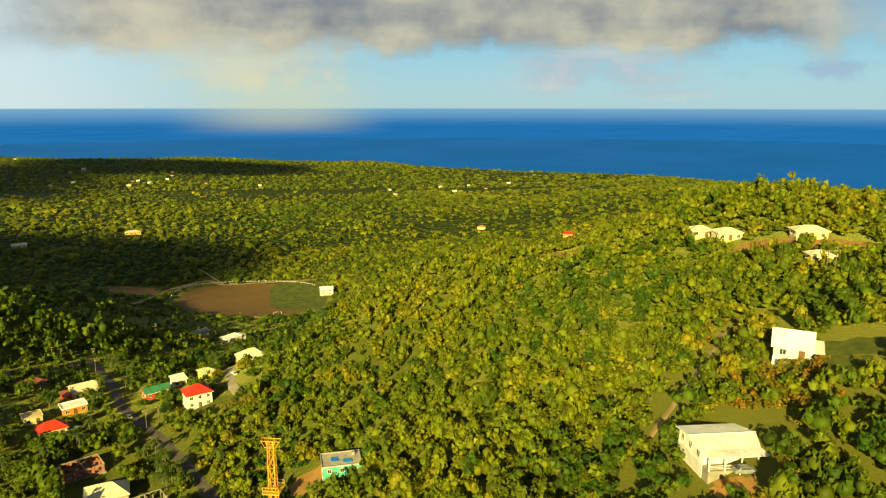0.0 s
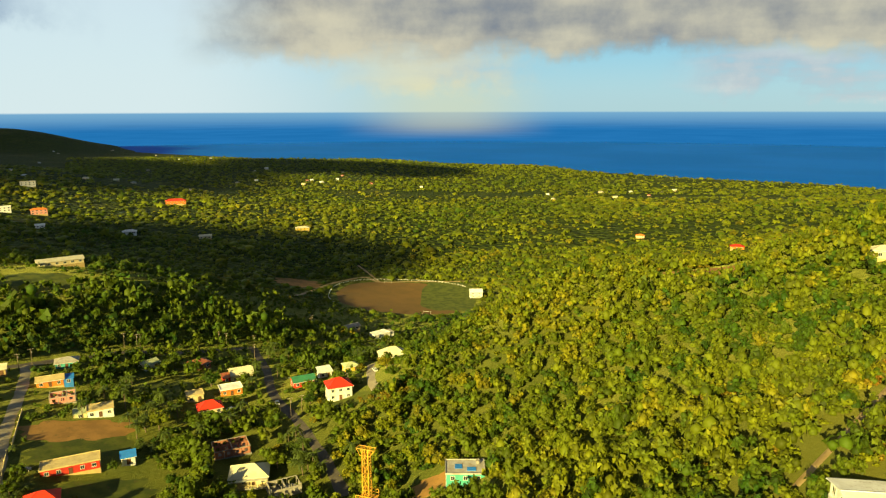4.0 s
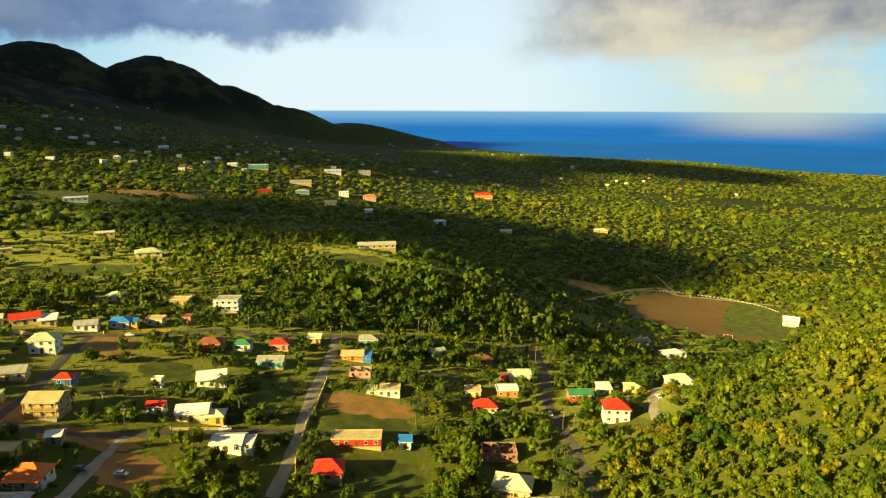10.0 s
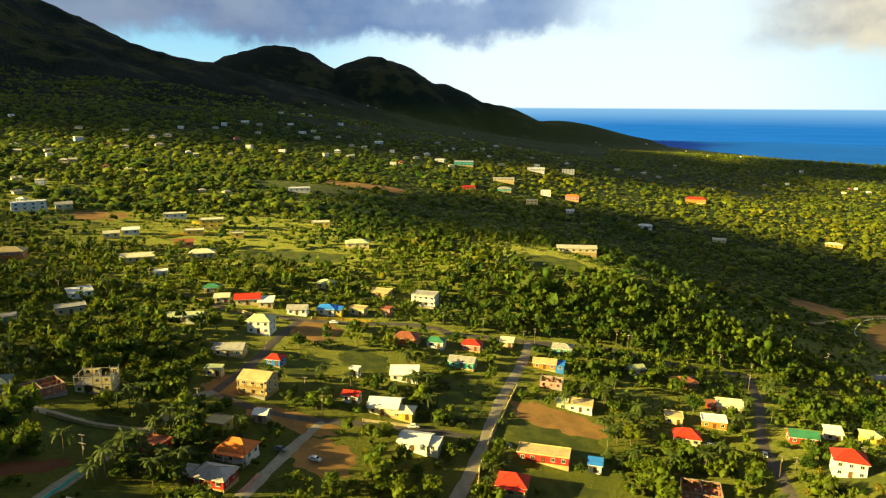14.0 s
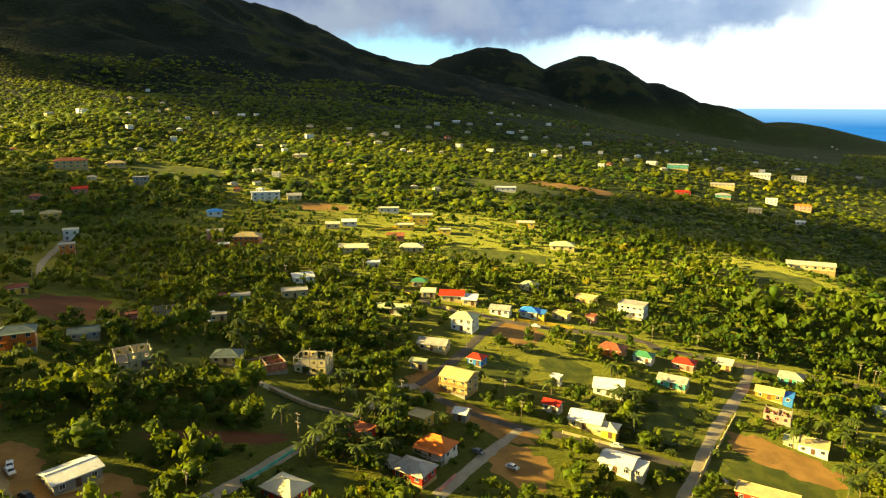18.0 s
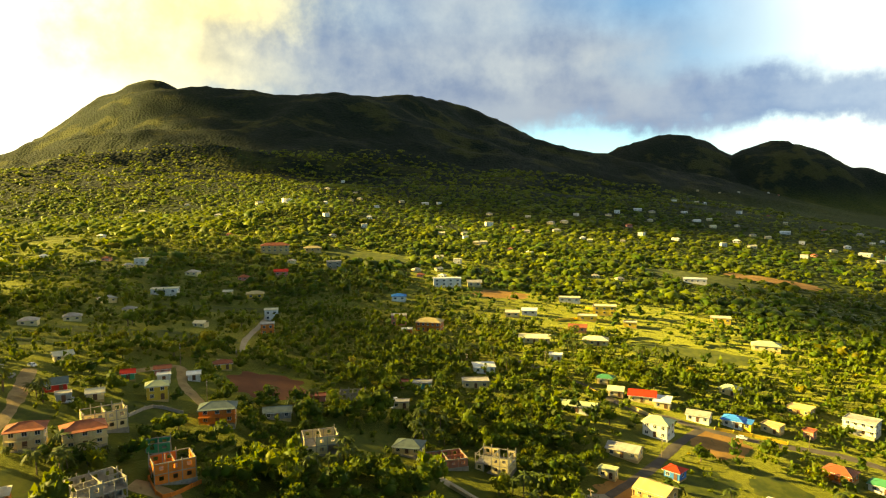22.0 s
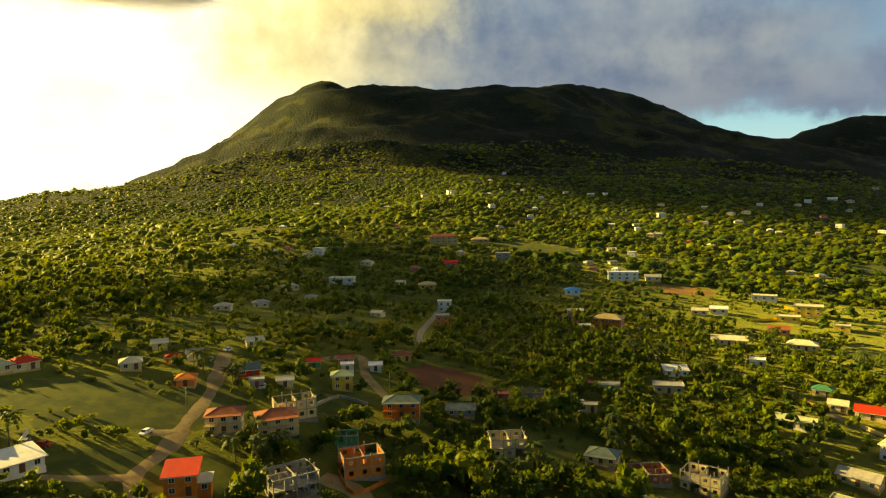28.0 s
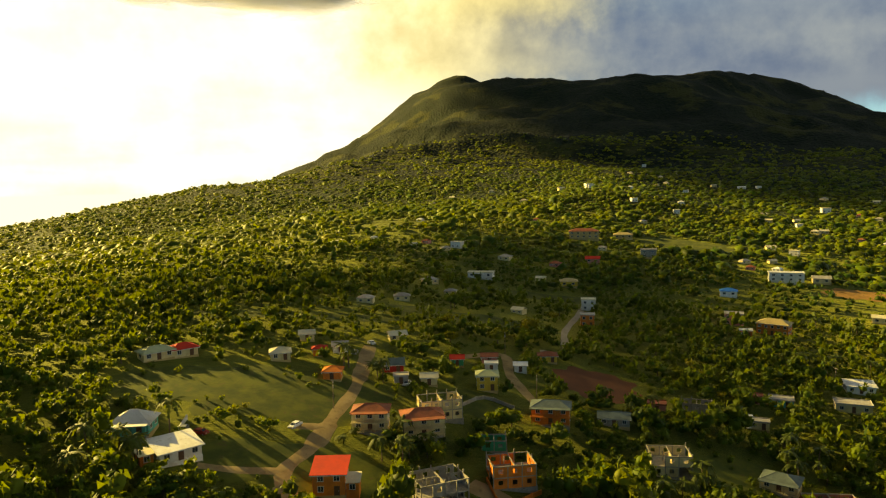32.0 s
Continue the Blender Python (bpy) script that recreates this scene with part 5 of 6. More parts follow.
house(-777.5, 489.8, 58.8, 18.3, 6.8, 1, "hip", "red", "roof_red", "long red-roofed building in town", far=True)
house(-677.3, 577.6, 50.6, 9.4, 6.7, 1, "gable", "white", "roof_white", "small white house at the town edge", far=True)
house(-964.4, 591.2, 59.3, 30.1, 11.2, 2, "flat", "teal", "roof_white", "long pale teal school building", far=True)
house(-951.6, 724.0, 53.5, 28.1, 12.2, 1, "gable", "white", "roof_white", "large white-roofed warehouse in town", far=True)
house(-971.2, 808.2, 51, 21.6, 10.1, 2, "flat", "white", "roof_cream", "white two-storey commercial block in town", far=True)
house(-847.3, 590.3, 56.1, 30.1, 9.3, 1, "gable", "cream", "roof_grey", "long grey-roofed market hall", far=True)
house(-784.5, 550.5, 55.9, 17.9, 10.7, 1, "hip", "teal", "roof_grey", "teal house on the town edge", far=True)
house(-453.7, 206.4, 68.6, 16.2, 9.9, 1, "hip", "cream", "roof_pale_green", "house with a pale green roof in the pasture", far=True)
house(-528.3, 204.7, 71.6, 13.6, 9.1, 1, "flat", "yellow", "roof_cream", "small yellow flat-roofed house in pasture", far=True)

# rail fence and goal of the playing field
def field_fence(a0, a1, count):
    root = tagged(new("rail_fence"), "low white post-and-rail fence round the playing field", "fence")
    cx, cy = FIELD
    pts = []
    for a in np.radians(np.linspace(a0, a1, count)):
        k = 76 * (abs(math.cos(a)) ** 2.6 + abs(math.sin(a)) ** 2.6) ** (-1 / 2.6)
        u, v = k * math.cos(a), k * math.sin(a)
        c, s = math.cos(radians(23.3)), math.sin(radians(23.3))
        x, y = cx + u * c - v * s, cy + u * s + v * c
        pts.append(Vector((x, y, gz(x, y))))
    root.location = pts[0]
    me = None
    for p in pts:
        if me is None:
            me = part("post", boxes((-0.16, 0.16, -0.16, 0.16, -0.4, 1.5)), M["trim"], root).data
        else:
            hang(new("post", me), root).location = p - pts[0]
    for z in (0.7, 1.25):
        bm = bmesh.new()
        for p, q in zip(pts[:-1], pts[1:]):
            bar(bm, p - pts[0] + Vector((0, 0, z)), q - pts[0] + Vector((0, 0, z)), 0.07, 4)
        part("rail", bm, M["trim"], root)


field_fence(35, 215, 64)


def goal(x, y, rot):
    root = tagged(new("goal"), "white steel goal frame on the playing field", "goal")
    root.matrix_world = pose(x, y, gz(x, y), 0, 0, rot)
    for u in (-3.66, 3.66):
        part("post", bar(bmesh.new(), (u, 0, -0.3), (u, 0, 2.44), 0.12, 6), M["trim"], root)
    part("crossbar", bar(bmesh.new(), (-3.78, 0, 2.44), (3.78, 0, 2.44), 0.12, 6), M["trim"], root)


goal(-215.0, 590.0, 25)
goal(-300.0, 690.0, 25)

# yard walls
garden_wall([(-363.8, 71.4), (-354.2, 76.3), (-346.0, 83.2)], 1.5, "yellow", "yellow roadside garden wall")
garden_wall([(-331.3, 95.7), (-322.3, 102.2)], 1.5, "yellow", "yellow roadside garden wall")
garden_wall([(-314.8, 127.8), (-311.6, 142.1), (-307.1, 154.9)], 1.4, "yellow", "yellow wall with piers before the blue-roofed house")
garden_wall([(-329.7, 96.0), (-321.4, 103.0)], 1.4, "cream", "cream roadside wall")
garden_wall([(-238.5, 17.2), (-228.7, 30.3), (-225.1, 41.2)], 1.2, "tan", "weathered wall along the lane")
garden_wall([(-209.0, 29.9), (-189.0, 15.8), (-184.5, 11.7)], 1.0, "teal", "low wall along the lane")
garden_wall([(-204.6, -65.3), (-197.4, -58.2), (-209.7, -52.6)], 1.2, "orange", "orange yard wall round the unfinished house")
garden_wall([(-161.4, -128.8), (-173.4, -135.7)], 1.2, "white", "white drive wall of the teal house")
garden_wall([(-206.8, 164.5), (-186.2, 145.2), (-176.7, 138.2)], 1.1, "cream", "cream street wall")
garden_wall([(-231.5, 190.9), (-210.1, 169.3)], 1.1, "cream", "cream street wall")
garden_wall([(-255.5, 269.0), (-245.3, 283.6)], 1.2, "tan", "stone wall along the main road")
garden_wall([(-218.8, 115.2), (-211.3, 131.7)], 1.1, "cream", "low street wall before the yellow house")
garden_wall([(-186.2, 65.3), (-194.0, 71.5)], 1.1, "pink", "red and white lane wall")
garden_wall([(-239.7, -88.5), (-251.3, -85.7), (-251.5, -75.5)], 1.2, "block", "curving block wall behind the villa")
garden_wall([(-496.3, 82.1), (-505.5, 99.9), (-503.4, 118.6)], 1.6, "yellow", "yellow terrace wall")
garden_wall([(-542.8, 106.8), (-533.4, 125.4)], 1.6, "yellow", "yellow terrace wall")

# ---- far houses, scattered over the lower slopes and the town ----
def far_house(wall, top, kind, w, d, floors, label):
    root = tagged(new("house"), label, "house", "houses on the far slopes")
    h = 3.0 * floors
    part("wall", boxes((-w / 2, w / 2, -d / 2, d / 2, -3.0, h)), M[wall], root)
    if kind == "flat":
        bm = boxes((-w / 2 - 0.4, w / 2 + 0.4, -d / 2 - 0.4, d / 2 + 0.4, h, h + 0.35))
    else:
        bm = roof_shape(kind, w, d, 2.2, 0.6, 0.2)
        bmesh.ops.translate(bm, verts=bm.verts, vec=(0, 0, h + 0.15))
    part("roof", bm, M[top], root)
    for k in (-1, 1):
        window(root, pose(k * w / 4, -d / 2, 1.0), 1.6, 1.2)
    root.location = (0, 0, -400)
    return root


def settle_far_houses():
    rng = random.Random(7)
    kinds = [far_house("white", "roof_white", "hip", 9, 7, 1, "far white house with a pale hipped roof"), far_house("white", "roof_cream", "flat", 10, 8, 2, "far white two-storey house with a flat roof"),
             far_house("cream", "roof_cream", "gable", 10, 7, 1, "far cream house with a pale gabled roof"), far_house("cream", "roof_grey", "hip", 10.5, 7.5, 1, "far cream house with a grey hipped roof"),
             far_house("white", "roof_white", "gable", 15, 8, 1, "far long white-roofed building"), far_house("pink", "roof_rust", "hip", 9, 7, 1, "far pink house with a brown roof"), far_house("orange", "roof_red", "hip", 9.5, 7, 1, "far house with a red roof")]
    spots = []
    # slope above the village
    spots += [(-1721, -294), (-1271, -238), (-1286, -190), (-1169, -178), (-1215, -170), (-1047, -249), (-1034, -192), (-1143, -131), (-1247, -101), (-1243, -59), (-1252, -35), (-826, -102), (-894, -106), (-930, -19), (-861, -13), (-890, 14), (-845, 16), (-806, 29), (-816, 37), (-1159, 52), (-1028, 48), (-1007, 83), (-1149, 114), (-983, 100), (-771, 86), (-785, 66), (-692, -8), (-628, -25), (-609, -20), (-639, -6), (-614, -2), (-680, 10), (-752, -124), (-609, -131)]
    # foot of the volcano
    spots += [(-1096, 145), (-1116, 168), (-1012, 144), (-1205, 200), (-956, 172), (-936, 178), (-1225, 258), (-1266, 281), (-1308, 327), (-1293, 349), (-1117, 269), (-1194, 321), (-959, 226), (-1035, 269), (-1014, 312), (-1583, 471), (-1324, 416), (-1226, 408), (-1745, 572), (-1742, 591), (-2708, 963), (-2786, 1065), (-2704, 879), (-669, 139), (-664, 160)]
    # foot of the twin peaks
    spots += [(-3168, 1338), (-3199, 1395), (-1252, 438), (-1166, 415), (-1201, 467), (-1440, 560), (-990, 370), (-1031, 403), (-1107, 456), (-1093, 473), (-988, 408), (-1065, 511), (-1300, 590), (-1162, 529), (-1480, 634), (-1250, 634), (-933, 453), (-955, 476), (-1010, 529), (-1056, 572), (-2346, 1251), (-1234, 687), (-993, 564), (-1121, 644)]
    # town
    spots += [(-1165, 685), (-1384, 822), (-2568, 1528), (-2311, 1415), (-1158, 728), (-1213, 780), (-1333, 890), (-2715, 1884), (-992, 681), (-1134, 847), (-1205, 965), (-998, 760), (-2116, 1795), (-2900, 2539), (-2832, 2505), (-1077, 709), (-1387, 991), (-946, 558), (-1080, 892)]
    # western slope
    spots += [(-959, -463), (-1055, -477), (-1135, -441), (-853, -284), (-1089, -307), (-1066, -259), (-648, -319), (-702, -218), (-545, -259), (-544, -231), (-527, -262), (-529, -234), (-416, -190), (-532, -147), (-527, -184), (-397, -167), (-483, -142), (-357, -176), (-335, -184), (-537, -304), (-496, -311), (-385, -122), (-846, -151)]
    # coastal plain
    spots += [(-2824, 2827), (-2775, 3006), (-2369, 2632), (-2042, 2403), (-1988, 2540), (-2446, 3197), (-2134, 3013), (-1113, 1052), (-1126, 1141), (-1524, 1662), (-1368, 2045), (-1316, 1903), (-906, 1520), (-963, 1657), (-919, 1721), (-1041, 1981), (-1088, 1148), (-961, 1165), (-773, 1632)]
    # plain beyond the hill
    spots += [(-1334, 1998), (-1055, 1454), (-1069, 1555), (-972, 1648), (-906, 1611), (-975, 1856), (-627, 1618), (-189, 1651), (-140, 1495), (-124, 1688), (-54, 1684), (-29, 1779), (-290, 1528), (-565, 723), (-258, 1426), (-76, 1576)]
    for x, y in spots:
        turn = math.degrees(math.atan2(-x, y)) + rng.uniform(-35, 35)
        ob = copy_thing(kinds[rng.choice((0, 0, 1, 1, 2, 2, 3, 3, 3, 4, 5))], pose(x, y, gz(x, y) + 0.2, 0, 0, turn))
        size = rng.uniform(0.6, 0.85) if math.hypot(x, y) < 1000 else rng.uniform(0.7, 1.05)
        ob.scale = (size, size, size * 0.9)
    for x, y in spots:
        CLEAR.append((x, y, 8.0))
        d = math.hypot(x, y)
        CLEAR.append((x * (1 - 10 / d), y * (1 - 10 / d), 6.0))
    for k in kinds:
        for o in (*k.children_recursive, k):
            bpy.data.objects.remove(o)


settle_far_houses()


# ---- trees ----
rs = np.random.RandomState(11)


def ico(level=0):
    bm = bmesh.new()
    bmesh.ops.create_icosphere(bm, subdivisions=level + 1, radius=1.0)
    co = np.array([v.co[:] for v in bm.verts])
    tri = np.array([[v.index for v in f.verts] for f in bm.faces])
    bm.free()
    return co, tri


def leaf_tris(n, centres, radii, size, flat=0.75):
    """Leaf sprays, one triangle each, scattered over the outsides of the lumps."""
    which = rs.randint(0, len(centres), n)
    v = rs.normal(size=(n, 3))
    v[:, 2] = np.where(v[:, 2] < -0.3, -v[:, 2], v[:, 2])
    v /= np.linalg.norm(v, axis=1)[:, None]
    p = centres[which] + v * radii[which][:, None] * np.array([1, 1, flat]) * rs.uniform(0.86, 1.34, (n, 1))
    nrm = v + rs.normal(size=(n, 3)) * 0.85
    nrm /= np.linalg.norm(nrm, axis=1)[:, None]
    u = np.cross(nrm, rs.normal(size=(n, 3)))
    u /= np.linalg.norm(u, axis=1)[:, None] + 1e-9
    w = np.cross(nrm, u)
    s = size * rs.uniform(0.6, 1.4, (n, 1))
    co = np.stack([p - u * s, p + u * s - nrm * s * 0.3, p + w * s * 1.2], 1).reshape(-1, 3)
    return co, np.arange(n * 3).reshape(-1, 3)


def crown(lumps, leaves, level, size, spread=0.62, flat=0.75, small=1.0, core=0.7):
    """A crown of radius about 1 resting on z = 0: uneven lumps under leaf sprays."""
    c = rs.normal(size=(lumps, 3)) * np.array([0.42, 0.42, 0.25])
    c = c / np.maximum(1, np.linalg.norm(c, axis=1)[:, None] / spread)
    c[:, 2] = np.abs(c[:, 2]) * 1.3 + 0.42
    if lumps == 1:
        c = np.array([[0, 0, 0.5]])
    r = rs.uniform(0.26, 0.58, lumps) * small if lumps > 1 else np.array([0.85])
    base, tri = ico(level)
    cos, tris, n = [], [], 0
    for q in range(lumps):
        b = base * (1 + rs.uniform(-0.22, 0.22, (len(base), 1)))
        b = b * r[q] * np.array([1, 1, flat]) * core + c[q]
        mid = b[tri].mean(1)
        seen = mid[:, 2] > c[q][2] - 0.55 * r[q] * flat
        for o in range(lumps):
            if o != q:
                seen &= np.linalg.norm((mid - c[o]) / np.array([1, 1, flat]), axis=1) > 0.62 * r[o]
        cos.append(b)
        tris.append(tri[seen] + n)
        n += len(base)
    if leaves:
        lc, lt = leaf_tris(leaves, c, r, size, flat)
        cos.append(lc)
        tris.append(lt + n)
    return np.concatenate(cos), np.concatenate(tris)


def canopy():
    """The upper side of a small uneven crown with a few leaf sprays, for woods far away."""
    c, t = ico(0)
    c = c * (1 + rs.uniform(-0.3, 0.3, (len(c), 1))) * np.array([rs.uniform(0.75, 1.05), rs.uniform(0.75, 1.05), rs.uniform(0.6, 0.9)]) + np.array([0, 0, 0.3])
    t = t[c[t][:, :, 2].mean(1) > 0.24]
    lc, lt = leaf_tris(4, np.array([[0, 0, 0.3]]), np.array([0.85]), 0.36, 0.8)
    return np.concatenate([c, lc]), np.concatenate([t, lt + len(c)])


def near_clear(x, y, pad, low=False):
    """Which of the spots lie in no clearing (grid look-up)."""
    key = "low" if low else "grid"
    if key not in KEPT:
        grid = {}
        for cx, cy, r in CLEAR + ([] if low else OPEN):
            for i in range(int((cx - r - 4) // 20), int((cx + r + 4) // 20) + 1):
                for j in range(int((cy - r - 4) // 20), int((cy + r + 4) // 20) + 1):
                    grid.setdefault((i, j), []).append((cx, cy, r))
        KEPT[key] = {k: np.array(v) for k, v in grid.items()}
    ok = np.ones(len(x), bool)
    ci, cj = np.floor(x / 20).astype(int), np.floor(y / 20).astype(int)
    for k, (i, j) in enumerate(zip(ci.tolist(), cj.tolist())):
        g = KEPT[key].get((i, j))
        if g is not None:
            ok[k] = ((g[:, 0] - x[k]) ** 2 + (g[:, 1] - y[k]) ** 2 > (g[:, 2] + pad[k]) ** 2).all()
    return ok


def wave(x, y, f, seed):
    q = seed * 1.7
    return (np.sin(x * f + 1.9 * np.sin(y * f * 0.7 + q)) * np.sin(y * f * 1.1 + 1.6 * np.sin(x * f * 0.8 - q)) + 0.6 * np.sin(x * f * 2.3 + q) * np.sin(y * f * 2.1 - q + np.sin(x * f))) / 1.6


def on_hill(x, y):
    """1 on the wooded hill east of the road, 0 in the village."""
    return (x > -118 + 0.18 * np.clip(y - 180, -60, 400)) & (y > 60)


def plant(name, label, kinds, x, y, size, tone, mat, tallest=1.6):
    """Joins many plants of a few shapes into one sheet of growth."""
    cos, tris, tones, n = [], [], [], 0
    pick = rs.randint(0, len(kinds), len(x))
    z = ground(x, y)
    for k, (c, t) in enumerate(kinds):
        s = pick == k
        m = int(s.sum())
        if not m:
            continue
        a = rs.uniform(0, 2 * math.pi, m)
        ca, sa = np.cos(a)[:, None], np.sin(a)[:, None]
        sc = size[s][:, None]
        tall = sc * rs.uniform(0.75 * tallest / 1.6, tallest, (m, 1))
        px = (c[:, 0] * ca - c[:, 1] * sa) * sc + x[s][:, None]
        py = (c[:, 0] * sa + c[:, 1] * ca) * sc + y[s][:, None]
        pz = c[:, 2] * tall + z[s][:, None]
        cos.append(np.stack([px, py, pz], -1).reshape(-1, 3))
        tris.append((t[None] + (np.arange(m) * len(c))[:, None, None]).reshape(-1, 3) + n)
        tones.append(np.repeat(tone[s], len(c)))
        n += m * len(c)
    me = quads_mesh(name, np.concatenate(cos), np.concatenate(tris), mat, np.concatenate(tones))
    return tagged(new(name, me), label, "trees", kind="stuff")


def sow(d0, d1, spacing, h0=-32, h1=152):
    """Spots on a shaken grid in a ring sector round the viewpoint."""
    k = np.arange(-d1, d1, spacing, dtype=float)
    gx, gy = np.meshgrid(k, k)
    gx[::2] += spacing / 2
    x = (gx + rs.uniform(-0.62, 0.62, gx.shape) * spacing).ravel()
    y = (gy + rs.uniform(-0.62, 0.62, gy.shape) * spacing).ravel()
    d, a = np.hypot(x, y), np.degrees(np.arctan2(-x, y))
    keep = (d > d0) & (d <= d1) & (a > h0) & (a < h1)
    return x[keep], y[keep] + 20


def dry_bank(cx, cy, r, count):
    x, y = cx + rs.normal(0, r, count), cy + rs.normal(0, r, count)
    size = rs.uniform(0.6, 1.9, count)
    keep = near_clear(x, y, size, True)
    plant("dry_scrub", "dry orange and yellow scrub on a bank", [crown(4, 40, 0, 0.17, small=0.75) for _ in range(4)], x[keep], y[keep], size[keep], rs.uniform(0, 1, keep.sum()), M["dry"])


def grow_woods():
    fine = [crown(7, 84, 0, 0.135, spread=0.76, small=0.70, core=0.86) for _ in range(9)]
    garden = [crown(6, 84, 0, 0.145, spread=0.72, small=0.82, core=0.88) for _ in range(8)]
    mid = [crown(5, 34, 0, 0.18, spread=0.78, small=0.7, core=0.82) for _ in range(8)]
    low = [crown(3, 13, 0, 0.26, spread=0.75, small=0.8, core=0.82) for _ in range(8)]
    # the wooded hill
    x, y = sow(80, 470, 4.05, -62)
    keep = on_hill(x, y)
    x, y = x[keep], y[keep]
    size = (2.3 + 2.6 * rs.uniform(0, 1, len(x)) ** 1.9) * (1 + 0.25 * wave(x, y, 0.03, 1))
    keep = near_clear(x, y, size * 0.55)
    near = np.hypot(x, y - 20) < 250
    tone = np.clip(0.55 + 0.34 * wave(x, y, 0.02, 2) + rs.normal(0, 0.26, len(x)), 0, 0.999)
    back = np.hypot(x, y - 20) > 390
    for name, pick, kinds in (("hill_woodland", keep & near, fine), ("hill_woodland", keep & ~near & ~back, mid), ("hill_woodland", keep & back, low)):
        plant(name, "dense sunlit green and yellow woodland on the hill", kinds, x[pick], y[pick], size[pick], tone[pick], M["hill_leaf"])
    # bushes and trees among the houses
    x, y = sow(92, 470, 5.2)
    keep = ~on_hill(x, y)
    dens = 0.80 + 0.42 * wave(x, y, 0.045, 3) + 0.25 * wave(x, y, 0.013, 4)
    dens = dens + 0.5 * ((x < -215) & (y > 225 - 0.25 * (x + 215))) + 0.75 * ((y < 75) & (x > -330) & (y > -80)) + 0.25 * ((y < -130) | (x < -330))
    keep &= rs.uniform(0, 1, len(x)) < dens
    x, y = x[keep], y[keep]
    size = (1.5 + 3.3 * rs.uniform(0, 1, len(x)) ** 1.6) * (1 + 0.35 * wave(x, y, 0.05, 5)) * np.where((x < -215) & (y > 225), 1.4, 1.08) * np.where((y < 60) & (x > -300) & (y > -75), 1.25, 1.0)
    keep = near_clear(x, y, size * 0.75)
    tone = np.clip(0.42 + 0.3 * wave(x, y, 0.02, 6) + rs.normal(0, 0.2, len(x)), 0, 0.999)
    near = np.hypot(x, y - 20) < 290
    plant("village_greenery", "mixed bushes and trees between the houses", garden, x[keep & near], y[keep & near], size[keep & near], tone[keep & near], M["leaf"])
    back = np.hypot(x, y - 20) > 390
    for pick, kinds in ((keep & ~near & ~back, mid), (keep & back, low)):
        plant("village_greenery", "mixed bushes and trees between the houses", kinds, x[pick], y[pick], size[pick], tone[pick], M["leaf"])
    # low shrubs and tufts, on open ground too
    x, y = sow(90, 420, 4.0, 0, 158)
    keep = ~on_hill(x, y) & (rs.uniform(0, 1, len(x)) < 0.22 + 0.6 * wave(x, y, 0.06, 14))
    x, y = x[keep], y[keep]
    size = rs.uniform(0.35, 1.5, len(x))
    keep = near_clear(x, y, size, True)
    tone = np.clip(0.6 + rs.normal(0, 0.25, len(x)), 0, 0.999)
    plant("low_shrubs", "low shrubs and tall grass tufts on open ground", [crown(1, 14, 0, 0.36) for _ in range(4)], x[keep], y[keep], size[keep], tone[keep], M["leaf"])
    # dry orange scrub on the banks of the hill
    dry_bank(-30.7, 204.7, 5, 110)
    dry_bank(15.6, 321.0, 8, 120)
    dry_bank(57.5, 177.0, 4, 60)
    dry_bank(56.0, 144.1, 6, 110)
    dry_bank(58.6, 134.2, 6, 70)
    dry_bank(13.9, 145.6, 8, 60)
    dry_bank(23.6, 190.6, 5, 30)
    dry_bank(50.7, 115.7, 5, 50)
    dry_bank(-102.9, 264.9, 4, 60)
    dry_bank(-103.7, 255.7, 6, 80)
    # the plain and lower slopes
    x, y = sow(470, 900, 4.8)
    dens = 0.80 + 0.55 * wave(x, y, 0.02, 7) + 0.5 * wave(x, y, 0.007, 8)
    keep = rs.uniform(0, 1, len(x)) < dens
    x, y = x[keep], y[keep]
    size = (1.5 + 4.8 * rs.uniform(0, 1, len(x)) ** 2.2) * (1.1 + 0.45 * wave(x, y, 0.03, 15))
    size = size * np.where((x > -330) & (x < -110) & (y < 560), 0.7, 1.0) * np.where(np.hypot(x, y) > 590, 0.85, 1.0)
    keep = near_clear(x, y, size * 0.7)
    # western slope: leaf tone lowered to put its shade into the colour
    tone = np.clip(0.5 - 0.18 * ((x < -450) & (y < 300)) + 0.34 * wave(x, y, 0.01, 9) + rs.normal(0, 0.22, len(x)), 0, 0.999)
    lone = [canopy() for _ in range(8)]
    inner = np.hypot(x, y) < 590
    for pick, kinds in ((keep & inner, [crown(2, 9, 0, 0.27, spread=0.75, core=0.85) for _ in range(8)]), (keep & ~inner, lone)):
        plant("plain_woodland", "broken green woodland on the plain", kinds, x[pick], y[pick], size[pick], tone[pick], M["leaf" if kinds is not lone else "hill_leaf"], 1.2)
    x, y = sow(900, 1650, 9.6)
    d = np.hypot(x, y)
    dens = 0.85 + 0.5 * wave(x, y, 0.011, 10) + 0.45 * wave(x, y, 0.004, 11) - 0.7 * np.clip((d - 1250) / 400, 0, 1)
    keep = (rs.uniform(0, 1, len(x)) < dens) & (d < 0.97 * shore(x, y))
    x, y = x[keep], y[keep]
    size = 2.2 + 4.8 * rs.uniform(0, 1, len(x)) ** 2
    keep = near_clear(x, y, size * 0.7)
    # tone also drops towards the west, where shade is painted into the crowns
    tone = np.clip(0.56 - 0.26 * ((x < -700) & (y < 500)) + 0.34 * wave(x, y, 0.006, 12) + rs.normal(0, 0.2, len(x)), 0, 0.999)
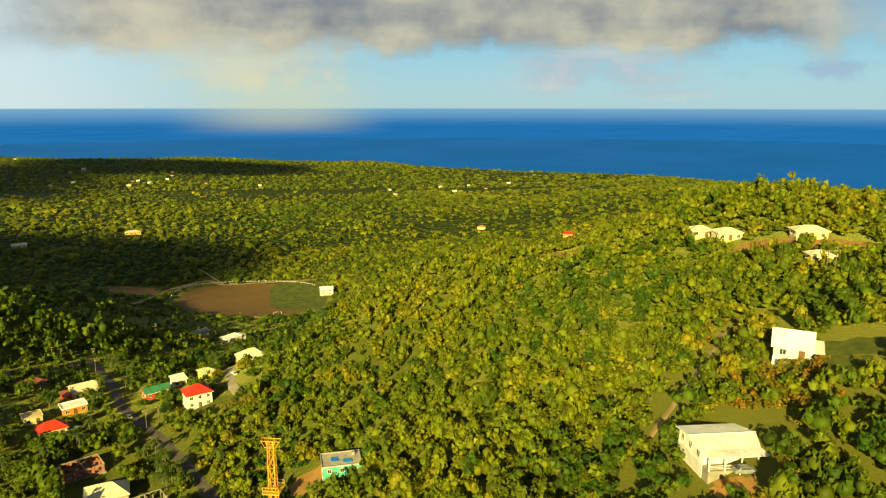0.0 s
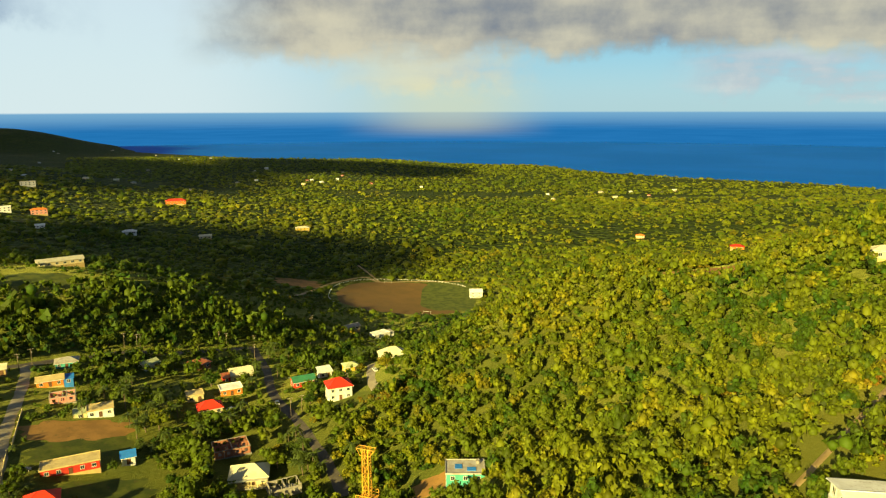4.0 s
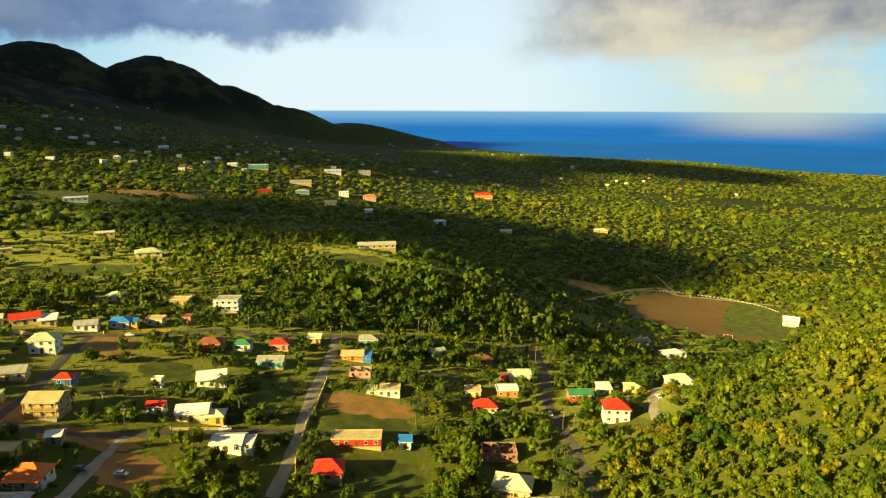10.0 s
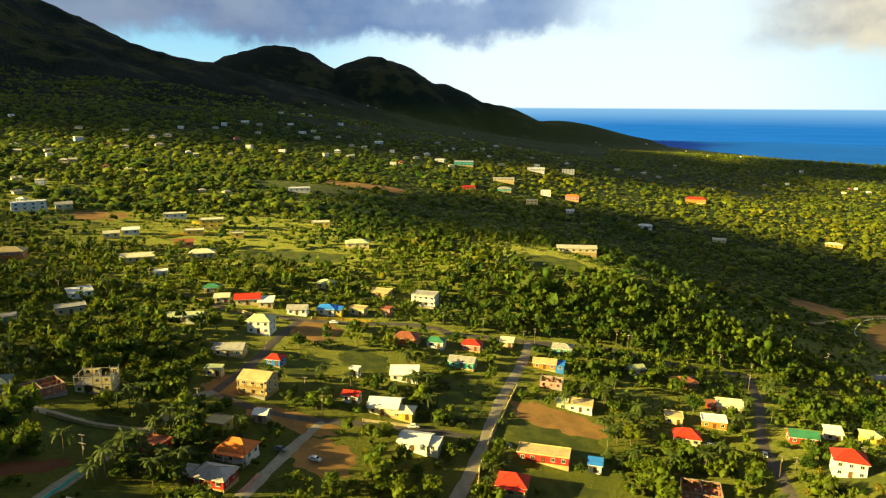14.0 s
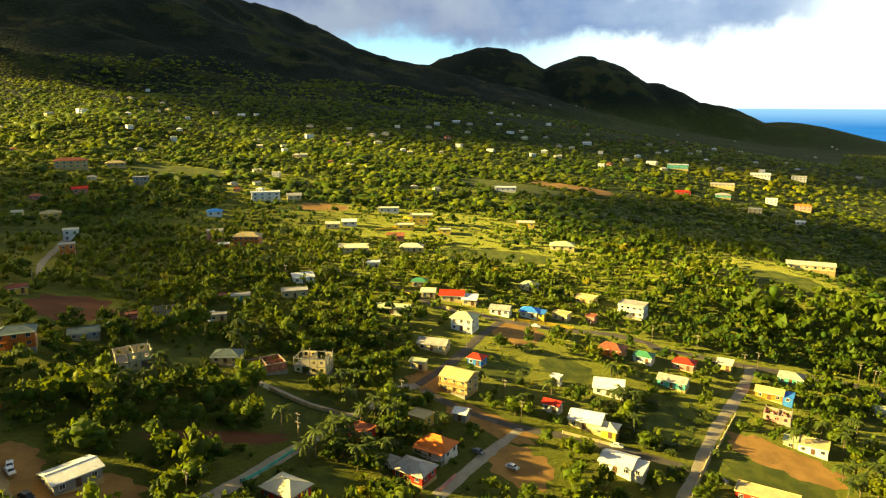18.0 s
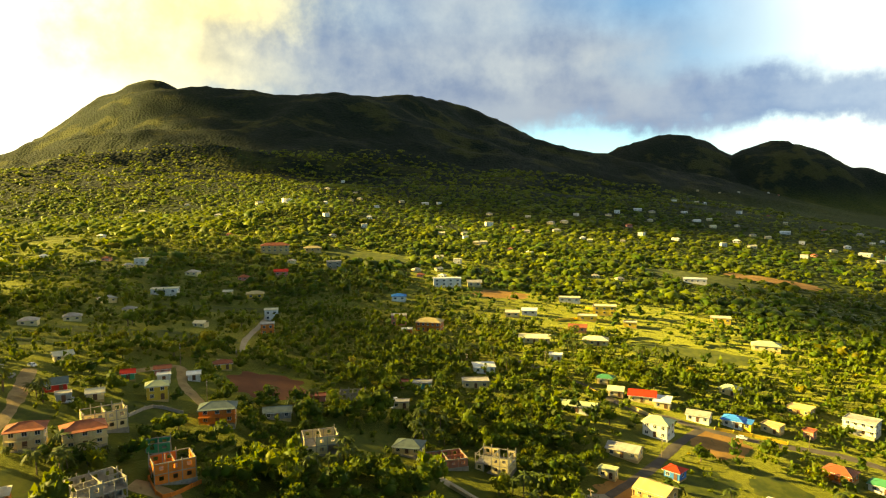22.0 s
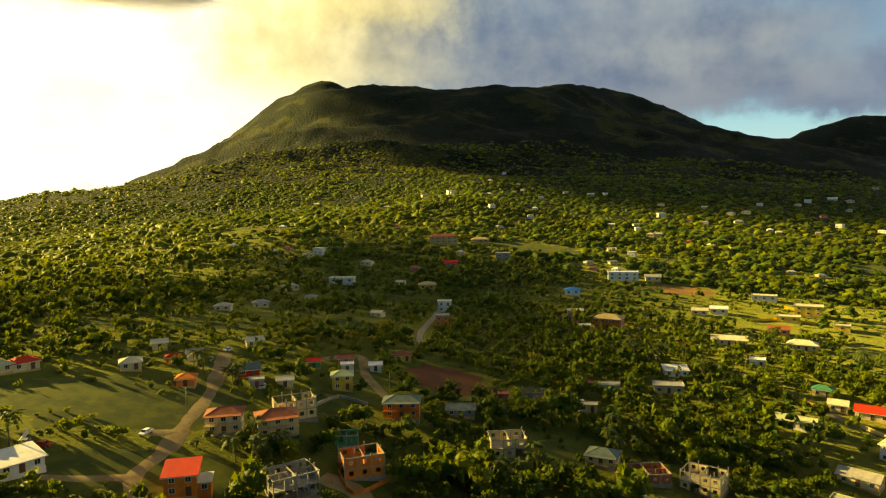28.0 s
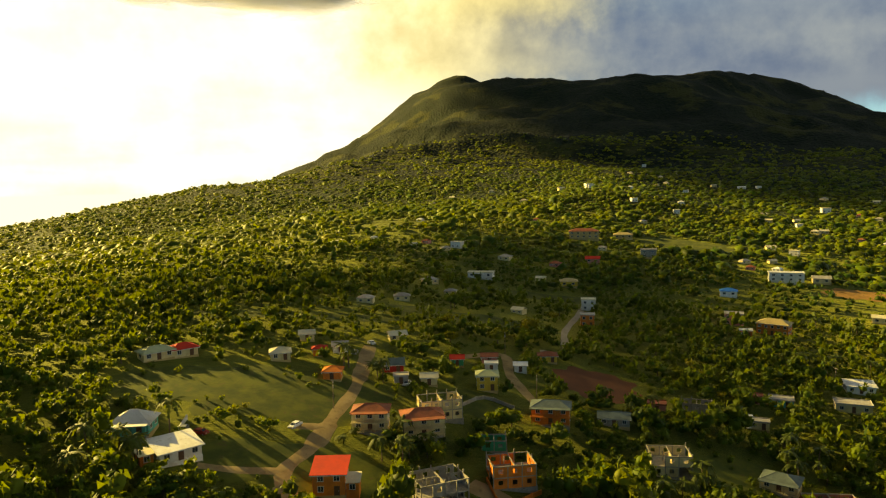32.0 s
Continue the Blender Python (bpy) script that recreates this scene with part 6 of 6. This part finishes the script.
    plant("far_woodland", "far green woodland towards the coast and mountain", lone, x[keep], y[keep], size[keep], tone[keep], M["hill_leaf"], 1.0)
    # the coastal plain, out to the shore
    x, y = sow(1600, 3350, 16.5, -32, 152)
    d = np.hypot(x, y)
    keep = (rs.uniform(0, 1, len(x)) < 0.75 + 0.4 * wave(x, y, 0.008, 21) + 0.35 * wave(x, y, 0.003, 22)) & (d < 0.95 * shore(x, y)) & ((d < 2150) | (np.degrees(np.arctan2(-x, y)) < 48))
    x, y = x[keep], y[keep]
    size = 3.0 + 5.5 * rs.uniform(0, 1, len(x)) ** 2
    tone = np.clip(0.55 + 0.3 * wave(x, y, 0.004, 23) + rs.normal(0, 0.13, len(x)), 0, 0.999)
    keep = near_clear(x, y, size * 0.7)
    plant("far_woodland", "far green woodland on the coastal plain and foothills", lone, x[keep], y[keep], size[keep], tone[keep], M["hill_leaf"], 1.0)


grow_woods()


def tree_template(k):
    c, t = crown(9 + k % 3, 330, 0, 0.125, core=0.85)
    c = c * np.array([1, 1, 0.95]) + np.array([0, 0, 0.35])
    root = tagged(new("tree"), "", "tree", "trees among the houses")
    bm = bmesh.new()
    bar(bm, (0, 0, -0.25), (0.04, 0.02, 0.75), 0.075, 7, 0.05)
    for q in range(5):
        a = q * 1.26 + k
        bar(bm, (0.03, 0.02, 0.55 + 0.04 * q), (0.45 * math.cos(a), 0.45 * math.sin(a), 0.95 + 0.1 * (q % 3)), 0.035, 5, 0.015)
    part("trunk", bm, M["bark"], root)
    hang(new("crown", quads_mesh("crown", c, t, M["leaf"], -np.ones(len(c)))), root)
    return root


def frond(bm, origin, yaw, length, droop, width):
    """One arching frond with leaflets on both sides of its rib."""
    d, side = Vector((math.cos(yaw), math.sin(yaw), 0)), Vector((-math.sin(yaw), math.cos(yaw), 0))
    pts = []
    for k in range(7):
        s = k / 6
        pts.append(Vector(origin) + d * length * (s - 0.12 * s * s) + Vector((0, 0, length * (0.34 * s - droop * s * s))))
    for k in range(6):
        a, b = pts[k], pts[k + 1]
        wd = width * math.sin(math.pi * (0.12 + 0.85 * (k + 0.5) / 6.5))
        for sg in (-1, 1):
            tip = side * sg * wd - Vector((0, 0, wd * 0.45))
            v = [bm.verts.new(p) for p in (a, b, a + (b - a) * 0.75 + tip, a + (b - a) * 0.1 + tip * 0.9)]
            bm.faces.new(v if sg > 0 else v[::-1])


def palm_template(k, tall):
    root = tagged(new("palm_tree"), "", "palm", "coconut palms in the gardens")
    bm = bmesh.new()
    pts = [Vector((0.5 * math.sin(k + 1) * (s ** 2), 0.5 * math.cos(k) * (s ** 2), tall * s)) for s in (0, 0.25, 0.5, 0.75, 1.0)]
    for q, (a, b) in enumerate(zip(pts[:-1], pts[1:])):
        bar(bm, a - Vector((0, 0, 0.5 if q == 0 else 0.02)), b, 0.2 - 0.02 * q, 7, 0.18 - 0.02 * q)
    part("trunk", bm, M["bark"], root)
    bm = bmesh.new()
    rng = random.Random(k)
    for q in range(15):
        frond(bm, pts[-1], q * 2.4 + rng.uniform(-0.3, 0.3), rng.uniform(2.9, 4.0), rng.choice((0.25, 0.5, 0.85, 1.1)), rng.uniform(0.5, 0.68))
    part("crown", bm, M["palm"], root)
    return root


def banana_template(k):
    root = tagged(new("banana_plant"), "clump of broad ragged banana leaves", "plant", "banana plants in the gardens")
    rng = random.Random(k)
    stem, leaf = bmesh.new(), bmesh.new()
    for q in range(4):
        o = Vector((rng.uniform(-0.7, 0.7), rng.uniform(-0.7, 0.7), 0))
        top = o + Vector((rng.uniform(-0.2, 0.2), rng.uniform(-0.2, 0.2), rng.uniform(1.4, 2.3)))
        bar(stem, o - Vector((0, 0, 0.4)), top, 0.13, 6, 0.08)
        for j in range(6):
            frond(leaf, top, j * 1.05 + rng.random(), rng.uniform(1.4, 2.0), rng.choice((0.3, 0.6, 0.9)), 0.42)
    part("stem", stem, M["palm"], root)
    part("leaves", leaf, M["palm"], root)
    return root


def drop_thing(root):
    for o in (*root.children_recursive, root):
        bpy.data.objects.remove(o)


def plant_garden_trees():
    rng = random.Random(5)
    trees = [tree_template(k) for k in range(5)]
    palms = [palm_template(k, t) for k, t in enumerate((5.0, 6.5, 8.0, 7.2))]
    bananas = [banana_template(k) for k in range(3)]
    labels = ("bushy deep green tree", "rounded green tree in a garden", "broad yellow-green tree", "dense dark green mango tree")
    x, y = sow(110, 420, 11.0, 20, 140)
    size = rs.uniform(2.6, 4.6, len(x))
    keep = near_clear(x, y, size * 0.62) & ~on_hill(x, y) & (rs.uniform(0, 1, len(x)) < 0.62)
    spots = list(zip(x[keep], y[keep], size[keep]))
    rng.shuffle(spots)
    for px, py, s in spots[:290]:
        ob = copy_thing(rng.choice(trees), pose(px, py, gz(px, py) - 0.1, 0, 0, rng.uniform(0, 360)))
        ob.scale = (s, s, s * rng.uniform(0.85, 1.15))
        big = "tall " if s > 3.9 else "low " if s < 3.0 else ""
        tagged(ob, big + labels[0 if s < 3.0 else 1 if s < 3.6 else 3 if s < 4.2 else 2] + (" in a garden plot" if s < 3.0 or s >= 3.6 else ""))
    def cluster(cx, cy, rx, ry, count, kinds, lab, pad):
        made = 0
        for _ in range(count * 6):
            if made >= count:
                break
            px, py = cx + rng.gauss(0, rx), cy + rng.gauss(0, ry)
            if near_clear(np.array([px]), np.array([py]), np.array([pad]))[0]:
                ob = copy_thing(rng.choice(kinds), pose(px, py, gz(px, py), 0, 0, rng.uniform(0, 360)))
                s = rng.uniform(0.8, 1.2)
                ob.scale = (s, s, s)
                tagged(ob, lab)
                made += 1
    tall = "slender coconut palm with drooping yellow-green fronds"
    cluster(-228.6, 52.9, 9, 9, 16, palms, tall, 1.0)
    cluster(-211.1, 52.5, 8, 8, 12, palms, tall, 1.0)
    cluster(-197.1, 31.1, 8, 8, 8, palms, tall, 1.0)
    cluster(-201.6, 39.5, 8, 8, 8, palms, tall, 1.0)
    cluster(-216.0, 232.9, 7, 7, 8, palms, tall, 1.0)
    cluster(-186.9, 206.2, 7, 7, 8, palms, tall, 1.0)
    cluster(-172.7, 271.5, 6, 6, 4, palms, tall, 1.0)
    cluster(-200.7, 318.0, 5, 5, 4, palms, tall, 1.0)
    cluster(-148.3, 330.2, 8, 8, 5, palms, tall, 1.0)
    cluster(-400.2, 119.2, 8, 8, 3, palms, tall, 1.0)
    cluster(-231.1, 149.2, 9, 9, 6, palms, tall, 1.0)
    cluster(-241.6, 146.9, 6, 6, 4, palms, tall, 1.0)
    cluster(-198.9, -85.6, 9, 9, 6, palms, tall, 1.0)
    cluster(-236.6, -21.2, 5, 5, 5, palms, tall, 1.0)
    cluster(-278.4, -42.3, 6, 6, 3, palms, tall, 1.0)
    cluster(-235.8, -120.3, 6, 6, 6, palms, tall, 1.0)
    cluster(-206.9, -111.9, 5, 5, 5, palms, tall, 1.0)
    cluster(-148.4, -128.4, 7, 7, 6, palms, tall, 1.0)
    cluster(-273.6, 7.7, 8, 8, 5, palms, tall, 1.0)
    cluster(-114.6, 207.2, 9, 9, 10, palms, tall, 1.0)
    cluster(-192.5, 213.8, 6, 6, 6, palms, tall, 1.0)
    cluster(-383.1, 19.2, 16, 16, 8, palms, tall, 1.0)
    cluster(-451.2, 36.3, 14, 14, 6, palms, tall, 1.0)
    cluster(-417.7, 96.7, 14, 14, 8, palms, tall, 1.0)
    cluster(-448.4, 80.7, 14, 14, 8, palms, tall, 1.0)
    cluster(-156.0, 217.0, 8, 8, 6, palms, tall, 1.0)
    cluster(-241.4, 106.4, 10, 10, 4, palms, tall, 1.0)
    cluster(-213.4, 149.5, 9, 9, 16, bananas, "clump of broad ragged banana leaves", 0.6)
    cluster(-230.7, 170.2, 6, 6, 10, bananas, "clump of broad ragged banana leaves", 0.6)
    cluster(-237.7, 142.4, 7, 7, 8, bananas, "clump of broad ragged banana leaves", 0.6)
    cluster(-215.1, 140.7, 5, 5, 8, bananas, "clump of broad ragged banana leaves", 0.6)
    cluster(-188.9, 140.0, 8, 8, 10, bananas, "clump of broad ragged banana leaves", 0.6)
    cluster(-174.2, 194.7, 7, 7, 8, bananas, "clump of broad ragged banana leaves", 0.6)
    cluster(-218.5, 155.5, 8, 8, 10, bananas, "clump of broad ragged banana leaves", 0.6)
    cluster(-218.2, 52.1, 8, 8, 8, bananas, "clump of broad ragged banana leaves", 0.6)
    cluster(-120.9, 217.0, 7, 7, 8, bananas, "clump of broad ragged banana leaves", 0.6)
    cluster(-196.0, -80.7, 9, 9, 8, bananas, "clump of broad ragged banana leaves", 0.6)
    for k in (*trees, *palms, *bananas):
        drop_thing(k)


plant_garden_trees()


# ---- cars, poles, tower and yard walls ----
def car_template(paint, kind="car"):
    root = tagged(new("car"), "", "car", "parked cars")
    body = bmesh.new()
    side = [(-2.1, 0.35), (2.1, 0.35), (2.15, 0.75), (1.25, 0.92), (0.65, 1.42), (-1.1, 1.45), (-1.75, 0.98), (-2.15, 0.9)]
    l = [body.verts.new((x, -0.82 + 0.12 * (z > 1.2), z)) for x, z in side]
    r = [body.verts.new((x, 0.82 - 0.12 * (z > 1.2), z)) for x, z in side]
    body.faces.new(l)
    body.faces.new(r[::-1])
    for k in range(8):
        body.faces.new((l[k], r[k], r[(k + 1) % 8], l[(k + 1) % 8]) [::-1])
    bmesh.ops.recalc_face_normals(body, faces=body.faces)
    b = part("body", body, M[paint], root)
    g = bmesh.new()
    for xa, za, xb, zb in ((1.22, 0.97, 0.70, 1.40), (-1.70, 1.03, -1.16, 1.42)):
        n = Vector((zb - za, 0, xa - xb)).normalized() * 0.02
        if xa < 0:
            n = -Vector((zb - za, 0, xa - xb)).normalized() * 0.02
            n = n if n.x < 0 else -n
        g.faces.new([g.verts.new(Vector(p) + n) for p in ((xa, -0.68, za), (xa, 0.68, za), (xb, 0.62, zb), (xb, -0.62, zb))])
    part("windscreen", g, M["glass"], b)
    for sy in (-1, 1):
        part("side_window", boxes((-1.1, 0.7, sy * 0.765 - 0.02, sy * 0.765 + 0.02, 0.98, 1.36)), M["glass"], b)
        for sx in (-1.3, 1.3):
            w = bmesh.new()
            bar(w, (sx, sy * 0.66, 0.32), (sx, sy * 0.86, 0.32), 0.32, 12)
            wheel = part("wheel", w, M["tyre"], root)
            rim = bmesh.new()
            bar(rim, (sx, sy * 0.80, 0.32), (sx, sy * 0.875, 0.32), 0.17, 10)
            part("rim", rim, M["trim"], wheel)
        part("headlight", boxes((2.12, 2.17, sy * 0.6 - 0.16, sy * 0.6 + 0.16, 0.6, 0.74)), M["trim"], b)
    return root


def pole_template(tall):
    root = tagged(new("utility_pole"), "weathered wooden utility pole with a crossarm", "pole", "utility poles along the streets")
    bm = bmesh.new()
    bar(bm, (0, 0, -0.8), (0, 0, tall), 0.15, 8, 0.10)
    part("pole", bm, M["wood"], root)
    part("crossarm", boxes((-1.1, 1.1, -0.07, 0.07, tall - 0.75, tall - 0.6)), M["wood"], root)
    for x in (-0.95, -0.35, 0.35, 0.95):
        i = bmesh.new()
        bar(i, (x, 0, tall - 0.6), (x, 0, tall - 0.38), 0.06, 6, 0.04)
        part("insulator", i, M["trim"], root)
    i = bmesh.new()
    bar(i, (0.28, 0, tall - 2.4), (0.28, 0, tall - 1.5), 0.2, 8)
    part("transformer", i, M["block"], root)
    return root


def lattice_tower(x, y, top):
    """Four tapering legs with cross bracing and a wider head frame."""
    z0 = gz(x, y)
    h = top - z0
    root = tagged(new("lattice_tower"), "tall yellow-orange steel lattice tower with a wide head", "tower")
    root.location = (x, y, z0)
    CLEAR.append((x, y, 4.0))
    def half(z):
        return 0.95 - 0.5 * z / h
    n = 22
    for sx in (-1, 1):
        for sy in (-1, 1):
            bm = bmesh.new()
            bar(bm, (sx * half(0), sy * half(0), -0.5), (sx * half(h), sy * half(h), h), 0.09, 6)
            part("leg", bm, M["steel"], root)
    for k in range(n):
        za, zb = h * k / n, h * (k + 1) / n
        a, b = half(za), half(zb)
        bm = bmesh.new()
        for q in range(4):
            c = [(-1, -1), (1, -1), (1, 1), (-1, 1)]
            (ax, ay), (bx, by) = c[q], c[(q + 1) % 4]
            bar(bm, (ax * a, ay * a, za), (bx * b, by * b, zb), 0.045, 4)
            bar(bm, (bx * a, by * a, za), (ax * b, ay * b, zb), 0.045, 4)
            bar(bm, (ax * b, ay * b, zb), (bx * b, by * b, zb), 0.05, 4)
        part("bracing", bm, M["steel"], root)
    bm = bmesh.new()
    for sy in (-0.5, 0.5):
        for z in (h, h - 1.0):
            bar(bm, (-1.4 if z == h else -0.8, sy, z), (1.4 if z == h else 0.8, sy, z), 0.07, 5)
        for u in (-1.4, -0.7, 0, 0.7, 1.4):
            bar(bm, (u, sy, h), (u * 0.57, sy, h - 1.0), 0.05, 4)
    for u in (-1.4, -0.7, 0, 0.7, 1.4):
        bar(bm, (u, -0.5, h), (u, 0.5, h), 0.06, 4)
    part("head_frame", bm, M["steel"], root)
    part("platform", boxes((-1.3, 1.3, -1.3, 1.3, h - 8.2, h - 8.0)), M["steel"], root)
    for s in (-1.25, 1.25):
        part("guard_rail", boxes((-1.3, 1.3, s - 0.04, s + 0.04, h - 7.1, h - 7.0), (-1.3, 1.3, s - 0.04, s + 0.04, h - 7.6, h - 7.5), (-1.3, -1.22, s - 0.04, s + 0.04, h - 8.0, h - 7.0), (1.22, 1.3, s - 0.04, s + 0.04, h - 8.0, h - 7.0)), M["steel"], root)


cars = {k: car_template("car_" + k) for k in ("white", "grey", "red", "dark")}
poles = [pole_template(h) for h in (8.5, 9.5)]


def park(x, y, turn, paint, label):
    tagged(copy_thing(cars[paint], pose(x, y, gz(x, y) + 0.12, 0, 0, turn)), label)


def utility_pole(x, y, turn, tall=0):
    copy_thing(poles[tall], pose(x, y, gz(x, y), 0, 0, turn))


park(-199.1, 90.8, 40, "white", "white saloon car parked on bare earth")
park(-211.3, 131.7, 60, "white", "pale car parked beside the yellow house")
park(-192.8, 159.6, 50, "dark", "dark pickup parked beside the long red house")
park(-154.0, 250.8, 130, "white", "white car driving on the dark road")
park(-168.3, 237.5, 70, "white", "white car beside the red-roofed house")
park(-125.7, 291.1, 135, "white", "white car on the pale drive")
park(-308.1, 136.5, 60, "white", "white car on the main road")
park(-206.5, 81.8, 40, "grey", "grey car by the orange-roofed house")
park(-181.9, -41.1, 20, "white", "white car on the dirt yard")
park(-179.6, -40.3, 35, "white", "white car on the dirt yard")
park(-170.4, -33.8, 50, "dark", "dark car beside the building site")
park(-168.4, -131.5, 30, "grey", "grey car in the walled drive")
park(-170.2, -127.8, 100, "red", "red car in the walled drive")
park(-190.5, -114.6, 0, "white", "white van on the sandy drive")
park(-241.0, -108.7, 10, "white", "white car among the palms")
park(-305.0, -7.7, 20, "white", "white car beside the teal house")
park(-296.4, -8.8, 40, "white", "white car beside the teal house")
park(-169.0, 145.4, 46, "grey", "grey car beside the red-roofed house")
park(46.0, 119.1, 10, "grey", "grey car before the white bungalow")
park(-255.4, -142.3, 0, "white", "white car beside the grey-roofed house")
park(-252.9, -136.6, 20, "grey", "grey car beside the grey-roofed house")
park(-268.4, -139.2, 60, "white", "pale car on the track")
utility_pole(-236.3, 324.4, 46, 0)
utility_pole(-225.3, 335.3, 46, 0)
utility_pole(-243.8, 375.2, 46, 0)
utility_pole(-235.4, 416.6, 46, 1)
utility_pole(-128.3, 268.2, 46, 0)
utility_pole(-137.8, 244.7, 46, 0)
utility_pole(-272.2, 229.7, 46, 0)
utility_pole(-300.9, 160.6, 46, 0)
utility_pole(-282.2, 96.5, 46, 0)
utility_pole(-236.1, 61.8, 46, 0)
utility_pole(-239.0, 100.2, 46, 0)
utility_pole(-224.7, 102.0, 46, 0)
utility_pole(-207.8, 26.4, 46, 1)
utility_pole(-269.8, 220.9, 46, 0)
utility_pole(-204.8, 26.5, 46, 0)
utility_pole(-172.4, 0.2, 46, 1)
utility_pole(-303.8, -98.5, 20, 1)
utility_pole(-266.9, -72.9, 20, 0)
utility_pole(-317.5, -79.4, 20, 0)
utility_pole(-259.8, 283.2, 46, 0)
utility_pole(-240.7, 323.4, 46, 0)
utility_pole(-242.2, 429.5, 46, 0)
utility_pole(-260.2, 281.5, 46, 0)
utility_pole(-207.8, -114.4, 46, 0)
utility_pole(-365.3, 21.4, 46, 0)
utility_pole(-384.6, 62.8, 46, 0)
utility_pole(-264.9, 277.6, 46, 0)
utility_pole(-287.3, 208.4, 46, 0)
utility_pole(-296.6, 190.3, 46, 0)
utility_pole(-141.1, 241.4, 46, 0)
utility_pole(-212.6, 317.5, 46, 0)
utility_pole(93.4, 207.2, 10, 1)
utility_pole(95.0, 205.5, 10, 1)
lattice_tower(-30.4, 90.8, 59.1)
for t in (*cars.values(), *poles):
    drop_thing(t)
